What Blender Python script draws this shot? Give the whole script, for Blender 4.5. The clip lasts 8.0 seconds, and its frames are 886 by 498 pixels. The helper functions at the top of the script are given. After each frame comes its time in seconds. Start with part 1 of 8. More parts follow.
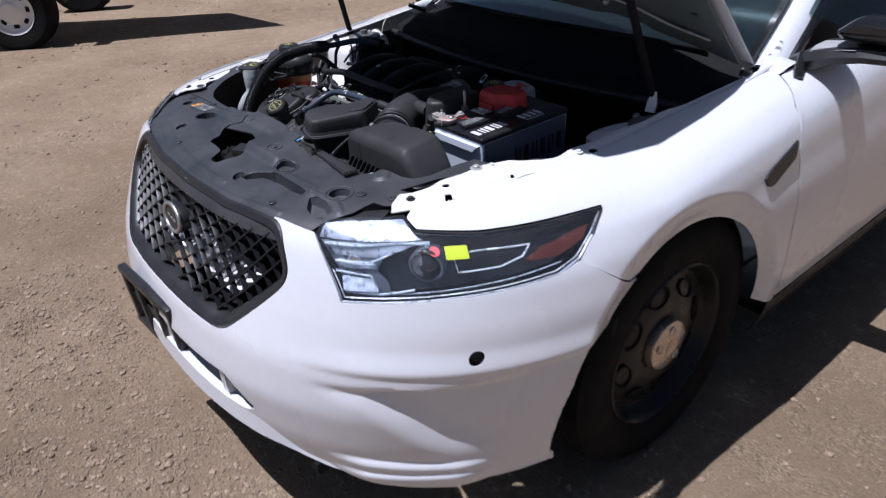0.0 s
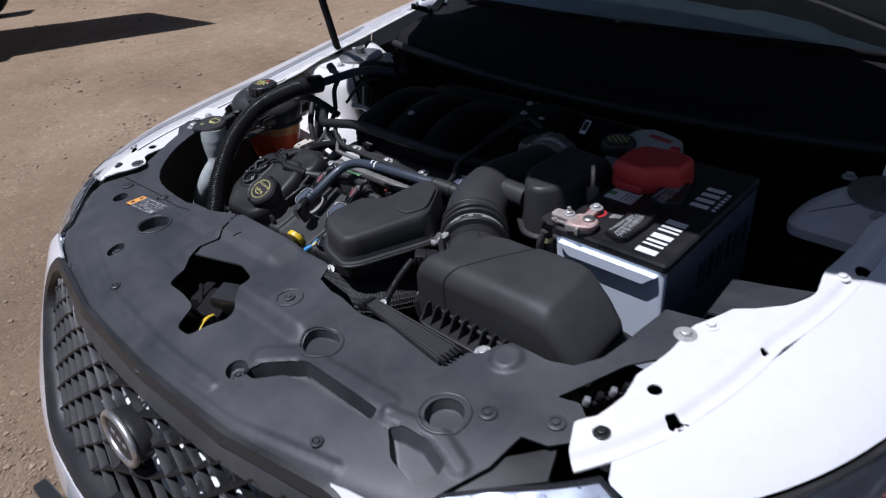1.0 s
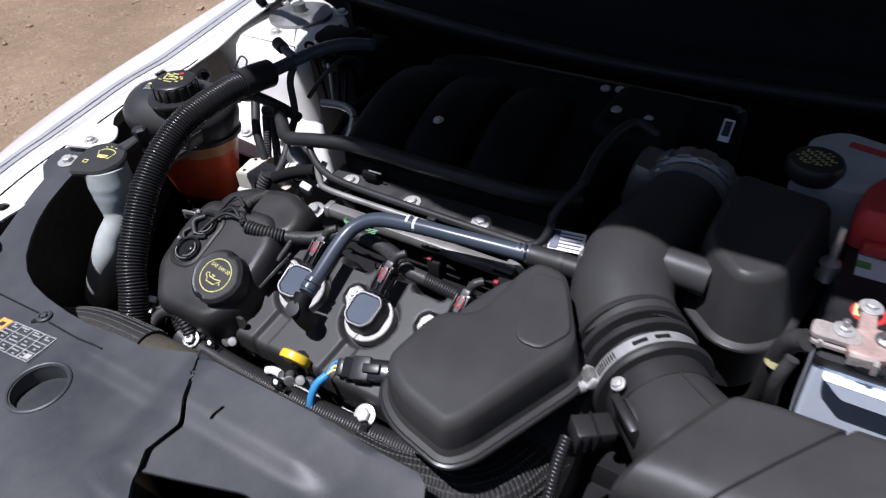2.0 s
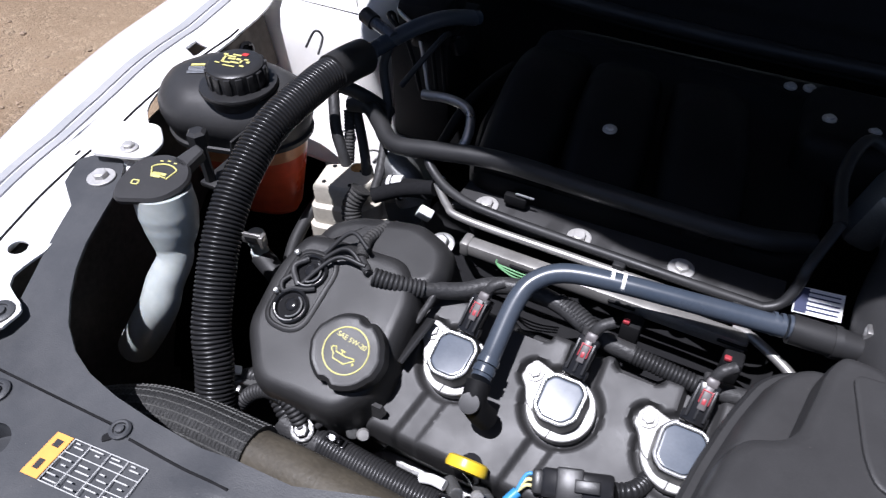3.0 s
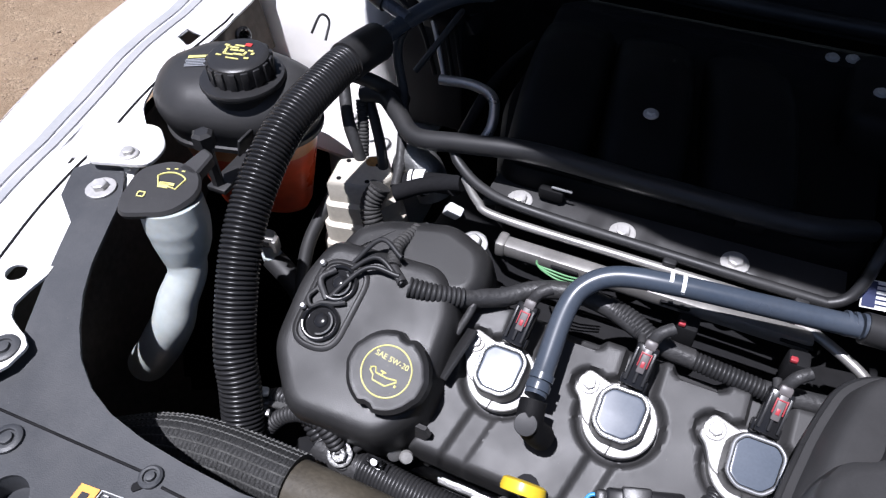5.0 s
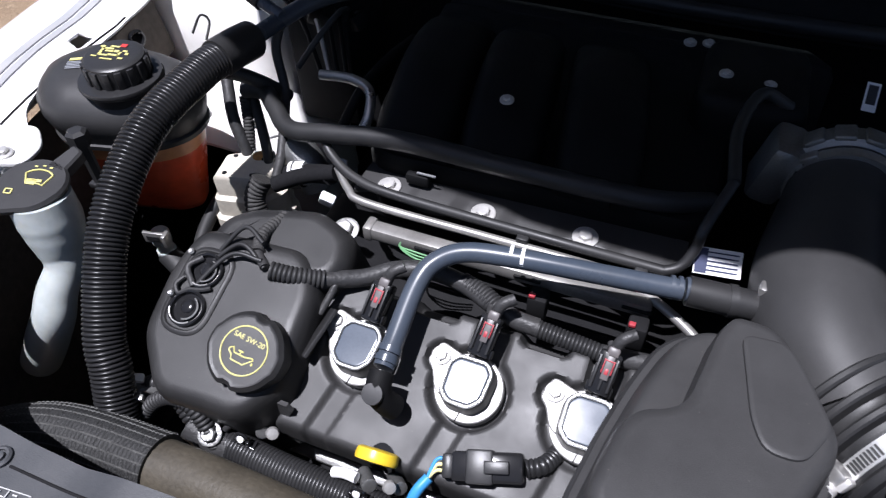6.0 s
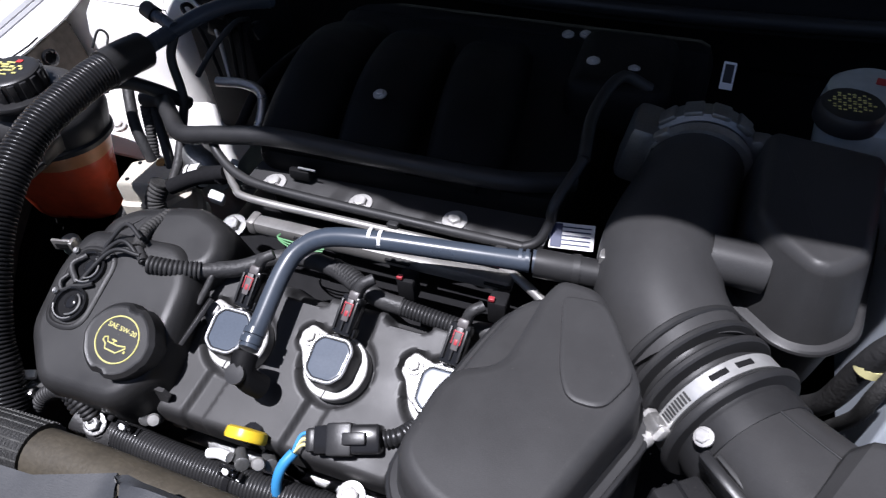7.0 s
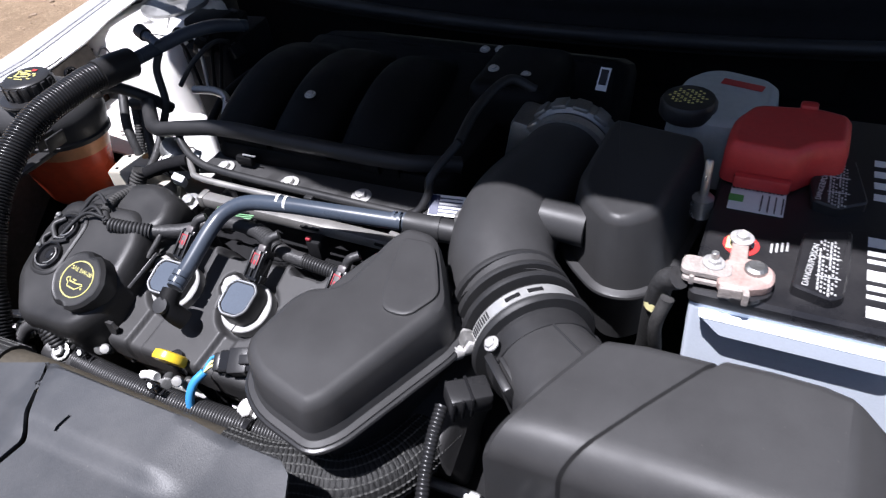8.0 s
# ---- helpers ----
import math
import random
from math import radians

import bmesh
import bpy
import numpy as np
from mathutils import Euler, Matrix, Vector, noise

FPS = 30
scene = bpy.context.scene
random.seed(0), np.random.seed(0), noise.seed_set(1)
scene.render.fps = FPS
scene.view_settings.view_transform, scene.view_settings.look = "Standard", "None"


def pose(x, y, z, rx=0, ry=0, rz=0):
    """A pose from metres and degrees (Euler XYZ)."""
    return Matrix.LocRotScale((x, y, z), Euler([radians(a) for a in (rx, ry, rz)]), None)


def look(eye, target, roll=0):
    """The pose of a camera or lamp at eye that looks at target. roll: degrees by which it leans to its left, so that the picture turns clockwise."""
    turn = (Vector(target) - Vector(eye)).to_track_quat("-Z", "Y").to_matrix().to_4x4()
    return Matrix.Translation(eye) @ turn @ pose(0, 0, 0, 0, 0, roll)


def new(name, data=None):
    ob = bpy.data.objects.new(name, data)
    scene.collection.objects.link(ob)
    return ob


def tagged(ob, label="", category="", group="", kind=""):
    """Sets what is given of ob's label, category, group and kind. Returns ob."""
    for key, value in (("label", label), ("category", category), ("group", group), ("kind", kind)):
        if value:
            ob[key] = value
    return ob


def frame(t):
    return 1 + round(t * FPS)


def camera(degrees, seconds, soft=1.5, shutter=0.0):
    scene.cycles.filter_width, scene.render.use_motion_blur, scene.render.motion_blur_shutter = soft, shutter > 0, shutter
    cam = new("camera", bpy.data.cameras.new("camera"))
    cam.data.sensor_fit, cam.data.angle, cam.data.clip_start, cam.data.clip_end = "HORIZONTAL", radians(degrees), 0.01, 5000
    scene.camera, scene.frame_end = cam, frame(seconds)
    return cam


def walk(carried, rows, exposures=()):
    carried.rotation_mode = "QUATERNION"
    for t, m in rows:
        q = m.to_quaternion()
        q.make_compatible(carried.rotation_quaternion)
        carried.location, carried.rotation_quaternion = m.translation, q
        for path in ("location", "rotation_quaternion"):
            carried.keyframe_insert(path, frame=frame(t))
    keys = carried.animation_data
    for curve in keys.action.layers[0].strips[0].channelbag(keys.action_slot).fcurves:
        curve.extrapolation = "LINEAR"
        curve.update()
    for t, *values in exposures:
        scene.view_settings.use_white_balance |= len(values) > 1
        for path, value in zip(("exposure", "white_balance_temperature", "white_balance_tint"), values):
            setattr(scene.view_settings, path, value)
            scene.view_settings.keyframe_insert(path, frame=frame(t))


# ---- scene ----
cam = camera(65.3, 8.0, soft=1.25, shutter=0.2)
PATH = [
    (0, (1.635, -1.34, 1.551), (0.284, -0.275, 0.529), -3.5),
    (0.5, (1.219, -1.129, 1.509), (-0.124, -0.084, 0.458), -7.3),
    (1, (0.843, -1.036, 1.488), (-0.377, 0.113, 0.396), -6.2),
    (1.5, (0.564, -0.957, 1.483), (-0.47, 0.285, 0.305), -7.0),
    (1.7, (0.442, -0.88, 1.453), (-0.525, 0.362, 0.219), -6.8),
    (2.8, (0.0, -0.724, 1.353), (-0.698, 0.548, -0.023), -0.6),
    (3, (-0.051, -0.722, 1.352), (-0.714, 0.536, -0.055), -0.5),
    (3.5, (-0.121, -0.716, 1.349), (-0.725, 0.524, -0.1), 0.1),
    (4, (-0.148, -0.705, 1.342), (-0.732, 0.528, -0.12), -0.2),
    (4.2, (-0.149, -0.702, 1.342), (-0.732, 0.528, -0.123), -0.5),
    (5.3, (-0.095, -0.688, 1.341), (-0.677, 0.531, -0.134), -1.7),
    (5.5, (-0.072, -0.686, 1.339), (-0.649, 0.54, -0.132), -1.9),
    (6, (-0.009, -0.68, 1.348), (-0.544, 0.568, -0.12), -1.7),
    (6.5, (0.049, -0.68, 1.344), (-0.481, 0.598, -0.099), -2.8),
    (7, (0.123, -0.675, 1.342), (-0.434, 0.607, -0.088), -4.5),
    (7.5, (0.2195, -0.674, 1.3555), (-0.401, 0.590, -0.065), -6.45),
    (8, (0.3445, -0.7445, 1.3545), (-0.4075, 0.5585, 0.0365), -7.6),
]
EXPOSURES = [(0, 0.02, 5600, 17), (1.0, -0.16, 5650, 17), (1.5, 0.14, 5850, 17), (3.0, 0.64, 5850, 17), (3.5, 0.70, 5850, 17), (6.0, 0.70, 5870, 17), (6.5, 0.78, 5900, 17), (7.0, 0.70, 5900, 17), (8, 1.10, 5930, 17)]
walk(cam, [(t, look(eye, target, roll)) for t, eye, target, roll in PATH], EXPOSURES)

# ---- sky and sun ----
SUN = Vector((-0.14, -0.266, 0.95)).normalized()
world = bpy.data.worlds.new("sky")
scene.world = world
world.use_nodes = True
sky = world.node_tree.nodes.new("ShaderNodeTexSky")
sky.sky_type, sky.sun_disc = "NISHITA", False
sky.sun_elevation, sky.sun_rotation = math.asin(SUN.z), math.atan2(SUN.x, SUN.y) % (2 * math.pi)
sky.dust_density = 1.5
backg = world.node_tree.nodes["Background"]
backg.inputs["Strength"].default_value = 0.035
world.node_tree.links.new(sky.outputs["Color"], backg.inputs["Color"])
sun_data = bpy.data.lights.new("sun", "SUN")
sun_data.energy, sun_data.angle, sun_data.color = 5.0, radians(0.53), (1.0, 0.97, 0.93)
sun = new("sun", sun_data)
sun.matrix_world = look(SUN * 30, (0, 0, 0))


# ---- materials ----
def mat(name, color, rough=0.5, metal=0.0, vary=0.12, scale=6.0, grain=220.0, bump=0.0, dust=0.0, dust_color=(0.36, 0.30, 0.23),
        coat=0.0, trans=0.0, ior=1.45, alpha=1.0, spec=0.5, rvary=0.12, emit=0.0, sub=0.0, speck=0.0):
    """A surface with colour and gloss that vary at two sizes, fine relief, and dust in patches."""
    m = bpy.data.materials.new(name)
    m.use_nodes = True
    nt = m.node_tree
    nd, ln = nt.nodes, nt.links
    b = nd["Principled BSDF"]
    tc = nd.new("ShaderNodeTexCoord")
    big, fine = nd.new("ShaderNodeTexNoise"), nd.new("ShaderNodeTexNoise")
    big.inputs["Scale"].default_value, big.inputs["Detail"].default_value = scale, 6
    fine.inputs["Scale"].default_value, fine.inputs["Detail"].default_value = grain, 3
    for n in (big, fine):
        ln.new(tc.outputs["Object"], n.inputs["Vector"])
    add = nd.new("ShaderNodeMath")
    add.operation = "ADD"
    ln.new(big.outputs["Fac"], add.inputs[0])
    ln.new(fine.outputs["Fac"], add.inputs[1])
    ramp = nd.new("ShaderNodeMapRange")
    ramp.inputs["From Min"].default_value, ramp.inputs["From Max"].default_value = 0.6, 1.4
    ramp.inputs["To Min"].default_value, ramp.inputs["To Max"].default_value = 1 - vary, 1 + vary
    ln.new(add.outputs[0], ramp.inputs["Value"])
    mul = nd.new("ShaderNodeVectorMath")
    mul.operation = "SCALE"
    mul.inputs[0].default_value = color
    ln.new(ramp.outputs[0], mul.inputs["Scale"])
    out = mul.outputs[0]
    rr = nd.new("ShaderNodeMapRange")
    rr.inputs["From Min"].default_value, rr.inputs["From Max"].default_value = 0.3, 0.7
    rr.inputs["To Min"].default_value, rr.inputs["To Max"].default_value = max(rough - rvary, 0.02), min(rough + rvary, 1)
    ln.new(big.outputs["Fac"], rr.inputs["Value"])
    rout = rr.outputs[0]
    if dust:
        dn = nd.new("ShaderNodeTexNoise")
        dn.inputs["Scale"].default_value, dn.inputs["Detail"].default_value, dn.inputs["Roughness"].default_value = 9, 8, 0.7
        ln.new(tc.outputs["Object"], dn.inputs["Vector"])
        dr = nd.new("ShaderNodeMapRange")
        dr.inputs["From Min"].default_value, dr.inputs["From Max"].default_value = 0.38, 0.75
        dr.inputs["To Max"].default_value = dust
        ln.new(dn.outputs["Fac"], dr.inputs["Value"])
        mx = nd.new("ShaderNodeMix")
        mx.data_type = "RGBA"
        mx.inputs["B"].default_value = (*dust_color, 1)
        ln.new(dr.outputs[0], mx.inputs["Factor"])
        ln.new(out, mx.inputs["A"])
        out = mx.outputs["Result"]
    if speck:
        vo = nd.new("ShaderNodeTexVoronoi")
        vo.inputs["Scale"].default_value = 90
        ln.new(tc.outputs["Object"], vo.inputs["Vector"])
        sr = nd.new("ShaderNodeMapRange")
        sr.inputs["From Min"].default_value, sr.inputs["From Max"].default_value = 0.045, 0.02
        sr.inputs["To Max"].default_value = speck
        ln.new(vo.outputs["Distance"], sr.inputs["Value"])
        mx = nd.new("ShaderNodeMix")
        mx.data_type = "RGBA"
        mx.inputs["B"].default_value = (0.55, 0.5, 0.42, 1)
        ln.new(sr.outputs[0], mx.inputs["Factor"])
        ln.new(out, mx.inputs["A"])
        out = mx.outputs["Result"]
    ln.new(out, b.inputs["Base Color"])
    ln.new(rout, b.inputs["Roughness"])
    b.inputs["Metallic"].default_value = metal
    b.inputs["Specular IOR Level"].default_value = spec
    b.inputs["IOR"].default_value = ior
    b.inputs["Coat Weight"].default_value = coat
    b.inputs["Coat Roughness"].default_value = 0.04
    b.inputs["Transmission Weight"].default_value = trans
    b.inputs["Alpha"].default_value = alpha
    b.inputs["Subsurface Weight"].default_value = sub
    if sub:
        b.inputs["Subsurface Radius"].default_value = (0.02, 0.015, 0.01)
    if bump:
        bp = nd.new("ShaderNodeBump")
        bp.inputs["Strength"].default_value, bp.inputs["Distance"].default_value = bump, 0.002
        ln.new(fine.outputs["Fac"], bp.inputs["Height"])
        ln.new(bp.outputs["Normal"], b.inputs["Normal"])
    return m


WHITE = mat("white_paint", (0.775, 0.78, 0.81), 0.28, vary=0.02, scale=2.5, grain=40, coat=0.7, rvary=0.08, dust=0.05)
WHITE_IN = mat("white_paint_inner", (0.76, 0.75, 0.73), 0.42, vary=0.04, scale=9, grain=60, dust=0.16, speck=0.15)
MATTE = mat("matt_black_plastic", (0.036, 0.0355, 0.036), 0.48, spec=0.40, vary=0.2, scale=16, grain=1400, bump=0.08, dust=0.12, dust_color=(0.09, 0.088, 0.086), speck=0.12)
SHIELD = mat("grey_black_plastic", (0.036, 0.0385, 0.043), 0.48, vary=0.28, scale=7, grain=900, bump=0.12, dust=0.42, dust_color=(0.115, 0.113, 0.112), speck=0.16, rvary=0.12)
PLASTIC = mat("black_plastic", (0.020, 0.020, 0.021), 0.38, vary=0.18, scale=14, grain=1400, bump=0.07, dust=0.10, dust_color=(0.09, 0.086, 0.082), speck=0.12)
PLASTIC_SOFT = mat("satin_black_plastic", (0.035, 0.0345, 0.035), 0.46, spec=0.32, vary=0.22, scale=10, grain=1400, bump=0.09, dust=0.14, dust_color=(0.12, 0.12, 0.122), speck=0.10)
GLOSSY = mat("glossy_black_plastic", (0.013, 0.013, 0.014), 0.14, vary=0.1, scale=12, grain=300, rvary=0.05)
RUBBER = mat("black_rubber", (0.018, 0.018, 0.019), 0.50, vary=0.2, scale=20, grain=900, bump=0.06, dust=0.12, dust_color=(0.10, 0.095, 0.085))
TYRE = mat("tyre_rubber", (0.008, 0.008, 0.0085), 0.8, spec=0.15, vary=0.2, scale=12, grain=200, bump=0.3, dust=0.05, dust_color=(0.06, 0.052, 0.042))
# near black; bay parts in deep shade carry that shade in this colour
VOID = mat("void_black", (0.009, 0.009, 0.010), 0.8, spec=0.2, vary=0.3, scale=8, grain=90, dust=0.15, dust_color=(0.025, 0.023, 0.02))
LOOM = mat("cloth_loom", (0.035, 0.034, 0.033), 0.7, vary=0.5, scale=60, grain=500, bump=0.5)
BRAID = mat("braided_sleeve", (0.018, 0.018, 0.018), 0.6, vary=0.5, scale=380, grain=760, bump=0.5)
STITCH = mat("grey_stitching", (0.085, 0.085, 0.082), 0.6, vary=0.7, scale=260, grain=700)
BAND = mat("clamp_band_steel", (0.56, 0.56, 0.55), 0.36, metal=0.6, vary=0.12, scale=40, rvary=0.1)
CREAM = mat("cream_casting", (0.58, 0.54, 0.46), 0.5, vary=0.12, scale=30, grain=200, bump=0.1, dust=0.2, dust_color=(0.40, 0.33, 0.22))
TAPE = mat("black_tape", (0.028, 0.028, 0.029), 0.5, vary=0.3, scale=40, grain=260, bump=0.35, dust=0.15, dust_color=(0.12, 0.11, 0.10))
BLUEHOSE = mat("slate_blue_hose", (0.042, 0.055, 0.076), 0.32, vary=0.12, scale=16, grain=300, rvary=0.08, dust=0.06)
RAIL_STEEL = mat("bright_rail_steel", (0.31, 0.30, 0.285), 0.42, metal=0.6, vary=0.12, scale=30, grain=300, rvary=0.1, bump=0.05)
STEEL = mat("zinc_steel", (0.48, 0.47, 0.455), 0.36, metal=0.8, vary=0.14, scale=30, grain=300, rvary=0.12, bump=0.08)
ALU = mat("cast_aluminium", (0.29, 0.29, 0.285), 0.48, metal=0.85, vary=0.16, scale=24, grain=420, bump=0.3, rvary=0.12)
CHROME = mat("chrome", (0.78, 0.79, 0.80), 0.10, metal=1.0, vary=0.04, rvary=0.05)
LAMP_SILVER = mat("lamp_reflector", (0.21, 0.225, 0.255), 0.31, metal=0.85, vary=0.12, scale=40, grain=200, rvary=0.1)
MID_GREY = mat("mid_grey", (0.33, 0.335, 0.345), 0.55, vary=0.12, scale=18, grain=300, bump=0.05, dust=0.2)
COILTOP = mat("coil_resin", (0.085, 0.10, 0.125), 0.16, vary=0.1, scale=20, grain=500, rvary=0.04)
PAD = mat("black_felt", (0.010, 0.010, 0.011), 0.9, spec=0.15, vary=0.3, scale=30, grain=300)
# black plastic darkened below its own tone for parts in shade
SHADE_PLASTIC = mat("shaded_black_plastic", (0.006, 0.006, 0.0065), 0.6, spec=0.15, vary=0.15, scale=14, grain=900, bump=0.18)
CONDUIT = mat("shiny_black_conduit", (0.015, 0.015, 0.016), 0.30, vary=0.15, scale=16, grain=300, rvary=0.08, dust=0.05, dust_color=(0.09, 0.085, 0.08))
RED = mat("red_plastic", (0.50, 0.035, 0.035), 0.42, vary=0.12, scale=14, grain=250, dust=0.1)
REDCLIP = mat("red_clip", (0.34, 0.04, 0.05), 0.4, vary=0.1)
YELLOW = mat("yellow_plastic", (0.72, 0.50, 0.02), 0.36, vary=0.08, scale=20, dust=0.08)
YELLOW_INK = mat("yellow_ink", (0.62, 0.57, 0.20), 0.55, vary=0.08, scale=60)
ORANGE_INK = mat("orange_ink", (0.80, 0.36, 0.08), 0.55, vary=0.06)
WHITE_INK = mat("white_ink", (0.78, 0.78, 0.76), 0.5, vary=0.06, scale=50)
LABEL_INK = mat("label_ink", (0.48, 0.48, 0.47), 0.5, vary=0.15, scale=80)
DARK_INK = mat("dark_ink", (0.03, 0.03, 0.035), 0.5, vary=0.06)
PAPER = mat("label_paper", (0.78, 0.78, 0.77), 0.5, vary=0.04, scale=30)
COOLANT = mat("coolant_orange", (0.60, 0.082, 0.030), 0.30, vary=0.25, scale=14, grain=60, sub=0.25, rvary=0.08)
MILKY = mat("milky_plastic", (0.42, 0.455, 0.45), 0.36, vary=0.12, scale=16, grain=120, sub=0.3, rvary=0.08, dust=0.2, dust_color=(0.45, 0.44, 0.36))
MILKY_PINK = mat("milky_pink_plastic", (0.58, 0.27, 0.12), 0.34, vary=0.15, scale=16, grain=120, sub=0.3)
BATTERY_GREY = mat("battery_case_grey", (0.77, 0.84, 0.94), 0.38, vary=0.05, scale=14, grain=500, dust=0.08)
BATTERY_DARK = mat("battery_dark_blue", (0.115, 0.128, 0.16), 0.42, vary=0.08, scale=14, grain=400, dust=0.1)
BATTERY_BLACK = mat("battery_lid_black", (0.014, 0.014, 0.016), 0.34, vary=0.14, scale=18, grain=700, bump=0.12, dust=0.14, dust_color=(0.14, 0.13, 0.12))
GREEN_INK = mat("green_ink", (0.12, 0.36, 0.10), 0.5)
NAVY_INK = mat("navy_ink", (0.014, 0.022, 0.075), 0.5)
HOSE_BROWN = mat("dusty_hose", (0.050, 0.043, 0.032), 0.62, vary=0.35, scale=14, grain=240, bump=0.25, dust=0.25, dust_color=(0.16, 0.135, 0.09))
COPPER = mat("tarnished_brass", (0.50, 0.36, 0.32), 0.5, metal=0.35, vary=0.25, scale=60, grain=300, bump=0.15)
AMBER = mat("amber_lens", (0.060, 0.013, 0.006), 0.22, vary=0.15, scale=20)
LENS_COVER = mat("hazed_lens", (0.90, 0.94, 1.0), 0.03, trans=0.991, vary=0.05, rvary=0.02)
TINT = mat("window_glass", (0.30, 0.42, 0.44), 0.03, trans=0.985, vary=0.04, scale=3, rvary=0.02, dust=0.06)
GREEN_WIRE = mat("green_wire", (0.13, 0.30, 0.14), 0.4, vary=0.05)
BLUE_WIRE = mat("blue_wire", (0.05, 0.26, 0.55), 0.4, vary=0.08)
YELLOW_WIRE = mat("yellow_wire", (0.65, 0.60, 0.30), 0.4, vary=0.05)
LIME_TAPE = mat("lime_tape", (0.62, 0.75, 0.03), 0.6, vary=0.05)
PINK_TAPE = mat("pink_tape", (0.85, 0.13, 0.15), 0.6, vary=0.05)
HUBCAP = mat("bronze_tinted_cap", (0.62, 0.52, 0.42), 0.30, metal=0.8, vary=0.15, scale=30, dust=0.2)
RIM = mat("black_steel_wheel", (0.009, 0.009, 0.0095), 0.34, spec=0.35, vary=0.2, scale=20, dust=0.04, dust_color=(0.08, 0.07, 0.06))
SILVER = mat("silver_paint", (0.55, 0.56, 0.58), 0.30, metal=0.6, vary=0.05)
FIN = mat("radiator_fin", (0.05, 0.05, 0.05), 0.6, metal=0.3, vary=0.3, scale=200, grain=900)
LINER = mat("liner_felt", (0.005, 0.005, 0.005), 0.95, spec=0.05, vary=0.3, scale=30, grain=300)
GRILLE_BLACK = mat("grille_plastic", (0.012, 0.012, 0.013), 0.46, spec=0.35, vary=0.2, scale=20, grain=900, bump=0.08)
LAMP_BRIGHT = mat("lamp_trim", (0.34, 0.37, 0.42), 0.32, metal=0.5, vary=0.10, scale=60, grain=300, rvary=0.1)
# hood underside: its shade is put into this grey-green colour
HOOD_SHADE = mat("shaded_hood_underside", (0.12, 0.155, 0.165), 0.5, vary=0.12, scale=8, grain=200, bump=0.06, dust=0.15)
INNER = mat("dirty_inner_panel", (0.080, 0.070, 0.061), 0.75, spec=0.2, vary=0.4, scale=11, grain=120, bump=0.2, dust=0.5, dust_color=(0.10, 0.078, 0.056))
HOUSING = mat("black_moulded_plastic", (0.019, 0.0187, 0.019), 0.46, spec=0.42, vary=0.24, scale=18, grain=1400, bump=0.12, dust=0.14, dust_color=(0.085, 0.083, 0.08), speck=0.16)
BOLT = mat("zinc_bolt", (0.50, 0.49, 0.475), 0.42, metal=0.4, vary=0.15, scale=60, grain=300, rvary=0.1)
LOCK_GREY = mat("grey_lock", (0.11, 0.10, 0.10), 0.4, vary=0.15)
COIL_BASE = mat("coil_base_plate", (0.31, 0.305, 0.295), 0.45, metal=0.35, vary=0.14, scale=60, grain=420, bump=0.2, rvary=0.1)
CORRODED = mat("corroded_lead", (0.33, 0.29, 0.265), 0.6, vary=0.3, scale=120, grain=500, bump=0.4)
TRUCK_PAINT = mat("cream_truck_paint", (0.62, 0.60, 0.55), 0.4, vary=0.1, dust=0.3)


# ---- tools for shapes ----
def finish(me, material, smooth=True, angle=38):
    if material:
        me.materials.append(material)
    if smooth:
        me.shade_smooth()
        me.set_sharp_from_angle(angle=radians(angle))
    return me


def part(name, bm, material, parent=None, label="", angle=38, smooth=True):
    """One mesh object from a bmesh, under a thing or a part."""
    me = bpy.data.meshes.new(name)
    bmesh.ops.recalc_face_normals(bm, faces=bm.faces)
    bm.to_mesh(me)
    bm.free()
    finish(me, material, smooth, angle)
    ob = new(name, me)
    if smooth and any(len(f.vertices) > 14 for f in me.polygons):
        wn = ob.modifiers.new("flat_caps", "WEIGHTED_NORMAL")
        wn.weight, wn.keep_sharp = 90, True
    if parent:
        ob.parent = parent
    if label:
        ob["label"] = label
    return ob


def thing(name, label, category, group="", kind=""):
    return tagged(new(name), label, category, group, kind)


def shared(name, me, parent, m=None, label=""):
    """Another object on mesh data that is already there."""
    ob = new(name, me)
    ob.parent = parent
    if m is not None:
        ob.matrix_basis = m
    if label:
        ob["label"] = label
    return ob


def BM():
    return bmesh.new()


def spline(pts, n=10):
    """A smooth line through the points."""
    p = [Vector(q) for q in pts]
    p = [2 * p[0] - p[1]] + p + [2 * p[-1] - p[-2]]
    out = []
    for i in range(1, len(p) - 2):
        for k in range(n):
            t = k / n
            out.append(0.5 * (2 * p[i] + (p[i + 1] - p[i - 1]) * t + (2 * p[i - 1] - 5 * p[i] + 4 * p[i + 1] - p[i + 2]) * t * t
                              + (3 * p[i] - p[i - 1] - 3 * p[i + 1] + p[i + 2]) * t ** 3))
    out.append(p[-2])
    return out


def even(pts, step):
    """The line again with points at even steps."""
    p = np.array([tuple(q) for q in pts])
    d = np.r_[0, np.cumsum(np.linalg.norm(np.diff(p, axis=0), axis=1))]
    s = np.linspace(0, d[-1], max(2, int(round(d[-1] / step)) + 1))
    return [Vector(q) for q in np.stack([np.interp(s, d, p[:, k]) for k in range(3)], 1)]


def skin(bm, rings, closed=True, caps=True):
    """Faces between rings of equally many points."""
    vs = [[bm.verts.new(q) for q in r] for r in rings]
    n = len(rings[0])
    for a, b in zip(vs, vs[1:]):
        for i in range(n if closed else n - 1):
            bm.faces.new((a[i], a[(i + 1) % n], b[(i + 1) % n], b[i]))
    if caps and closed:
        bm.faces.new(vs[0])
        bm.faces.new(vs[-1])
    return vs


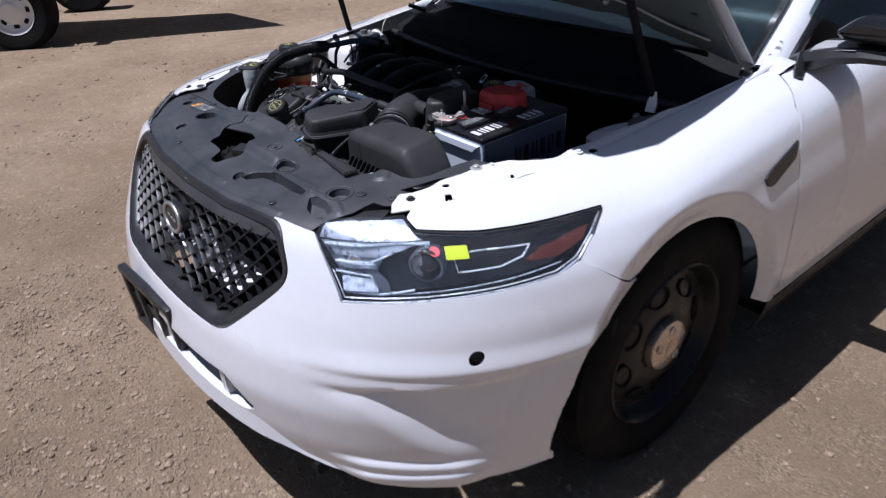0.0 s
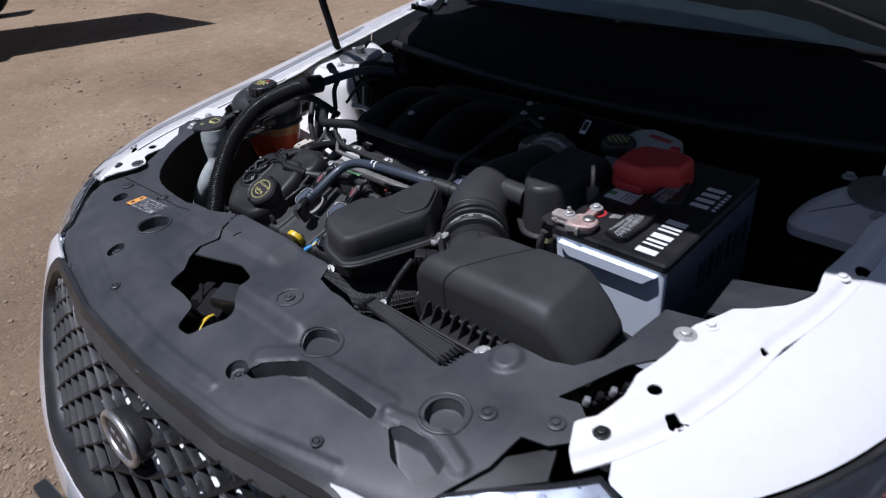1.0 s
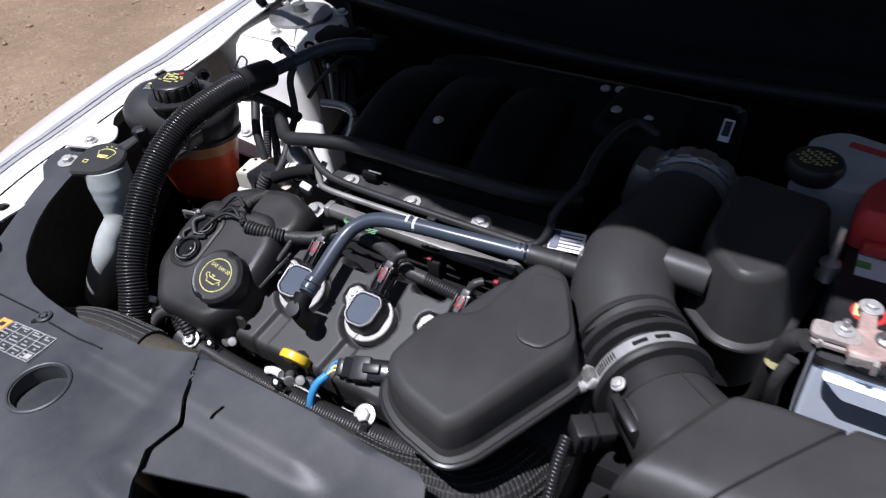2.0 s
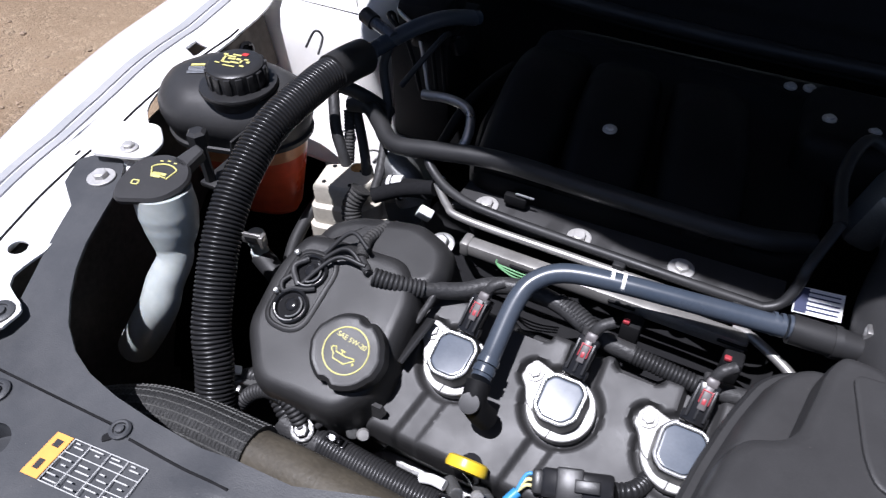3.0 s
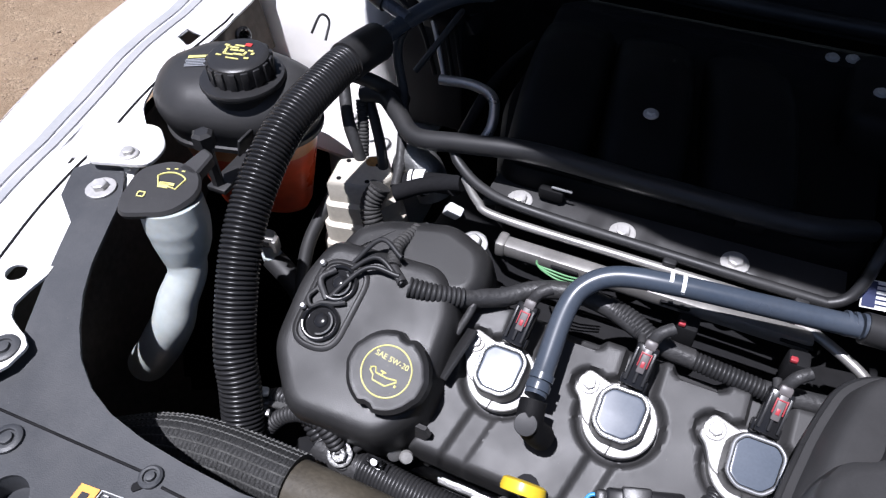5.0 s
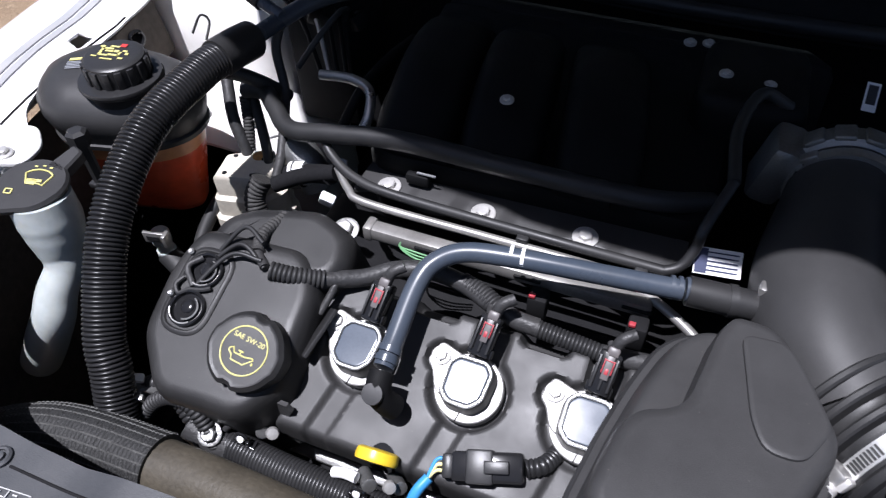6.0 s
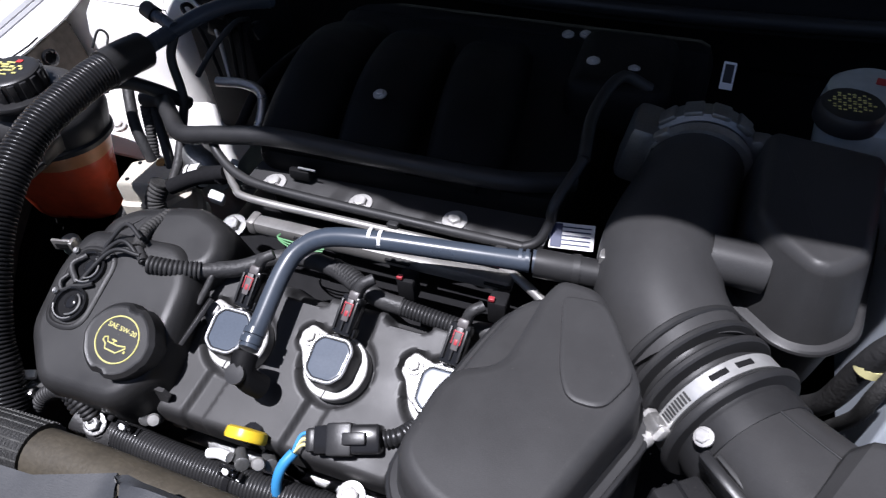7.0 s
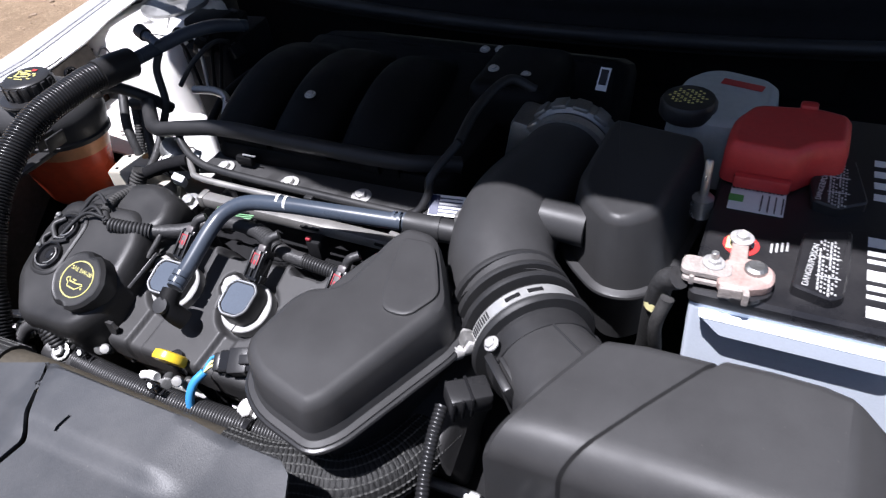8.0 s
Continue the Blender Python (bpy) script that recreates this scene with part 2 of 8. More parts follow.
def tube(bm, pts, r, seg=12, caps=True, flat=1.0):
    """A round bar or hose along a line; r is a number or a function of (index, share)."""
    n = len(pts)
    t = [(pts[min(i + 1, n - 1)] - pts[max(i - 1, 0)]).normalized() for i in range(n)]
    ref = Vector((0, 0, 1)) if abs(t[0].z) < 0.9 else Vector((1, 0, 0))
    u = t[0].cross(ref).normalized()
    rings = []
    for i in range(n):
        u = (u - t[i] * u.dot(t[i])).normalized()
        w = t[i].cross(u)
        k = r(i, i / max(n - 1, 1)) if callable(r) else r
        rings.append([pts[i] + k * (math.cos(a) * u + flat * math.sin(a) * w) for a in (2 * math.pi * j / seg for j in range(seg))])
    skin(bm, rings, True, caps)


def hose(name, pts, r, material, parent=None, n=8, seg=12, label="", flat=1.0, step=0.0):
    bm = BM()
    line = spline(pts, n)
    if step:
        line = even(line, step)
    tube(bm, line, r, seg, True, flat)
    return part(name, bm, material, parent, label, angle=60)


def ribbed(name, pts, r, pitch, depth, material, parent=None, label="", seg=18):
    """A corrugated tube."""
    bm = BM()
    line = even(spline(pts, 12), pitch / 5)
    tube(bm, line, lambda i, s: r - (0.2, 0.0, 0.0, 0.25, 1.0)[i % 5] * depth if i not in (0, len(line) - 1) else r, seg)
    return part(name, bm, material, parent, label, angle=70)


def lathe(bm, prof, m=None, seg=24, cap=True):
    """A turned shape from (radius, height)."""
    rings = [[Vector((r * math.cos(a), r * math.sin(a), z)) for a in (2 * math.pi * j / seg for j in range(seg))] for r, z in prof]
    if m is not None:
        rings = [[m @ q for q in ring] for ring in rings]
    skin(bm, rings, True, cap)


def turned(name, prof, m, material, parent=None, seg=24, label=""):
    bm = BM()
    lathe(bm, prof, m, seg)
    return part(name, bm, material, parent, label)


def rounded(poly, r, seg=4):
    """A polygon with its corners rounded; r is one radius or one for each corner."""
    n, out = len(poly), []
    for i in range(n):
        a, b, c = (Vector(poly[(i + k) % n]).to_2d() for k in (-1, 0, 1))
        d1, d2 = (a - b), (c - b)
        ri = r[i] if isinstance(r, (list, tuple)) else r
        k = min(ri, d1.length * 0.49, d2.length * 0.49)
        p, q = b + d1.normalized() * k, b + d2.normalized() * k
        for j in range(seg + 1):
            t = j / seg
            out.append((1 - t) ** 2 * p + 2 * t * (1 - t) * b + t * t * q)
    return out


def inset(poly, d):
    """The polygon moved inwards by d."""
    n = len(poly)
    area = sum(poly[i].x * poly[(i + 1) % n].y - poly[(i + 1) % n].x * poly[i].y for i in range(n))
    sg = 1 if area > 0 else -1
    out = []
    for i in range(n):
        e = poly[(i + 1) % n] - poly[i - 1]
        if e.length < 1e-9:
            e = Vector((1, 0))
        e.normalize()
        out.append(poly[i] + sg * d * Vector((-e.y, e.x)))
    # where edges would turn round, let the run of points meet
    for _ in range(3):
        back = [(out[(i + 1) % n] - out[i]).dot(poly[(i + 1) % n] - poly[i]) < 0 for i in range(n)]
        if not any(back) or all(back):
            break
        first = next(i for i in range(n) if not back[i])
        i = first
        while i < first + n:
            if back[i % n]:
                j = i
                while back[j % n]:
                    j += 1
                run = [k % n for k in range(i, j + 1)]
                mid = sum((out[k] for k in run), Vector((0, 0))) / len(run)
                for k in run:
                    out[k] = mid.copy()
                i = j
            i += 1
    return out


def moulded(bm, poly, levels, m=None, top=None):
    """A moulded body: the outline at each (height, inset); top(x, y) is added to the heights, more towards the last level."""
    rings = []
    for k, (z, d) in enumerate(levels):
        ring = [Vector((q.x, q.y, z + (top(q.x, q.y) * min(1, k / max(len(levels) - 1, 1) * 2) if top else 0))) for q in (inset(poly, d) if d else poly)]
        rings.append([m @ q for q in ring] if m is not None else ring)
    vs = skin(bm, rings)
    bmesh.ops.remove_doubles(bm, verts=[v for r in vs for v in r], dist=1e-6)


def box(bm, size, m=None, bevel=0.0, seg=2):
    made = bmesh.ops.create_cube(bm, size=1.0, matrix=(m or Matrix()) @ Matrix.Diagonal((*size, 1)))
    if bevel:
        es = list({e for v in made["verts"] for e in v.link_edges})
        bmesh.ops.bevel(bm, geom=es, offset=bevel, segments=seg, profile=0.5, affect="EDGES")


def block(name, size, m, material, parent=None, bevel=0.003, label="", seg=2):
    bm = BM()
    box(bm, size, m, bevel, seg)
    return part(name, bm, material, parent, label)


def inside(px, py, ring):
    hit = np.zeros(px.shape, bool)
    n = len(ring)
    for i in range(n):
        (x1, y1), (x2, y2) = ring[i][:2], ring[(i + 1) % n][:2]
        if y1 == y2:
            continue
        hit ^= ((y1 > py) != (y2 > py)) & (px < (x2 - x1) * (py - y1) / (y2 - y1) + x1)
    return hit


def sheet(name, fn, outer, holes, steps, thick, material, parent=None, label="", angle=38, flip=False):
    """A sheet cut to an outline with holes in a flat domain, then bent by fn(u, v) -> (..., 3), and given thickness."""
    outer = np.array([tuple(q)[:2] for q in outer], float)
    rings = [outer] + [np.array([tuple(q)[:2] for q in h], float) for h in holes]
    lo, hi = outer.min(0), outer.max(0)
    nu, nv = (int(np.ceil((hi[k] - lo[k]) / steps[k])) for k in (0, 1))
    us, vs = np.linspace(lo[0], hi[0], nu + 1), np.linspace(lo[1], hi[1], nv + 1)
    cu, cv = np.meshgrid((us[1:] + us[:-1]) / 2, (vs[1:] + vs[:-1]) / 2, indexing="ij")
    keep = inside(cu, cv, rings[0])
    for h in rings[1:]:
        keep &= ~inside(cu, cv, h)
    count = np.zeros((nu + 1, nv + 1), int)
    for a in (0, 1):
        for b in (0, 1):
            count[a:nu + a, b:nv + b] += keep
    U, V = np.meshgrid(us, vs, indexing="ij")
    w = np.array([1 / steps[0], 1 / steps[1]])
    for i, j in np.argwhere((count > 0) & (count < 4)):
        p = np.array([U[i, j], V[i, j]])
        best = None
        for ring in rings:
            a, b = ring, np.roll(ring, -1, 0)
            d = (b - a) * w
            t = np.clip((((p - a) * w) * d).sum(1) / np.maximum((d * d).sum(1), 1e-12), 0, 1)
            q = a + (b - a) * t[:, None]
            e = (((q - p) * w) ** 2).sum(1)
            k = e.argmin()
            if best is None or e[k] < best[0]:
                best = (e[k], q[k])
        if best[0] < 2.3:
            U[i, j], V[i, j] = best[1]
    P = fn(U, V)
    bm = BM()
    idx = {}
    for i, j in np.argwhere(count > 0):
        idx[i, j] = bm.verts.new(P[i, j])
    for i, j in np.argwhere(keep):
        c = (idx[i, j], idx[i + 1, j], idx[i + 1, j + 1], idx[i, j + 1])
        try:
            bm.faces.new(c[::-1] if flip else c)
        except ValueError:
            pass
    bm.normal_update()
    if thick:
        bmesh.ops.solidify(bm, geom=bm.faces[:], thickness=thick)
    me = bpy.data.meshes.new(name)
    bm.to_mesh(me)
    bm.free()
    finish(me, material, True, angle)
    ob = new(name, me)
    if parent:
        ob.parent = parent
    if label:
        ob["label"] = label
    return ob


def frame_at(o, z=(0, 0, 1), x=(1, 0, 0)):
    """A pose at o whose z axis is z and whose x axis is near x."""
    z = Vector(z).normalized()
    x = Vector(x)
    x = (x - z * x.dot(z)).normalized()
    y = z.cross(x)
    return Matrix(((x.x, y.x, z.x, o[0]), (x.y, y.y, z.y, o[1]), (x.z, y.z, z.z, o[2]), (0, 0, 0, 1)))


def hexagon(r):
    return [Vector((r * math.cos(math.pi / 3 * k), r * math.sin(math.pi / 3 * k))) for k in range(6)]


def bolt(parent, o, z=(0, 0, 1), r=0.007, washer=0.011, material=None, name="bolt", label=""):
    """A hexagon bolt head on a flange, with a slight dome."""
    bm = BM()
    m = frame_at(o, z, (0.8, 0.6, 0))
    lathe(bm, [(washer, 0), (washer, 0.0016), (washer * 0.82, 0.0024)], m, 20)
    moulded(bm, hexagon(r), [(0.002, 0), (r * 0.95, 0), (r * 1.08, r * 0.18)], m)
    return part(name, bm, material or BOLT, parent, label)


def push_pin(parent, o, z=(0, 0, 1), r=0.011):
    """A plastic rivet with a sunk middle."""
    bm = BM()
    m = frame_at(o, z)
    lathe(bm, [(r, 0), (r, 0.002), (r * 0.8, 0.0032), (r * 0.62, 0.003), (r * 0.58, 0.0012), (r * 0.45, 0.0012), (r * 0.4, 0.0036), (r * 0.15, 0.004)], m, 20)
    return part("push_pin", bm, SHIELD, parent)


def writing(name, text, size, m, material, parent, label=""):
    """Raised lettering in the built-in font, lying on the x-y plane of m."""
    cu = bpy.data.curves.new(name, "FONT")
    cu.body, cu.size, cu.align_x, cu.align_y, cu.extrude = text, size, "CENTER", "CENTER", 0.0002
    tmp = bpy.data.objects.new(name, cu)
    scene.collection.objects.link(tmp)
    me = bpy.data.meshes.new_from_object(tmp.evaluated_get(bpy.context.evaluated_depsgraph_get()))
    bpy.data.objects.remove(tmp)
    me.materials.clear()
    me.materials.append(material)
    me.transform(m)
    ob = new(name, me)
    ob.parent = parent
    if label:
        ob["label"] = label
    return ob


def bars(name, rects, m, material, parent, label="", h=0.0006):
    """Flat printed bars (x, y, width, height) on the x-y plane of m."""
    bm = BM()
    for x, y, w, d in rects:
        box(bm, (w, d, h), m @ pose(x, y, h / 2))
    return part(name, bm, material, parent, label, smooth=False)


# ---- the skin of the car ----
Y0 = -0.10
PROF = [  # v, z, half width a, front reach b
    (0.16, 0.175, 0.840, 0.800), (0.22, 0.215, 0.885, 0.850), (0.30, 0.30, 0.915, 0.880), (0.40, 0.40, 0.930, 0.895),
    (0.50, 0.50, 0.938, 0.898), (0.60, 0.60, 0.940, 0.876), (0.70, 0.70, 0.930, 0.830), (0.78, 0.78, 0.908, 0.792),
    (0.84, 0.835, 0.870, 0.768), (0.90, 0.875, 0.820, 0.735), (0.96, 0.900, 0.765, 0.690), (1.02, 0.912, 0.705, 0.635), (1.08, 0.917, 0.645, 0.575), (1.16, 0.920, 0.560, 0.490)]
SK_V = np.linspace(0.16, 1.16, 201)
SK_K = np.hanning(17); SK_K /= SK_K.sum()
def sk_smooth(col):
    y = np.interp(SK_V, [p[0] for p in PROF], [p[col] for p in PROF])
    e = np.concatenate([2 * y[0] - y[8:0:-1], y, 2 * y[-1] - y[-2:-10:-1]])
    return np.convolve(e, SK_K, "valid")
SK_Z, SK_A, SK_B = sk_smooth(1), sk_smooth(2), sk_smooth(3)
def shell(s, v):
    """The outer skin: s runs from the nose's middle (0) to the wheel (1) and on rearwards in metres, v up the side and over the crown."""
    s, v = np.asarray(s, float), np.asarray(v, float)
    z, a, b = np.interp(v, SK_V, SK_Z), np.interp(v, SK_V, SK_A), np.interp(v, SK_V, SK_B)
    t = np.abs(s)
    phi = np.minimum(t, 1) * np.pi / 2
    x = a * np.sin(phi) ** 0.8
    y = Y0 - b * np.maximum(np.cos(phi), 0) ** 0.8
    back = np.maximum(t - 1, 0)
    flare = 0.018 * np.exp(-((y - 0.0) / 0.42) ** 2) * np.clip((0.86 - v) / 0.2, 0, 1)
    bulge = np.where(s < 0, 0.075 * np.clip((y + 0.52) / 0.46, 0, 1) ** 1.4, 0.045 * np.clip((y + 0.36) / 0.34, 0, 1) ** 1.5) * np.exp(-((v - 0.86) / 0.075) ** 2) * np.exp(-np.maximum(y - 0.1, 0) / 0.5)
    shift = 0.020 * np.clip(t / 0.5, 0, 1) * (s < 0) * np.clip(2.5 - t, 0, 1)
    return np.stack([np.sign(s) * (x + flare + bulge + shift), y + back, z + 0.09 * np.clip(back, 0, 1.0) * np.clip((v - 0.6) / 0.3, 0, 1)], -1)




def smooth01(t):
    t = np.clip(t, 0, 1)
    return t * t * (3 - 2 * t)


def skin_in(s, v, d):
    """The skin moved inwards by d."""
    p = shell(s, v)
    phi = np.minimum(np.abs(s), 1) * np.pi / 2
    nx, ny = -np.sign(s) * np.sin(phi), np.cos(phi)
    up = np.clip((np.asarray(v) - 0.80) / 0.14, 0, 1)
    return p + np.stack([nx * (1 - up), ny * (1 - up), -up], -1) * np.asarray(d)[..., None]


def s_of(y, v):
    if y > Y0:
        return 1 + (y - Y0)
    b = float(np.interp(v, SK_V, SK_B))
    return math.acos(min(1, (Y0 - y) / b) ** 1.25) / (math.pi / 2)


def arch(y_hub, r, a0, a1, n=24):
    """Points of a wheel arch in the skin's flat domain, from the angle a0 (front) to a1 (rear)."""
    out = []
    for k in range(n + 1):
        a = radians(a0 + (a1 - a0) * k / n)
        y, z = y_hub - r * math.cos(a), 0.345 + r * math.sin(a)
        out.append((s_of(y, z), z))
    return out


car = thing("police_sedan", "white four-door police sedan with its hood raised, standing on dirt", "car")
HEX_OUT = [tuple(q) for q in rounded([(-0.258, 0.890), (0.258, 0.890), (0.288, 0.767), (0.158, 0.603), (-0.158, 0.603), (-0.288, 0.767)], 0.035, 5)]
HEX_IN = [tuple(q) for q in rounded([(-0.236, 0.856), (0.236, 0.856), (0.270, 0.769), (0.150, 0.632), (-0.150, 0.632), (-0.270, 0.769)], 0.028, 5)]
LAMP = [(0.334, 0.874), (0.347, 0.912), (0.40, 0.928), (0.515, 0.943), (0.535, 0.903), (0.659, 0.888), (0.779, 0.885), (0.897, 0.882),
        (0.857, 0.836), (0.819, 0.801), (0.777, 0.784), (0.684, 0.775), (0.566, 0.766), (0.391, 0.750), (0.366, 0.804)]
BOTTOM = [(0.80, 0.298), (0.70, 0.290), (0.60, 0.290), (0.48, 0.302), (0.38, 0.318), (0.27, 0.355), (0.20, 0.372), (0.10, 0.380)]


ARCH_Y = 0.045


def arch_lip(p):
    """The band round the front wheel opening that turns inwards."""
    y, z = p[..., 1] + ARCH_Y, p[..., 2] - 0.345
    r = np.hypot(y, z)
    out = 0.428 + 0.042 * np.clip((z / np.maximum(r, 0.01) - 0.4) / 0.5, 0, 1)
    return -0.034 * np.clip((out - r) / (out - 0.40), 0, 1.2)


def bumper_fn(s, v):
    t = np.abs(s)
    crease = np.interp(t, [0.34, 0.41, 0.50, 0.60, 0.75], [0.577, 0.574, 0.579, 0.582, 0.602])
    floor = np.interp(t, [0.34, 0.45, 0.50, 0.60, 0.75], [0.572, 0.545, 0.490, 0.40, 0.34])
    win = smooth01((t - 0.33) / 0.08) * smooth01((0.78 - t) / 0.22)
    d = 0.026 * win * smooth01((crease + 0.006 - v) / 0.024) * smooth01((v - floor + 0.03) / 0.12)
    d = d - smooth01((t - 0.36) / 0.10) * smooth01((0.70 - t) / 0.10) * (0.011 * smooth01((0.372 - 0.05 * (t - 0.5) - v) / 0.016) + 0.007 * smooth01((0.335 - v) / 0.010))
    d = d - 0.006 * smooth01((v - 0.60) / 0.02) * smooth01((0.665 - v) / 0.05) * smooth01((t - 0.28) / 0.2)
    return skin_in(s, v, d - arch_lip(shell(s, v)))


side = [(0.333, 0.878), (0.3655, 0.804), (0.3905, 0.7485), (0.566, 0.7648), (0.684, 0.7738), (0.777, 0.7828), (0.8205, 0.7985)]
right = [(0.258, 0.890)] + side + [(0.915, 0.704)] + [p for p in arch(-ARCH_Y, 0.40, 62, -6, 14)] + BOTTOM
outline = [(-u, v) for u, v in right[::-1]] + right
sensor = [(0.634 + 0.0135 * math.cos(a), 0.646 + 0.0155 * math.sin(a)) for a in np.linspace(0, 6.2832, 20, endpoint=False)]
INTAKE = rounded([(-0.165, 0.502), (0.165, 0.502), (0.232, 0.437), (0.205, 0.418), (-0.205, 0.418), (-0.232, 0.437)], 0.008, 3)
bumper = sheet("front_bumper", bumper_fn, outline, [HEX_OUT, sensor, INTAKE], (0.006, 0.0055), -0.004, WHITE, car, "gloss white moulded front bumper")
turned("parking_sensor", [(0.0145, 0.0), (0.0145, 0.004), (0.0105, 0.006), (0.003, 0.0062)], frame_at(skin_in(np.array([0.634]), np.array([0.646]), np.array([0.003]))[0], (0.8, -0.6, 0.05)), PAD, bumper)
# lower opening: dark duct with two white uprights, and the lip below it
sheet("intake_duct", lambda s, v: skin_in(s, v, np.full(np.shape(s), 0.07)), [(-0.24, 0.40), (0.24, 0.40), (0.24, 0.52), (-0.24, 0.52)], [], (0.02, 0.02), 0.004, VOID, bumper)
for sx in (-0.165, -0.005, 0.148):
    bm = BM()
    rings = []
    for v in np.linspace(0.415, 0.505, 5):
        a = skin_in(np.array([sx - 0.006, sx + 0.006]), np.array([v, v]), np.array([0.004, 0.004]))
        c = skin_in(np.array([sx + 0.006, sx - 0.006]), np.array([v, v]), np.array([0.06, 0.06]))
        rings.append([Vector(q) for q in (*a, *c)])
    skin(bm, rings)
    part("upright", bm, WHITE, bumper)
bm = BM()
rings = []
for s in np.linspace(-0.79, 0.79, 121):
    t = abs(s)
    k = float(smooth01((t - 0.225) / 0.10))
    low = float(np.interp(t, [p[0] for p in BOTTOM[::-1]], [p[1] for p in BOTTOM[::-1]]))
    z, h = (0.424 - 0.02 * (t / 0.27) ** 2) * (1 - k) + (low + 0.014) * k, 0.050 * (1 - k) + 0.016 * k
    a, b = skin_in(np.array([s, s]), np.array([z, z - h]), np.array([-0.004 + 0.003 * k, -0.016 + 0.008 * k]))
    c, d = skin_in(np.array([s, s]), np.array([z - h - 0.002, z - 0.006]), np.array([0.02, 0.065 * (1 - k) + 0.008 * k]))
    rings.append([Vector(q) for q in (a, b, c, d)])
skin(bm, rings)
part("lip", bm, WHITE, bumper, "white lower lip")

# ---- grille ----
grille = part("grille", (lambda b: (box(b, (0.04, 0.02, 0.02), pose(0, -0.80, 0.70), 0.003), b)[1])(BM()), PLASTIC, car, "black lattice grille with a wide frame")


def ring_strip(bm, poly_a, poly_b, da, db, n=16):
    """A band on the skin between two six-sided outlines at different depths."""
    def dense(poly):
        out = []
        for i in range(len(poly)):
            for k in range(n):
                t = k / n
                out.append([poly[i][j] * (1 - t) + poly[(i + 1) % len(poly)][j] * t for j in (0, 1)])
        return np.array(out)
    a, b = dense(poly_a), dense(poly_b)
    rows = []
    for t, d in ((0, da + 0.012), (0, da), (0.25, da - 0.007), (0.7, da - 0.003), (0.92, db), (1.0, db + 0.02)):
        p = a * (1 - t) + b * t
        rows.append([Vector(q) for q in skin_in(p[:, 0], p[:, 1], np.full(len(p), d))])
    skin(bm, rows, True, False)


bm = BM()
ring_strip(bm, HEX_OUT, HEX_IN, 0.002, 0.012, 4)
part("frame", bm, PLASTIC, grille)
hexa = np.array(HEX_IN)


def clip_line(s0, k):
    """The stretch of the line s = s0 + k (v - 0.75) that lies inside the grille."""
    v = np.linspace(0.63, 0.86, 240)
    s = s0 + k * (v - 0.75)
    ok = inside(s, v, hexa)
    return (s[ok], v[ok]) if ok.sum() > 6 else None


for k in (0.80, -0.80):
    for s0 in np.arange(-0.40, 0.41, 0.0365):
        line = clip_line(s0 + (0.0 if k > 0 else 0.0), k)
        if line is None:
            continue
        s, v = (np.interp(np.linspace(0, 1, 14), np.linspace(0, 1, len(q)), q) for q in line)
        front, back = skin_in(s, v, np.full(14, 0.012)), skin_in(s, v, np.full(14, 0.024))
        bm = BM()
        skin(bm, [[Vector(f) + Vector((-0.0018, 0, 0.0009)), Vector(f) + Vector((0.0018, 0, -0.0009)), Vector(b) + Vector((0.0028, 0, -0.0015)), Vector(b) + Vector((-0.0028, 0, 0.0015))] for f, b in zip(front, back)])
        part("bar", bm, GRILLE_BLACK, grille)
# round emblem: a plain oval plate in a bright rim on its stand
em = frame_at((-0.002, -0.890, 0.766), (0, -0.985, 0.17), (1, 0, 0))
badge = part("emblem", (lambda b: (lathe(b, [(0.040, -0.012), (0.043, 0.004), (0.040, 0.012), (0.034, 0.015), (0.004, 0.016)], em @ Matrix.Diagonal((1.25, 0.86, 1, 1)), 32), b)[1])(BM()), PLASTIC, grille, "oval emblem plate")
bm = BM()
tube(bm, [em @ Vector((0.050 * math.cos(a), 0.035 * math.sin(a), 0.017)) for a in np.linspace(0, 6.2832, 41)], 0.0055, 10)
part("rim", bm, STEEL, badge, "dull chrome rim")
turned("plate", [(0.0395, 0.0135), (0.038, 0.0175), (0.01, 0.019)], em @ Matrix.Diagonal((1.12, 0.78, 1, 1)), FIN, badge, 32)
bars("bar", [(-0.018, 0.004, 0.012, 0.006), (0.0, 0.0, 0.012, 0.006), (0.018, -0.002, 0.012, 0.006)], em @ pose(0, 0, 0.0188), SILVER, badge)
# cooling core behind the lattice
cooler = thing("radiator", "silver finned radiator core behind the grille", "radiator")
part("core", (lambda b: (box(b, (0.90, 0.03, 0.40), pose(0, -0.70, 0.62), 0.004), b)[1])(BM()), FIN, cooler)
for k in range(11):
    block("tube", (0.88, 0.010, 0.009), pose(0, -0.719, 0.46 + 0.032 * k), FIN, cooler, 0.003)
block("beam", (1.1, 0.05, 0.05), pose(0, -0.76, 0.545), VOID, cooler, 0.01)
block("air_guide", (0.50, 0.09, 0.006), pose(0, -0.84, 0.655, 14), PAPER, cooler, 0.002, "pale air guide below the core")
for k in range(9):
    block("guide_rib", (0.006, 0.08, 0.03), pose(-0.22 + 0.055 * k, -0.84, 0.669, 14), SILVER, cooler, 0.002)

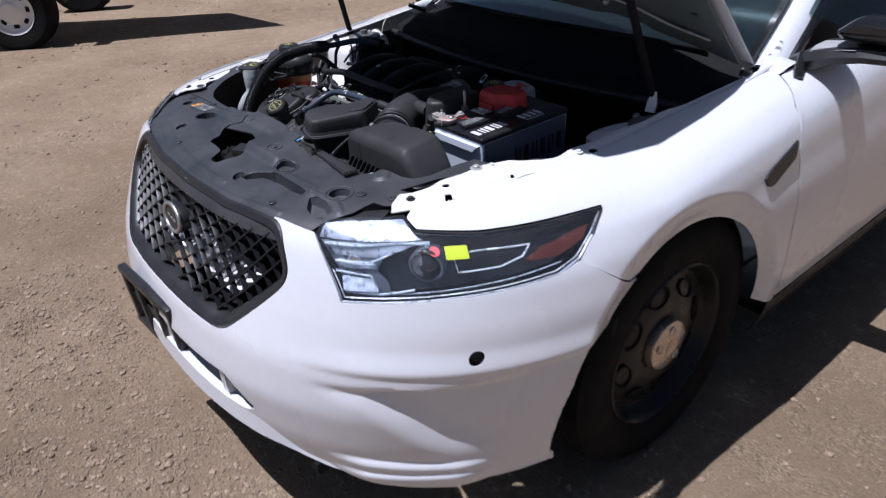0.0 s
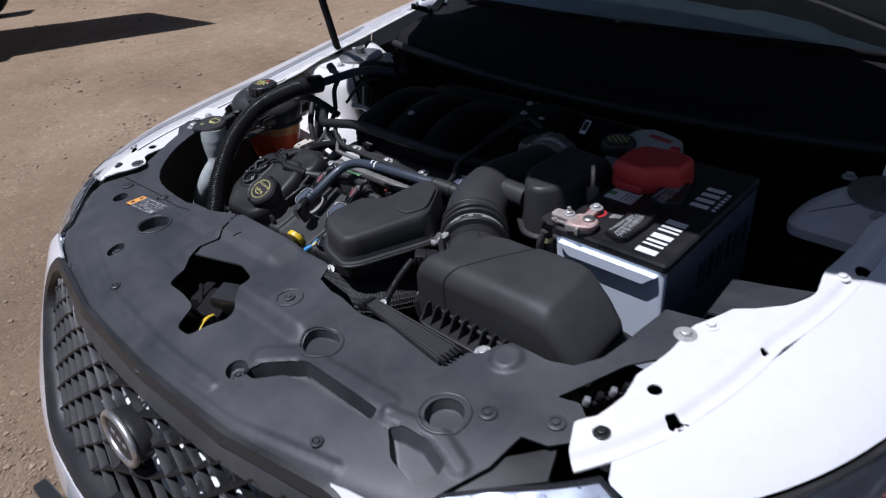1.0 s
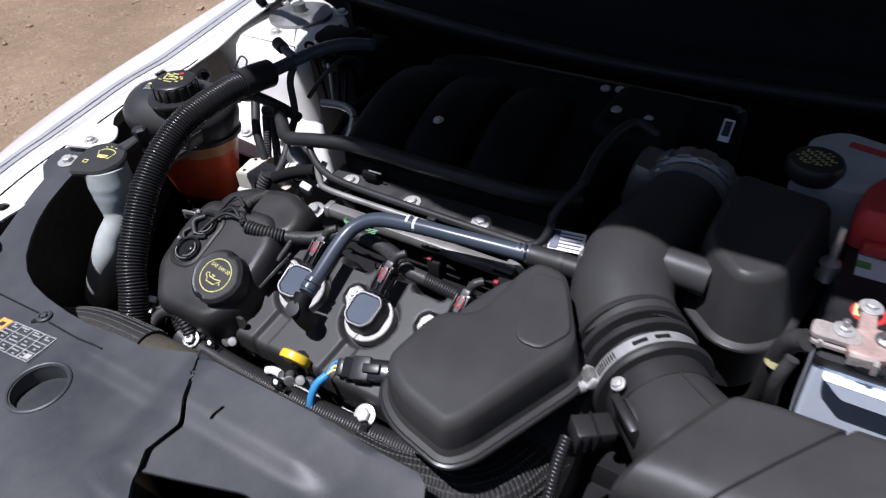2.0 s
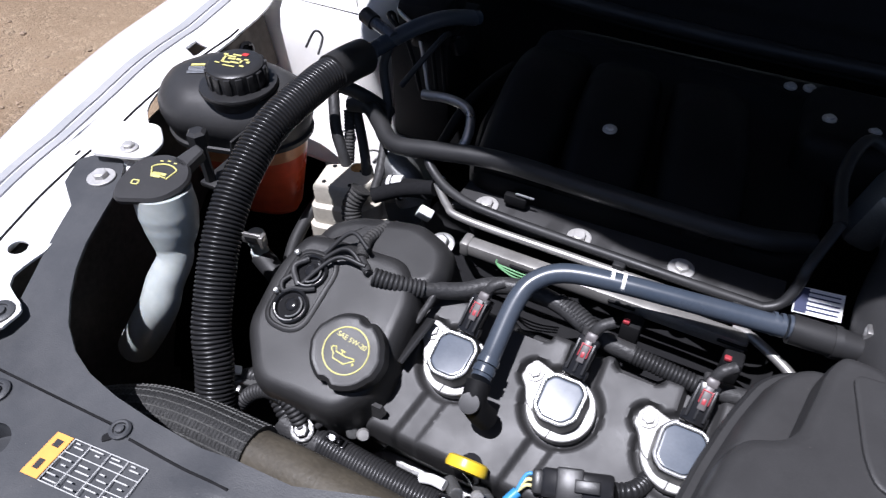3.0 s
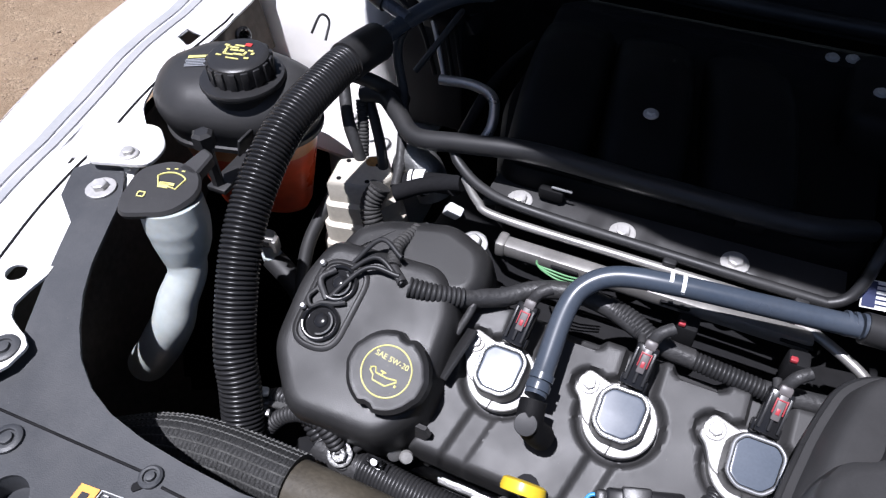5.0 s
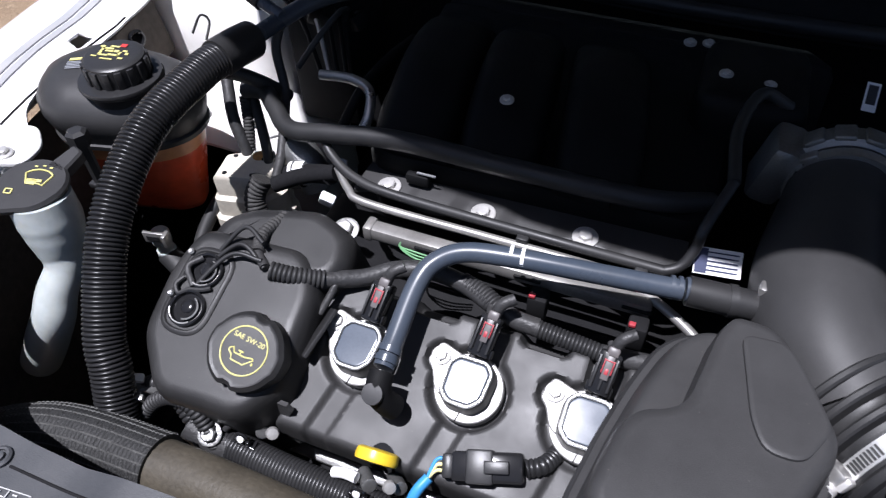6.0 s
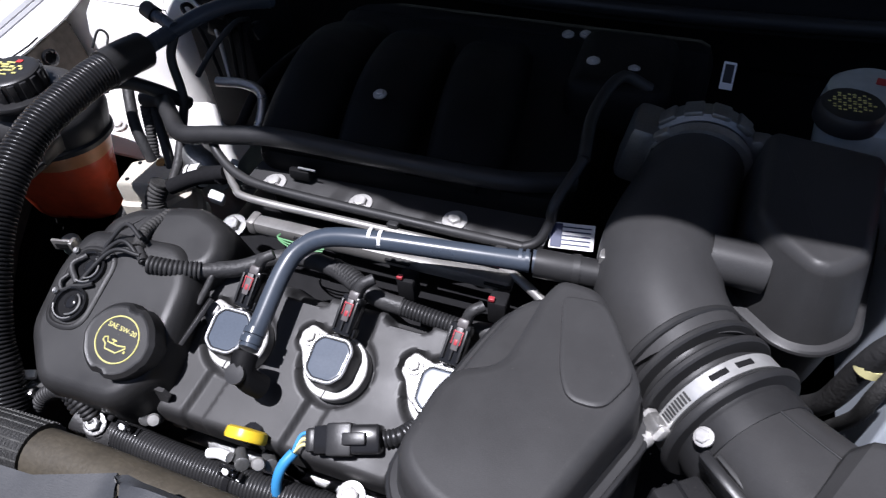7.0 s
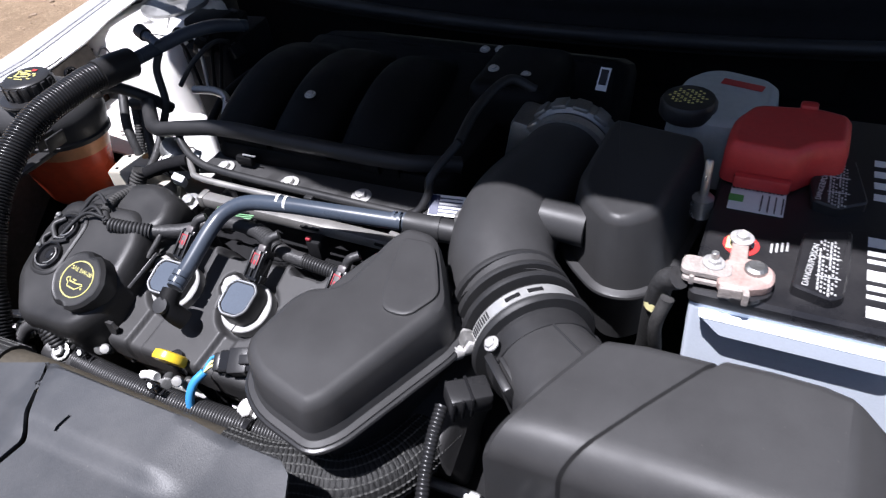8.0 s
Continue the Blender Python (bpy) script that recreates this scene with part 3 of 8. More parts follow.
# ---- plate bracket ----
plate = thing("plate_bracket", "empty black plastic licence plate bracket on the bumper", "bracket")
pm = frame_at((-0.105, -0.999, 0.458), (0.05, -0.985, -0.05), (1, 0, 0.0))
for y in (-0.088, 0.088):
    block("rail", (0.335, 0.026, 0.026), pm @ pose(0, y, -0.004), PLASTIC, plate, 0.006)
for x in (-0.152, -0.06, 0.06, 0.152):
    block("upright", (0.024, 0.160, 0.024), pm @ pose(x, 0, -0.005), PLASTIC, plate, 0.005)
block("back", (0.30, 0.030, 0.012), pm @ pose(0, 0, -0.008), PLASTIC, plate, 0.002)


# ---- headlights ----
def headlight(sg):
    lamp_poly = [(sg * u, v) for u, v in (LAMP if sg > 0 else LAMP[::-1])]
    c = np.array(LAMP).mean(0)
    base = sheet("headlight", lambda s, v: skin_in(s, v, 0.012 + 0.035 * smooth01((0.90 - v) / 0.05)), lamp_poly, [], (0.008, 0.006), 0.003, GLOSSY, car)
    base["label"] = "headlight with clear lens, dark housing and amber marker"

    def band(name, pts, d, w, material, dw=0.004, label=""):
        """A raised strip along points of the flat domain."""
        p = np.array(pts, float)
        q = np.stack([np.interp(np.linspace(0, len(p) - 1, 10 * (len(p) - 1) + 1), range(len(p)), p[:, k]) for k in (0, 1)], 1)
        line = [Vector(x) for x in skin_in(sg * q[:, 0], q[:, 1], np.full(len(q), d))]
        b = BM()
        tube(b, line, w, 8, True, 0.6)
        part(name, b, material, base, label)
    seal = LAMP + LAMP[:1]
    band("seal", seal[4:9] if sg > 0 else seal[4:7], 0.001, 0.0040, RUBBER)
    rimline = [(c[0] + (u - c[0]) * 0.985, c[1] + (v - c[1]) * 0.93) for u, v in LAMP[4:]]
    band("inner_bezel", rimline, 0.005, 0.0020, SILVER)
    side = [(0.338, 0.872), (0.368, 0.803), (0.393, 0.753), (0.475, 0.758), (0.468, 0.782), (0.448, 0.800), (0.462, 0.832), (0.50, 0.864)]
    side = [(sg * u, v) for u, v in (side if sg > 0 else side[::-1])]
    sheet("side_panel", lambda s, v: skin_in(s, v, np.full(np.shape(s), 0.031)), side, [], (0.005, 0.004), 0.002, LAMP_SILVER, base, "dull silver inner side panel")
    band("bezel", seal[8:] + [seal[0]], 0.0012, 0.0026, LAMP_BRIGHT)
    # bright upper reflector and the steps next to the grille
    up = [(0.341, 0.872), (0.351, 0.910), (0.40, 0.925), (0.512, 0.939), (0.530, 0.900), (0.545, 0.884), (0.45, 0.876)]
    upp = [(sg * u, v) for u, v in (up if sg > 0 else up[::-1])]
    sheet("upper_reflector", lambda s, v: skin_in(s, v, 0.007 + 0.00022 * np.sin(v * 170 + s * 60) + 0.0002 * np.sin(s * 150)), upp, [], (0.004, 0.0016), 0.002, LAMP_SILVER, base, "bright silver upper reflector", angle=60)
    wing = [(0.350, 0.870), (0.545, 0.882), (0.500, 0.858), (0.452, 0.838), (0.372, 0.834)]
    wing = [(sg * u, v) for u, v in (wing[::-1] if sg > 0 else wing)]
    sheet("wing_reflector", lambda s, v: skin_in(s, v, 0.010 + 0.35 * (0.882 - v)), wing, [], (0.004, 0.003), 0.002, LAMP_BRIGHT, base, angle=60)
    for (a0, a1), (b0, b1) in (((0.362, 0.470), (0.838, 0.858)), ((0.378, 0.455), (0.806, 0.822)), ((0.390, 0.455), (0.768, 0.792))):
        st = [(a0, b0), (a1, b0 + 0.004), (a1 - 0.012, b1), (a0 - 0.006, b1)]
        stp = [(sg * u, v) for u, v in (st if sg > 0 else st[::-1])]
        sheet("step_reflector", lambda s, v: skin_in(s, v, 0.020 + 0.4 * (v - 0.80) + 0.0010 * np.sin(s * 420)), stp, [], (0.004, 0.004), 0.002, LAMP_BRIGHT, base)
    for pts, w in (([(0.352, 0.862), (0.42, 0.866), (0.50, 0.880), (0.56, 0.878)], 0.011), ([(0.372, 0.822), (0.44, 0.826), (0.485, 0.852)], 0.006),
                   ([(0.372, 0.800), (0.44, 0.797), (0.452, 0.772)], 0.006), ([(0.392, 0.762), (0.46, 0.764), (0.52, 0.776)], 0.006), ([(0.46, 0.764), (0.60, 0.777), (0.70, 0.786), (0.79, 0.797)], 0.003)):
        band("reflector", pts, 0.016, w * 0.6, LAMP_BRIGHT)
    for s, v in ((0.405, 0.812), (0.412, 0.782)):
        o = skin_in(np.array([sg * s]), np.array([v]), np.array([0.028]))[0]
        turned("side_reflector", [(0.02, -0.004), (0.02, 0.0), (0.012, -0.008), (0.004, -0.010)], frame_at(o, (sg * 0.5, -0.85, 0.1)), CHROME, base, 20)
    # projector
    o = skin_in(np.array([sg * 0.549]), np.array([0.824]), np.array([0.045]))[0]
    pmx = frame_at(o, (sg * 0.55, -0.83, 0.0))
    pr = turned("projector", [(0.036, -0.02), (0.038, 0.014), (0.036, 0.018), (0.031, 0.018), (0.031, 0.006)], pmx, LAMP_SILVER, base, 32)
    turned("lens", [(0.031, 0.004), (0.027, 0.015), (0.018, 0.022), (0.006, 0.025)], pmx, GLOSSY, pr, 28)
    for k in range(5):
        bm = BM()
        tube(bm, [pmx @ Vector(((0.012 + 0.004 * k) * math.cos(a), (0.012 + 0.004 * k) * math.sin(a), 0.0255 - 0.0022 * k)) for a in np.linspace(1.9, 4.4, 12)], 0.0007, 6)
        part("ring", bm, SILVER, pr)
    # turn-signal frame and amber marker
    loop = [(0.598, 0.850), (0.66, 0.853), (0.744, 0.849), (0.724, 0.826), (0.68, 0.812), (0.602, 0.808), (0.598, 0.850)]
    band("signal_frame", loop, 0.016, 0.0028, SILVER)
    amber = [(0.722, 0.815), (0.760, 0.838), (0.862, 0.859), (0.842, 0.832), (0.790, 0.812)]
    am = [(sg * u, v) for u, v in (amber if sg > 0 else amber[::-1])]
    sheet("amber_marker", lambda s, v: skin_in(s, v, np.full(np.shape(s), 0.012)), am, [], (0.006, 0.005), 0.004, AMBER, base, "dull amber side marker")
    lens = sheet("outer_lens", lambda s, v: skin_in(s, v, np.full(np.shape(s), 0.0005)), lamp_poly, [], (0.008, 0.006), 0.0025, LENS_COVER, base, "slightly hazed clear outer lens")
    lens.visible_shadow = False
    return base


headlight(1)
headlight(-1)


def stuck(name, s, v, ds, dv, material, label, category, rough_round=False):
    """A paper or tape patch stuck on the headlight's lens."""
    if rough_round:
        poly = [(s + ds * math.cos(a) / 2, v + dv * math.sin(a) / 2) for a in np.linspace(0, 6.2832, 22, endpoint=False)]
    else:
        poly = rounded([(s - ds / 2, v - dv / 2), (s + ds / 2, v - dv / 2), (s + ds / 2, v + dv / 2), (s - ds / 2, v + dv / 2)], 0.002, 2)
    ob = sheet(name, lambda a, b: skin_in(a, b, np.full(np.shape(a), -0.0022)), poly, [], (0.004, 0.0025), 0.0012, material)
    return tagged(ob, label, category)


stuck("tape_patch", 0.606, 0.853, 0.042, 0.027, LIME_TAPE, "lime yellow paper tag stuck on the headlight lens", "sticker")
stuck("round_sticker", 0.566, 0.857, 0.020, 0.021, PINK_TAPE, "small round pinkish red sticker on the headlight lens", "sticker", True)


# ---- fenders ----
def crown(s):
    return np.interp(np.abs(s), [0.48, 0.60, 0.655, 0.80, 1.0, 1.3, 1.62], [0.945, 0.972, 0.988, 1.022, 1.020, 0.998, 0.975])


def edge(s):
    return np.interp(np.abs(s), [0.49, 0.503, 0.530, 0.575, 0.60, 0.62, 0.66, 0.72, 0.80, 0.86, 0.905, 0.95, 1.1, 1.3, 1.62], [0.97, 1.006, 1.008, 1.032, 1.055, 1.062, 1.075, 1.100, 1.098, 1.062, 1.050, 1.064, 1.045, 1.015, 0.99])


def flange_fn(s, v):
    """The fender's inner flange: a gutter, then a strip that lies a little lower and undulates."""
    c = crown(s)
    d = np.where(s > 0, 0.25, 1.0) * 0.010 * smooth01((v - c) / 0.008) - 0.004 * smooth01((v - c - 0.014) / 0.006) + 0.003 * smooth01((v - c - 0.045) / 0.02)
    return skin_in(s, v, d)


def fender(sg):
    rear = 1.548
    top = [(s, float(crown(s))) for s in np.linspace(0.530, 1.624, 19)]
    lower = [(1.624, 0.945), (1.598, 0.911), (1.557, 0.872), (rear - 0.02, 0.80), (rear - 0.045, 0.60), (rear - 0.02, 0.33)]
    poly = [(0.8215, 0.7975), (0.860, 0.838), (0.902, 0.888), (0.779, 0.892), (0.659, 0.895), (0.538, 0.907), (0.520, 0.935)] + top + lower + arch(-ARCH_Y, 0.40, 178, 63, 26) + [(0.917, 0.7065)]
    poly = [(sg * u, v) for u, v in (poly if sg < 0 else poly[::-1])]
    f = sheet("fender", lambda s, v: skin_in(s, v, -arch_lip(shell(s, v))), poly, [], (0.010, 0.006), 0.003 * (1 if sg < 0 else 1), WHITE, car, "gloss white front fender")
    ss = np.linspace(0.488, 1.60, 80)
    inner = [(s, float(edge(s)) + (0.040 * math.exp(-((s - 0.520) / 0.032) ** 2) if sg < 0 else 0.0) + 0.004 * math.sin(s * 37) * (1 if 1.0 < s < 1.25 else 0)) for s in ss]
    fl = [(s, float(crown(s)) + 0.0005) for s in ss] + inner[::-1]

    def circle(s, v, r):
        return [(sg * (s + r * 1.05 * math.cos(a)), v + r * math.sin(a)) for a in np.linspace(0, 6.2832, 14, endpoint=False)]

    def square(s, v, r):
        return [(sg * (s + x), v + y) for x, y in ((-r, -r), (r, -r * 0.7), (r * 0.8, r), (-r * 0.9, r))]
    holes = [circle(0.612, 1.030, 0.009), square(0.614, 0.988, 0.009), square(0.775, 1.030, 0.005), circle(0.98, 1.03, 0.008), square(1.10, 0.985, 0.007)]
    flp = [(sg * u, v) for u, v in (fl if sg < 0 else fl[::-1])]
    sheet("flange", flange_fn, flp, holes, (0.006, 0.004), 0.0025, WHITE_IN, f, "white inner flange with bolt holes")
    # grey strips along the gutter
    if sg < 0:
        def gutter(name, s0, s1, lo, hi):
            """A grey strip along the fender's inner shoulder."""
            gs = np.linspace(s0, s1, 24)
            base = crown(gs) - 0.016 * smooth01((gs - 0.86) / 0.12)
            pts = [(-s, v + lo) for s, v in zip(gs, base)] + [(-s, v + hi) for s, v in zip(gs[::-1], base[::-1])]
            sheet(name, lambda s, v: skin_in(s, v, np.full(np.shape(s), -0.0022)), pts, [], (0.006, 0.004), 0.0015, MID_GREY, f)
        gutter("outer_strip", 0.585, 1.40, -0.040, -0.026)
        gutter("inner_strip", 0.585, 1.36, -0.020, -0.008)
    if sg < 0:
        gl_s = np.linspace(0.60, 1.02, 24)
        b = BM()
        tube(b, [Vector(q) for q in flange_fn(sg * gl_s, crown(gl_s) + 0.030)], 0.0016, 6)
        part("gap_line", b, VOID, f)
    if sg < 0:
        push_pin(f, flange_fn(np.array([-0.522]), np.array([1.030]))[0] + np.array([0, 0, 0.0005]), (0, 0, 1), 0.0125)
    for s, v in ((0.745, 1.090), (0.954, 1.042), (0.529, 0.988)):
        o = flange_fn(np.array([sg * s]), np.array([v]))[0]
        bolt(f, o + np.array([0, 0, -0.001]), (0, 0, 1), 0.006, 0.010, WHITE_IN if s != 0.529 else PLASTIC)
    # black vent on the side behind the wheel
    vent = [(1.345, 0.765), (1.36, 0.742), (1.385, 0.738), (1.495, 0.768), (1.515, 0.806), (1.38, 0.778)]
    vp = [(sg * u, v) for u, v in (rounded(vent, 0.008, 3) if sg < 0 else rounded(vent, 0.008, 3)[::-1])]
    sheet("side_vent", lambda s, v: skin_in(s, v, np.full(np.shape(s), -0.005)), vp, [], (0.008, 0.005), 0.006, PLASTIC, f, "black side vent trim")
    # dark arch liner
    b = BM()
    rings = []
    for a in np.linspace(radians(-12), radians(192), 30):
        y, z = -ARCH_Y - 0.412 * math.cos(a), 0.345 + 0.412 * math.sin(a)
        rings.append([Vector((sg * 0.865, y, z)), Vector((sg * 0.635, y, z)), Vector((sg * 0.635, y * 1.03, z + 0.01)), Vector((sg * 0.865, y * 1.015, z + 0.006))])
    skin(b, rings)
    part("wheel_liner", b, LINER, f)
    b = BM()
    back = [Vector((sg * 0.635, -ARCH_Y - 0.414 * math.cos(a), 0.345 + 0.414 * math.sin(a))) for a in np.linspace(radians(-12), radians(192), 30)]
    skin(b, [back, [q + Vector((-sg * 0.004, 0, 0)) for q in back]])
    part("liner_back", b, LINER, f)
    return f


fender(1)
fender(-1)


# ---- wheels ----
def wheel(sg, y):
    m = frame_at((sg * 0.765, y, 0.363), (sg, 0, 0), (0, 1, 0))
    w = new("wheel")
    w.parent = car
    tyre = [(0.232, -0.105), (0.300, -0.122), (0.335, -0.118), (0.357, -0.100), (0.363, -0.06), (0.3635, 0.0), (0.363, 0.06), (0.357, 0.100), (0.335, 0.118), (0.300, 0.122), (0.262, 0.118), (0.240, 0.108), (0.230, 0.100)]
    b = BM()
    lathe(b, tyre + tyre[:1], m, 72, False)
    part("tyre", b, TYRE, w)
    for dy in (-0.055, -0.018, 0.018, 0.055):
        b = BM()
        tube(b, [m @ Vector((0.3635 * math.cos(a), 0.3635 * math.sin(a), dy)) for a in np.linspace(0, 6.2832, 61)], 0.004, 6)
        part("tread_groove", b, VOID, w)
    rim = turned("rim", [(0.03, -0.06), (0.226, -0.05), (0.228, 0.085), (0.237, 0.108), (0.231, 0.112), (0.222, 0.104), (0.214, 0.080), (0.204, 0.066), (0.190, 0.066), (0.172, 0.076), (0.140, 0.088), (0.105, 0.092), (0.080, 0.088), (0.03, 0.080)], m, RIM, w, 64)
    for k in range(8):
        a = k * math.pi / 4 + 0.2
        turned("slot", [(0.034, -0.010), (0.036, 0.0025), (0.032, 0.003), (0.026, -0.004), (0.002, -0.004)], m @ pose(0, 0, 0, 0, 0, math.degrees(a)) @ pose(0.158, 0, 0.083, 0, 20, 0) @ Matrix.Diagonal((0.72, 1.15, 1, 1)), VOID, rim, 20)
    cap = turned("hub_cap", [(0.072, 0.072), (0.076, 0.084), (0.072, 0.096), (0.060, 0.102), (0.026, 0.106), (0.022, 0.103), (0.006, 0.103)], m @ pose(0, 0, 0.012), HUBCAP, w, 40, "bronze tinted metal hub cap")
    for k in range(5):
        a = k * math.tau / 5 + 0.3
        turned("lug", [(0.014, 0.094), (0.014, 0.1045), (0.010, 0.1055), (0.009, 0.102), (0.004, 0.102)], m @ pose(0.050 * math.cos(a), 0.049 * math.sin(a), 0.012), STEEL, cap, 12)
    return w


for sg in (1, -1):
    for y in (0.0, 2.87):
        wheel(sg, y)

# ---- doors, cabin and rear ----
def rear_fn(s, v):
    """The skin with the tail drawn in."""
    p = shell(s, v)
    y = p[..., 1]
    k = np.clip((y - 3.25) / 0.88, 0, 0.999)
    p[..., 0] = p[..., 0] * (1 - k ** 2.6) ** 0.38
    return p


def panel(name, s0, s1, sg, v0, v1, cut=None, fn=rear_fn, label="", material=None):
    poly = [(s0, v0), (s1, v0), (s1, v1), (s0, v1)] if cut is None else cut
    poly = [(sg * u, v) for u, v in (poly if sg > 0 else poly[::-1])]
    return sheet(name, fn, poly, [], (0.03, 0.02), 0.003, material or WHITE, car, label)


for sg in (1, -1):
    d = panel("door", 1.553, 2.56, sg, 0.345, 0.945, [(1.532, 0.345), (1.508, 0.60), (1.533, 0.80), (1.563, 0.872), (1.604, 0.911), (1.630, 0.945), (2.56, 0.945), (2.56, 0.345)], label="white front door")
    hx = rear_fn(np.array([sg * 2.40]), np.array([0.80]))[0]
    block("door_handle", (0.025, 0.22, 0.03), pose(hx[0] + sg * 0.012, hx[1], hx[2]), WHITE, d, 0.008)
    d2 = panel("door", 2.566, 3.55, sg, 0.345, 0.945, [(2.566, 0.345), (2.566, 0.945), (3.42, 0.945), (3.40, 0.80), (3.30, 0.70), (3.18, 0.345)][::-1], label="white rear door")
    panel("quarter_panel", 3.42, 5.22, sg, 0.40, 0.945, [(3.426, 0.945), (3.406, 0.80), (3.33, 0.70)] + [(1 + 2.87 - 0.40 * math.cos(radians(a)) - Y0, 0.345 + 0.40 * math.sin(radians(a))) for a in range(62, 173, 8)] + [(4.45, 0.36), (5.22, 0.42), (5.22, 0.945)], label="white rear quarter panel")
    panel("sill", 1.50, 3.30, sg, 0.20, 0.335, [(1.51, 0.20), (3.16, 0.20), (3.18, 0.335), (1.50, 0.335)], label="black side sill", material=PLASTIC)
# roof, glass and pillars as bent sheets
def cabin_fn(u, v):
    """u across (-1 to 1), v along the car's length from the cowl over the roof to the boot."""
    y = v
    z = np.interp(y, [0.50, 0.75, 1.35, 1.75, 2.35, 2.75, 3.45, 3.70, 4.10], [0.985, 1.10, 1.44, 1.525, 1.525, 1.48, 1.13, 1.09, 1.04])
    w = np.interp(y, [0.50, 1.35, 2.2, 2.75, 3.45, 4.10], [0.74, 0.575, 0.585, 0.565, 0.66, 0.60])
    bow = np.interp(y, [0.5, 1.35, 2.75, 4.1], [0.05, 0.05, 0.05, 0.03])
    push = np.interp(y, [0.5, 1.35, 2.75, 3.45], [0.24, 0.14, 0.0, 0.0])
    return np.stack([u * w, y - push * (1 - u * u) * np.clip(1.2 - np.abs(y - 0.6), 0, 1), z - bow * u * u], -1)


sheet("windshield", cabin_fn, [(-0.93, 0.585), (0.93, 0.585), (0.93, 1.33), (-0.93, 1.33)], [], (0.06, 0.04), 0.005, TINT, car, "blue green tinted windshield").visible_shadow = False
sheet("roof", cabin_fn, [(-1, 1.34), (1, 1.34), (1, 2.78), (-1, 2.78)], [], (0.06, 0.06), 0.01, WHITE, car, "white roof")
sheet("rear_window", cabin_fn, [(-0.93, 2.79), (0.93, 2.79), (0.93, 3.42), (-0.93, 3.42)], [], (0.06, 0.06), 0.005, TINT, car)
sheet("boot_lid", cabin_fn, [(-1, 3.43), (1, 3.43), (1, 4.10), (-1, 4.10)], [], (0.06, 0.06), 0.01, WHITE, car)
for sg in (1, -1):
    def side_pt(u, y):
        return Vector(cabin_fn(np.array([sg * u]), np.array([y]))[0])
    bm = BM()
    rings = []
    for y in np.linspace(0.552, 1.36, 12):
        p = side_pt(0.972, y)
        rings.append([p + Vector((-sg * 0.014, 0.0, -0.008)), p, p + Vector((sg * 0.020, 0.018, 0.0)), p + Vector((sg * 0.042, 0.042, -0.010)), p + Vector((sg * 0.052, 0.064, -0.026)), p + Vector((sg * 0.010, 0.07, -0.045))])
    skin(bm, rings)
    pil = part("pillar", bm, WHITE, car, "white windscreen pillar")
    bm = BM()
    tube(bm, [side_pt(0.958, y) + Vector((0, -0.002, 0.002)) for y in np.linspace(0.552, 1.36, 14)], 0.0055, 8)
    part("glass_seal", bm, RUBBER, pil)
    for y, k, r in ((0.640, 0.5, 0.008), (0.614, 0.55, 0.011), (0.588, 0.35, 0.007)):
        o = side_pt(0.972, y) + Vector((sg * 0.042 * k, 0.040 * k, -0.004 * k))
        fm = frame_at(o, (sg * 0.62, -0.55, 0.56))
        turned("fastener", [(r, -0.001), (r, 0.0012), (r * 0.7, 0.0022), (r * 0.55, 0.001), (r * 0.2, 0.001)], fm, BOLT, pil, 16)
    # white corner between the fender's rear end and the pillar's foot
    low = [Vector(shell(np.array([sg * q]), np.array([w]))[0]) for q, w in ((1.50, float(crown(1.50)) - 0.003), (1.54, float(crown(1.54)) - 0.003), (1.58, float(crown(1.58)) - 0.003), (1.618, float(crown(1.618)) - 0.003), (1.622, 0.948))]
    high = [Vector((sg * x, y, z)) for x, y, z in ((0.757, 0.470, 0.924), (0.732, 0.515, 0.950), (0.716, 0.551, 0.975), (0.756, 0.580, 0.982), (0.790, 0.612, 0.966))]
    low, high = np.array([q[:] for q in low]), np.array([q[:] for q in high])

    def corner_fn(u, v):
        k = np.linspace(0, 1, 5)
        a, b = (np.stack([np.interp(u, k, c[:, i]) for i in range(3)], -1) for c in (low, high))
        return a + (b - a) * v[..., None] + np.sin(math.pi * v)[..., None] * np.array([sg * 0.003, -0.002, 0.006]) + np.array([0, 0, 0.0015])
    sheet("fender_corner", corner_fn, [(0, 0), (1, 0), (1, 1), (0, 1)], [], (0.05, 0.1), 0.002, WHITE, car, "white fender corner at the pillar's foot", flip=sg < 0)
    bm = BM()
    tube(bm, [Vector((sg * 0.822, 0.556, 0.938)), Vector((sg * 0.806, 0.590, 0.958)), Vector((sg * 0.795, 0.622, 0.985))] + [side_pt(0.972, y) + Vector((sg * 0.055, 0.066, -0.022)) for y in np.linspace(0.60, 1.36, 12)], 0.014, 8)
    part("pillar_trim", bm, GLOSSY, pil, "glossy black trim along the pillar")
    # side glass: one pane for each door, with its dark frame
    for y0, y1 in ((0.80, 1.50), (1.56, 2.46), (2.50, 2.95)):
        bm = BM()
        rings = []
        for y in np.linspace(y0, y1, 8):
            t = side_pt(1.0, y)
            low = Vector((sg * 0.83, y, 1.0))
            rings.append([low, low.lerp(t, 0.5) + Vector((sg * 0.03, 0, 0)), t + Vector((sg * 0.01, 0, -0.02))])
        skin(bm, rings, False, False)
        part("side_window", bm, TINT, car)
    bm = BM()
    tube(bm, [side_pt(1.0, y) + Vector((sg * 0.012, 0, -0.01)) for y in np.linspace(1.37, 3.0, 20)], 0.012, 8)
    part("window_trim", bm, GLOSSY, car)
    bm = BM()
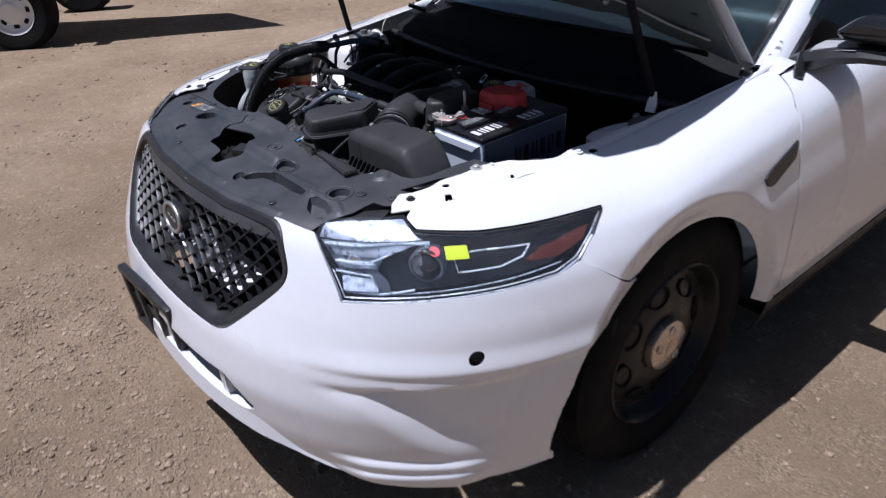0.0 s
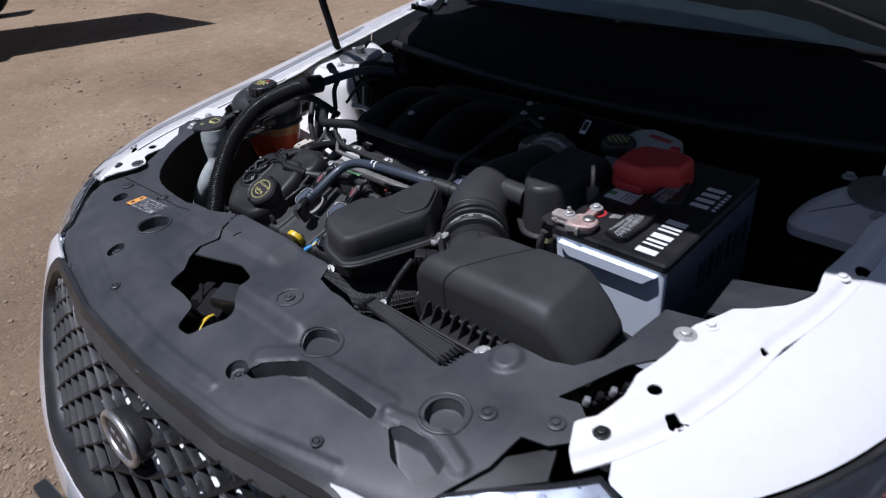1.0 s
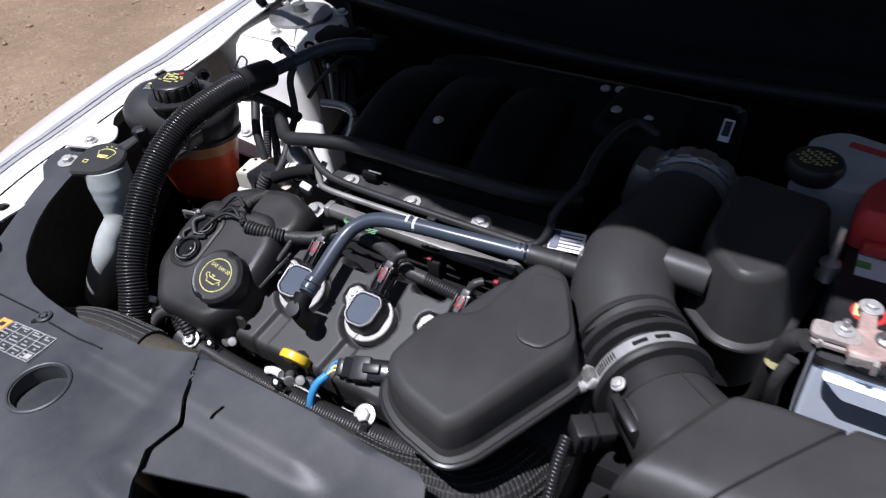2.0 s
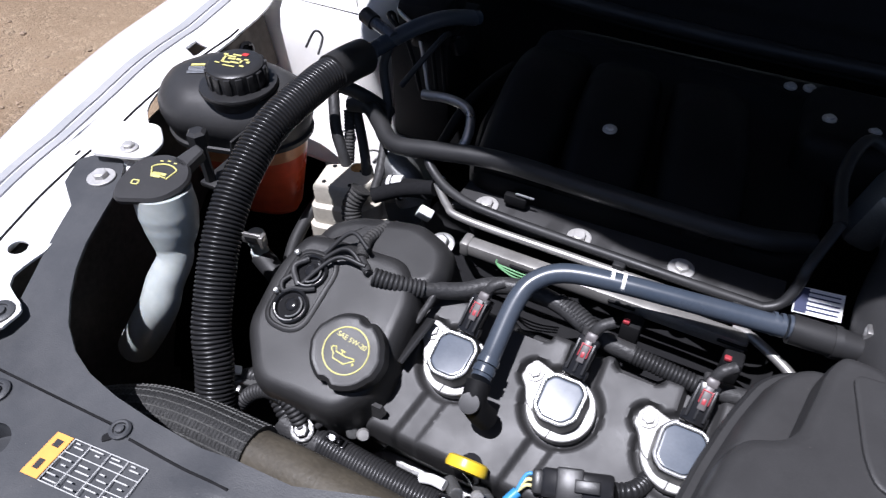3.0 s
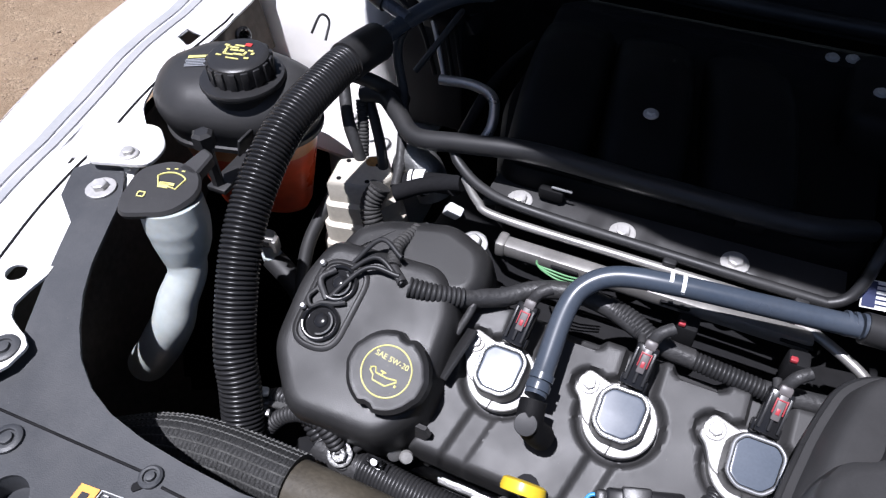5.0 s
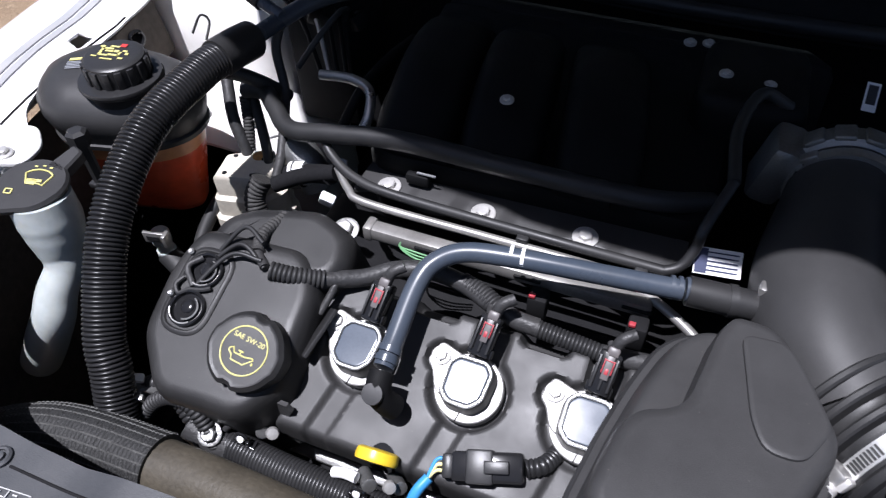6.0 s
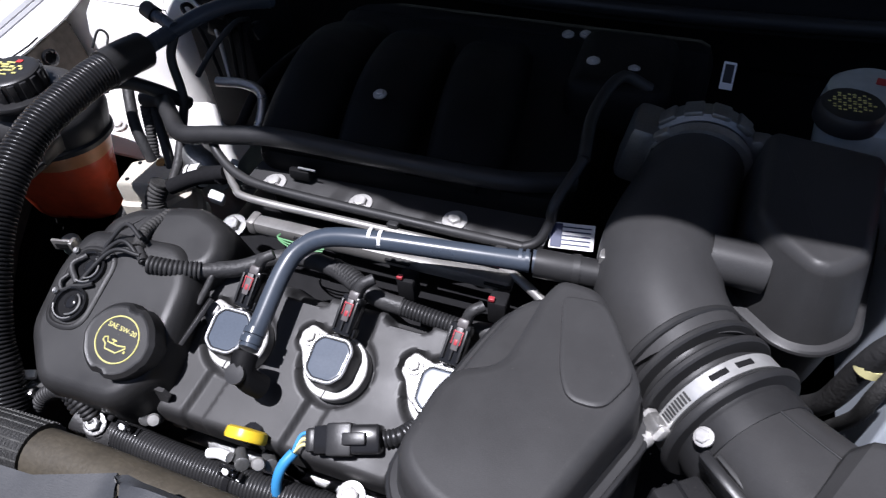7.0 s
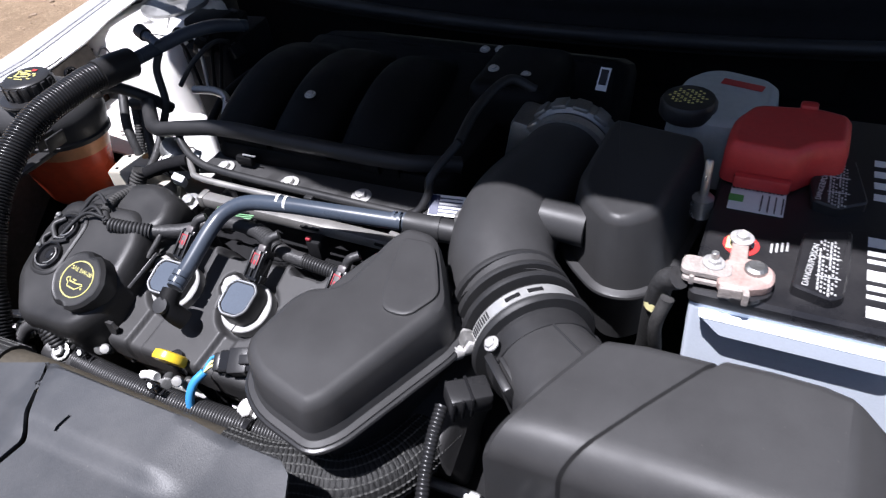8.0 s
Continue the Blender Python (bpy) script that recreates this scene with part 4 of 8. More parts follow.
    tube(bm, [Vector((sg * 0.838, y, 0.968 + 0.027 * smooth01((y - 0.62) / 0.2))) for y in np.linspace(0.62, 3.0, 20)], 0.012, 8)
    part("belt_trim", bm, GLOSSY, car)
    # door mirror on its black foot
    bm = BM()
    moulded(bm, rounded([(-0.118, -0.010), (-0.092, -0.034), (0.10, -0.038), (0.125, 0.0), (0.10, 0.036), (-0.065, 0.036)], 0.020, 5), [(0, 0.012), (0.010, 0.0), (0.050, 0.0), (0.078, 0.005), (0.096, 0.014), (0.104, 0.022)], frame_at((sg * 0.972, 0.705, 1.062), (0, -1, 0.10), (sg, 0, 0)))
    mir = part("mirror", bm, GLOSSY, car, "black door mirror")
    bm = BM()
    skin(bm, [[Vector((sg * x, y0, z0)), Vector((sg * x, y0 - 0.012, (z0 + z1) / 2)), Vector((sg * x, y0, z1)), Vector((sg * x, y1, z1 + 0.004)), Vector((sg * x, y1, z0))] for x, y0, y1, z0, z1 in ((0.800, 0.612, 0.76, 0.945, 1.000), (0.835, 0.606, 0.75, 0.958, 1.010), (0.880, 0.610, 0.73, 0.978, 1.020), (0.95, 0.615, 0.72, 0.992, 1.027), (1.05, 0.618, 0.71, 0.998, 1.030))])
    part("foot", bm, PLASTIC, mir)
    # grey facet: the sky's reflection on the black foot, put into colour
    bm = BM()
    skin(bm, [[Vector((sg * x, 0.640 - 0.01 * k, z)), Vector((sg * x, 0.606, z + 0.002)), Vector((sg * x, 0.640, z + h)), Vector((sg * x, 0.70, z + h))] for k, (x, z, h) in enumerate(((0.815, 1.000, 0.014), (0.85, 1.007, 0.012), (0.89, 1.016, 0.008), (0.93, 1.022, 0.004)))])
    part("foot_sheen", bm, MID_GREY, mir, "top facet of the mirror foot, greyed for reflected sky")
# rear end and underside close the body
bm = BM()
box(bm, (1.15, 0.05, 0.62), pose(0, 4.10, 0.70), 0.02)
part("rear_bumper", bm, WHITE, car)
bm = BM()
box(bm, (1.50, 4.3, 0.05), pose(0, 1.90, 0.27), 0.01)
box(bm, (1.84, 1.95, 0.04), pose(0, 1.43, 0.262), 0.01)
box(bm, (1.10, 0.75, 0.04), pose(0, -0.52, 0.30), 0.01)
part("underbody", bm, VOID, car)
# cabin: dashboard, wheel and seats seen dimly through the glass
cabin = part("dashboard", (lambda b: (box(b, (1.38, 0.55, 0.30), pose(0, 1.02, 0.90), 0.06, 4), b)[1])(BM()), PLASTIC, car, "black dashboard")
bm = BM()
tube(bm, [Vector((0.37 + 0.19 * math.cos(a), 1.38 + 0.07 * math.sin(a), 0.98 + 0.17 * math.sin(a))) for a in np.linspace(0, 6.2832, 33)], 0.014, 8)
part("steering_wheel", bm, RUBBER, car)
for x in (-0.37, 0.37):
    block("seat", (0.50, 0.55, 0.20), pose(x, 1.85, 0.55), VOID, car, 0.06)
    block("seat_back", (0.48, 0.16, 0.70), pose(x, 2.15, 0.95, -12), VOID, car, 0.06)

# ---- raised hood ----
HINGE_Y, HINGE_Z, HOOD_A = 0.50, 0.985, 47.1


def hood_fn(u, y):
    """The closed hood over the plan, turned up about its hinges."""
    z = np.interp(y, [-0.9, -0.7, -0.3, 0.1, 0.5], [0.875, 0.915, 0.955, 0.985, 1.0]) + 0.028 * (1 - (u / 0.72) ** 2) - 0.028
    c, s = math.cos(radians(HOOD_A)), math.sin(radians(HOOD_A))
    dy, dz = y - HINGE_Y, z - HINGE_Z
    return np.stack([u, HINGE_Y + dy * c + dz * s, HINGE_Z - dy * s + dz * c], -1)


plan = [(x, Y0 - 0.755 * max(0.0, 1 - (abs(x) / 0.82) ** 3.0) ** 0.4) for x in np.linspace(-0.60, 0.60, 25)]
plan = plan + [(0.668, -0.46), (0.705, -0.1), (0.725, 0.2)] + [(x, 0.490 - 0.135 * (1 - (x / 0.73) ** 2)) for x in np.linspace(0.73, -0.73, 21)] + [(-0.725, 0.2), (-0.705, -0.1), (-0.668, -0.46)]
hood = sheet("hood", hood_fn, plan, [], (0.025, 0.025), 0.004, WHITE, car, "raised white hood")
inner = [(x * 0.97, y * 0.97 - 0.005) for x, y in plan]


def hood_in(u, y):
    p = hood_fn(u, y)
    n = np.array([0, -math.sin(radians(HOOD_A)), -math.cos(radians(HOOD_A))])
    return p + (0.014 + 0.010 * smooth01((np.abs(np.abs(u) - 0.36) - 0.05) / 0.05))[..., None] * n


HOLES_IN = [[(cx + r * math.cos(a), cy + 0.6 * r * math.sin(a)) for a in np.linspace(0, 6.2832, 14, endpoint=False)] for cx, cy, r in ((0.60, 0.345, 0.020), (-0.60, 0.345, 0.020), (0.64, 0.26, 0.014), (-0.64, 0.26, 0.014))]
sheet("inner_frame", hood_in, inner, HOLES_IN, (0.012, 0.012), 0.003, HOOD_SHADE, hood, "pressed inner frame, colour darkened for the shade under the hood")
hose("washer_line", [hood_in(np.array([u]), np.array([y]))[0] + np.array([0, -0.012, -0.006]) for u, y in ((0.66, 0.36), (0.55, 0.33), (0.42, 0.285), (0.30, 0.27), (0.0, 0.25), (-0.30, 0.26))], 0.0035, LABEL_INK, hood, 6, 8)
for u in (0.33, -0.33):
    block("washer_jet", (0.016, 0.012, 0.012), Matrix.Translation(Vector(hood_in(np.array([u]), np.array([0.30]))[0]) + Vector((0, -0.010, -0.006))), LABEL_INK, hood, 0.003)
for sg in (1, -1):
    a = Vector((0.648, 0.161, 0.930)) if sg > 0 else Vector((-0.748, 0.141, 0.912))
    b = a + (Vector((-0.098, -0.349, 0.932)) * 0.66 if sg > 0 else Vector((0.062, -0.071, 0.174)) * 3.6)
    st = hose("gas_strut", [a, a.lerp(b, 0.55)], 0.010, PAD, car, 2, 14)
    hose("rod", [a.lerp(b, 0.5), b], 0.0045, STEEL, st, 2, 10)
    turned("ball_joint", [(0.006, -0.012), (0.012, -0.006), (0.013, 0.004), (0.008, 0.012)], frame_at(a, (0, 0, 1)), PLASTIC, st, 16)
    # hinge in near black: the shade at the hood's corner is in its colour
    hg = part("hinge", (lambda b: (box(b, (0.010, 0.09, 0.016), pose(sg * 0.728, 0.465, 0.952, -24), 0.003), b)[1])(BM()), VOID, car, "hood hinge, coloured near black for shade")
    for k in (-0.05, 0.05):
        bolt(hg, (sg * 0.723, 0.465 + k * 0.5, 0.962 - k * 0.22), (-sg, 0, 0), 0.005, 0.007)
# added unseen pad, so the hood's underside bounces less light into the bay
sheet("bounce_pad", lambda u, y: hood_in(u, y) + np.array([0, -0.006 * math.sin(radians(HOOD_A)), -0.006 * math.cos(radians(HOOD_A))]), [(x * 0.93, min(y * 0.95 - 0.005, 0.10)) for x, y in inner], [], (0.04, 0.04), 0.004, PAD, hood, "added black felt pad, cuts light bounced off the hood")
# black cowl under the glass, darkened further for the hood's shade
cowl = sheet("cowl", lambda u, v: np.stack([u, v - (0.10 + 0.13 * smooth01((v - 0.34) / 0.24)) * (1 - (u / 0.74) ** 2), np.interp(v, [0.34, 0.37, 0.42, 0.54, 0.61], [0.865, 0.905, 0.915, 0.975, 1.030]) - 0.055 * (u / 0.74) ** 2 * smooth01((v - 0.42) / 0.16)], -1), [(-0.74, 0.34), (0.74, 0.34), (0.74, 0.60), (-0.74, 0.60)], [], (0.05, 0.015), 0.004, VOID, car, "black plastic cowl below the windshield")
for x, a in ((-0.28, 4), (0.30, -2)):
    hose("wiper", [(x - 0.28, 0.575 - 0.21 * (1 - ((x - 0.28) / 0.74) ** 2), 1.022 - 0.05 * ((x - 0.28) / 0.74) ** 2), (x, 0.575 - 0.21 * (1 - (x / 0.74) ** 2), 1.025 - 0.05 * (x / 0.74) ** 2), (x + 0.28, 0.575 - 0.21 * (1 - ((x + 0.28) / 0.74) ** 2), 1.022 - 0.05 * ((x + 0.28) / 0.74) ** 2)], 0.007, PAD, cowl, 6, 8)
hose("hood_seal", [(x, 0.335 - 0.10 * (1 - (x / 0.74) ** 2), 0.885) for x in np.linspace(-0.72, 0.72, 9)], 0.011, RUBBER, cowl, 5, 10)


# ---- engine bay sheet metal ----
def bay_wall(sg):
    b = BM()
    pts = [(0.615, -0.575), (0.635, -0.50), (0.675, -0.30), (0.715, -0.10), (0.74, 0.15), (0.745, 0.42)]
    rings = []
    for x, y in pts:
        rings.append([Vector((sg * x, y, 0.885)), Vector((sg * (x - 0.004), y, 0.70)), Vector((sg * (x - 0.05), y, 0.36)), Vector((sg * (x - 0.046), y, 0.36)), Vector((sg * x, y, 0.70)), Vector((sg * (x + 0.004), y, 0.885))])
    skin(b, rings)
    return part("inner_fender", b, INNER, car, "dark dirty inner fender wall")


def strut_tower(sg):
    m = frame_at((sg * 0.655, 0.145, 0.0 if sg < 0 else -0.028))
    side = [(-0.13, -0.155), (0.125, -0.155), (0.118, -0.03), (0.055, 0.085), (-0.13, 0.17)]
    poly = rounded(side if sg < 0 else [(-u, v) for u, v in side[::-1]], 0.05, 7)
    b = BM()
    moulded(b, poly, [(0.38, -0.03), (0.70, -0.012), (0.84, 0.0), (0.880, 0.006), (0.900, 0.022), (0.908, 0.045)] if sg < 0 else [(0.868, 0.022), (0.872, 0.012), (0.888, 0.012), (0.900, 0.024), (0.908, 0.045)], m)
    t = part("strut_tower", b, WHITE_IN, car, "white painted strut tower")
    # this side's lower wall is drawn near black to hold the bay's shade
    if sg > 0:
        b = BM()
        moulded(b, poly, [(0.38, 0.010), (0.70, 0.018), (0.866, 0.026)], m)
        part("tower_wall", b, VOID, t, "lower wall of the tower, coloured near black for shade")
    turned("top_mount", [(0.060, 0.906), (0.060, 0.914), (0.040, 0.920), (0.030, 0.919), (0.012, 0.919), (0.012, 0.934), (0.005, 0.935)], m, ALU, t, 32)
    for k in range(3):
        a = k * math.tau / 3 + 0.6
        bolt(t, (sg * 0.655 + 0.078 * math.cos(a), 0.145 + 0.078 * math.sin(a), 0.907 if sg < 0 else 0.879), (0, 0, 1), 0.008, 0.012)
    return t


for sg in (1, -1):
    bay_wall(sg)
    strut_tower(sg)
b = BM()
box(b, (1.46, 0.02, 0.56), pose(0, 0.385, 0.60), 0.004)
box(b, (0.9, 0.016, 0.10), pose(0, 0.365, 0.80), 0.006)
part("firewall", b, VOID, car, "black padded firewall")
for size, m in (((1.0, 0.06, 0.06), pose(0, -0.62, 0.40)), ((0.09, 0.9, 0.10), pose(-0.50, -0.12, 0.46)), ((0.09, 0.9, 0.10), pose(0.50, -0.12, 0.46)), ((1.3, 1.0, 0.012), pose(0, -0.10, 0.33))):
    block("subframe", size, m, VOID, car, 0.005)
# white bracket with an upright pin by the fender
brk = thing("fender_bracket", "small white metal bracket bolted to the fender rail", "bracket")
b = BM()
moulded(b, rounded([(-0.030, -0.026), (0.030, -0.036), (0.042, -0.008), (0.030, 0.028), (-0.024, 0.034)], 0.012, 4), [(0, 0), (0.003, 0), (0.004, 0.001)], frame_at((-0.628, -0.345, 0.921), (0.05, 0.05, 1), (1, 0.6, 0)))
part("plate", b, WHITE_IN, brk)
bolt(brk, (-0.610, -0.356, 0.925), (0, 0, 1), 0.006, 0.009)
# prong on the other side, in the hood's shade
b = BM()
rings = [[Vector((0.64 + w, 0.13 + h * 0.25, 0.92 + h)), Vector((0.665 - w, 0.135 + h * 0.25, 0.92 + h)), Vector((0.665 - w, 0.139 + h * 0.25, 0.92 + h)), Vector((0.64 + w, 0.134 + h * 0.25, 0.92 + h))] for h, w in ((0, 0), (0.025, 0.001), (0.05, 0.009))]
skin(b, rings)
tagged(part("bracket_prong", b, WHITE_IN), "upright white metal prong on the fender rail", "bracket")


# ---- radiator cover ----
cover = thing("radiator_cover", "dusty dark grey plastic radiator cover behind the grille", "cover")


def front_line(x):
    return Y0 - 0.762 * np.maximum(1 - (np.abs(x) / 0.84) ** 2.5, 0.01) ** 0.4


def groove(x, y, pts, w):
    """1 on a line through the points, 0 beyond w."""
    best = np.full(np.shape(x), 9.0)
    for (x1, y1), (x2, y2) in zip(pts, pts[1:]):
        t = np.clip(((x - x1) * (x2 - x1) + (y - y1) * (y2 - y1)) / ((x2 - x1) ** 2 + (y2 - y1) ** 2), 0, 1)
        best = np.minimum(best, np.hypot(x - x1 - t * (x2 - x1), y - y1 - t * (y2 - y1)))
    return smooth01((w - best) / (0.35 * w))


def cover_fn(x, y):
    d = y - front_line(x)
    z = 0.868 + 0.022 * smooth01(d / 0.16) + 0.024 * smooth01((y + 0.60) / 0.19) - 0.045 * np.exp(-np.maximum(d, -0.01) / 0.014)
    z = z + 0.016 * smooth01((y + 0.70) / 0.03) * smooth01((x + 0.20) / 0.05) * smooth01((0.20 - x) / 0.05) * smooth01((-0.55 - y) / 0.01)
    z = z + 0.008 * smooth01((y + 0.62) / 0.02) * smooth01((x + 0.34) / 0.05) * smooth01((0.03 - x) / 0.05)
    z = z + 0.002 * groove(x, y, [(-0.42, -0.765), (-0.2, -0.825), (0.0, -0.838), (0.2, -0.825), (0.36, -0.785)], 0.010)
    z = z + 0.002 * groove(x, y, [(-0.38, -0.745), (-0.2, -0.795), (0.0, -0.808), (0.13, -0.803)], 0.008)
    z = z + 0.003 * groove(x, y, [(0.150, -0.735), (0.195, -0.700), (0.35, -0.690)], 0.016)
    z = z + 0.004 * groove(x, y, [(0.365, -0.700), (0.43, -0.685), (0.475, -0.70)], 0.012)
    z = z + 0.006 * smooth01((0.023 - np.hypot(x - 0.417, y + 0.547)) / 0.005)
    return np.stack([x, y, z], -1)


half = [(x, float(front_line(np.array(x)))) for x in np.linspace(0, 0.46, 16)]
COVER = [(-x, y) for x, y in half[:0:-1]] + half + [
    (0.478, -0.73), (0.500, -0.68), (0.505, -0.63), (0.535, -0.622), (0.556, -0.60), (0.553, -0.57), (0.53, -0.553), (0.503, -0.56),
    (0.545, -0.48), (0.582, -0.44), (0.604, -0.425), (0.612, -0.365), (0.600, -0.352), (0.535, -0.366), (0.526, -0.445), (0.517, -0.483), (0.494, -0.512), (0.462, -0.522), (0.408, -0.522), (0.393, -0.536), (0.386, -0.556), (0.37, -0.566),
    (0.352, -0.60), (0.27, -0.585), (0.185, -0.598), (0.137, -0.600), (0.098, -0.590), (0.086, -0.566), (0.07, -0.556), (0.0, -0.558), (-0.12, -0.553), (-0.167, -0.552),
    (-0.185, -0.550), (-0.25, -0.572), (-0.33, -0.576), (-0.379, -0.575), (-0.42, -0.572), (-0.455, -0.566), (-0.482, -0.556), (-0.507, -0.540), (-0.527, -0.519), (-0.545, -0.494), (-0.558, -0.468),
    (-0.568, -0.440), (-0.578, -0.415), (-0.588, -0.395), (-0.612, -0.366), (-0.640, -0.362), (-0.657, -0.385), (-0.640, -0.418), (-0.607, -0.44), (-0.588, -0.49), (-0.563, -0.55),
    (-0.585, -0.575), (-0.600, -0.61), (-0.585, -0.655), (-0.545, -0.715), (-0.50, -0.755)]
LATCH = rounded([(-0.116, -0.730), (-0.137, -0.672), (-0.108, -0.664), (-0.035, -0.641), (0.008, -0.652), (0.012, -0.688), (0.036, -0.705), (0.044, -0.721), (0.026, -0.752), (0.020, -0.774), (-0.014, -0.775), (-0.030, -0.736), (-0.072, -0.730)], 0.010, 3)
SPLIT = [(-0.128, -0.670), (-0.139, -0.652), (-0.134, -0.622), (-0.155, -0.590), (-0.186, -0.552), (-0.191, -0.552), (-0.161, -0.590), (-0.140, -0.622), (-0.145, -0.655), (-0.134, -0.673)]
MARK = [(-0.115 + x, -0.607 + y) for x, y in ((0, 0), (0.004, 0.001), (0.006, 0.018), (0.003, 0.018))]
OVAL = [(-0.477 + 0.0165 * math.cos(a), -0.643 + 0.0150 * math.sin(a)) for a in np.linspace(0, 6.2832, 26, endpoint=False)]
SIDE_WELL = [(-0.300 + 0.0150 * math.cos(a), -0.735 + 0.0165 * math.sin(a)) for a in np.linspace(0, 6.2832, 24, endpoint=False)]
CHANNEL = rounded([(0.150, -0.766), (0.160, -0.744), (0.196, -0.716), (0.215, -0.706), (0.300, -0.704), (0.347, -0.703), (0.350, -0.718), (0.300, -0.727), (0.235, -0.729), (0.205, -0.737), (0.172, -0.766)], 0.005, 3)
POCKET = rounded([(0.374, -0.712), (0.404, -0.738), (0.446, -0.746), (0.464, -0.735), (0.460, -0.707), (0.425, -0.697), (0.390, -0.702)], 0.005, 3)
PIN_WELL = [(0.139 + 0.017 * math.cos(a), -0.769 + 0.015 * math.sin(a)) for a in np.linspace(0, 6.2832, 22, endpoint=False)]
PADS = [[(cx + r * math.cos(a), cy + r * math.sin(a)) for a in np.linspace(0, 6.2832, 40, endpoint=False)] for cx, cy, r in ((0.415, -0.659, 0.024), (-0.312, -0.655, 0.027), (0.20, -0.672, 0.025))]
sheet("panel", cover_fn, COVER, [LATCH, SPLIT, MARK, OVAL, CHANNEL, POCKET, PIN_WELL, SIDE_WELL] + PADS, (0.004, 0.004), 0.003, SHIELD, cover, "dusty dark grey moulded panel", angle=50)


def well(name, poly, depth, d_in=0.003, tilt=(0, 0)):
    """A moulded hollow below an opening of the panel."""
    q = [Vector(p).to_2d() for p in poly]
    c = sum(q, Vector((0, 0))) / len(q)
    rings = []
    for d, k in ((0.002, -0.002), (-0.003, 0.0), (-depth, d_in), (-depth - 0.001, d_in + 0.004)):
        ring = inset(q, k) if k else q
        rings.append([Vector((p.x, p.y, float(cover_fn(np.array([p.x]), np.array([p.y]))[0][2]) + (d - 0.0022 if d > 0 else d + (tilt[0] * (p.x - c.x) + tilt[1] * (p.y - c.y) if d < -0.005 else 0)))) for p in ring])
    b = BM()
    vs = skin(b, rings, True, False)
    b.faces.new(vs[-1])
    return part(name, b, SHIELD, cover)


well("channel", CHANNEL, 0.024)
well("pocket", POCKET, 0.016, 0.006, (0.0, 0.25))
well("pin_well", PIN_WELL, 0.012)
well("sunk_pad", PADS[0], 0.016)
well("sunk_pad", PADS[1], 0.0105, 0.001, (0.26, -0.20))
well("sunk_pad", PADS[2], 0.0080, 0.001, (0.18, -0.16))
well("side_well", SIDE_WELL, 0.009, 0.001, (0.30, -0.25))
well("side_well", OVAL, 0.0120, 0.001, (0.42, -0.30))
for cx, cy, r in ((0.415, -0.659, 0.031), (-0.312, -0.655, 0.030), (0.20, -0.672, 0.029), (0.098, -0.647, 0.019)):
    b = BM()
    tube(b, [Vector(cover_fn(np.array([cx + r * math.cos(a)]), np.array([cy + r * math.sin(a)]))[0]) for a in np.linspace(0, 6.2832, 41)], 0.0022, 8)
    part("ring", b, SHIELD, cover)


def on_cover(x, y, dz=0.0):
    q = cover_fn(np.array([x]), np.array([y]))[0]
    return Vector((x, y, q[2] + dz))


for x, y in ((-0.30, -0.735), (0.098, -0.647), (0.455, -0.628), (-0.575, -0.582), (-0.509, -0.612), (0.318, -0.775), (-0.20, -0.783), (0.139, -0.769), (0.525, -0.592), (-0.36, -0.80), (-0.395, -0.592), (0.00, -0.845)):
    push_pin(cover, on_cover(x, y, -0.012 if (x, y) == (0.139, -0.769) else -0.007 if (x, y) == (-0.30, -0.735) else 0.0005), (0, 0, 1), 0.0085 if abs(x) < 0.45 else 0.0115)
for x, y in ((0.577, -0.398), (-0.611, -0.397)):
    bolt(cover, on_cover(x, y, 0.0005), (0, 0, 1), 0.0075, 0.0140)
hose("joint_line", [on_cover(x, -0.598 + 0.007 * (x + 0.57) / 0.17, 0.0002) for x in np.linspace(-0.568, -0.402, 9)], 0.0011, VOID, cover, 3, 6)
hose("joint_line", [on_cover(x, -0.5945, 0.0002) for x in np.linspace(-0.384, -0.288, 6)], 0.0011, VOID, cover, 3, 6)
b = BM()
moulded(b, rounded([(-0.404, -0.602), (-0.398, -0.592), (-0.394, -0.599), (-0.400, -0.606)], 0.002, 2), [(0.0, 0), (0.0012, 0), (0.0014, 0.0005)], pose(0, 0, float(on_cover(-0.40, -0.60).z)))
part("notch", b, VOID, cover)
# printed table with an orange head
lm = frame_at(on_cover(-0.388, -0.628, 0.0022), (0, 0.08, 1), (0.985, 0.10, 0))
lab = bars("label", [(-0.038, 0.0, 0.015, 0.036)], lm, ORANGE_INK, cover, "printed table with an orange head")
rows = [(0.004, y, 0.066, 0.0007) for y in (-0.018, -0.007, 0.007, 0.018)] + [(x, 0, 0.0007, 0.036) for x in (-0.029, -0.014, 0.004, 0.020, 0.037)]
rows += [(x - 0.003 * (k % 2), y, 0.012 - 0.004 * ((k + i) % 3), 0.0010) for i, x in enumerate((-0.021, -0.004, 0.013, 0.029)) for k, y in enumerate((-0.0155, -0.0110, -0.0025, 0.0020, 0.0125, 0.0155))]
bars("table", rows, lm, LABEL_INK, lab)
bars("code_square", [(0.031, -0.0125, 0.007, 0.007)], lm, LABEL_INK, lab)
bars("mark", [(-0.038, 0.010, 0.006, 0.006), (-0.038, -0.008, 0.005, 0.008)], lm @ pose(0, 0, 0.0005), DARK_INK, lab)
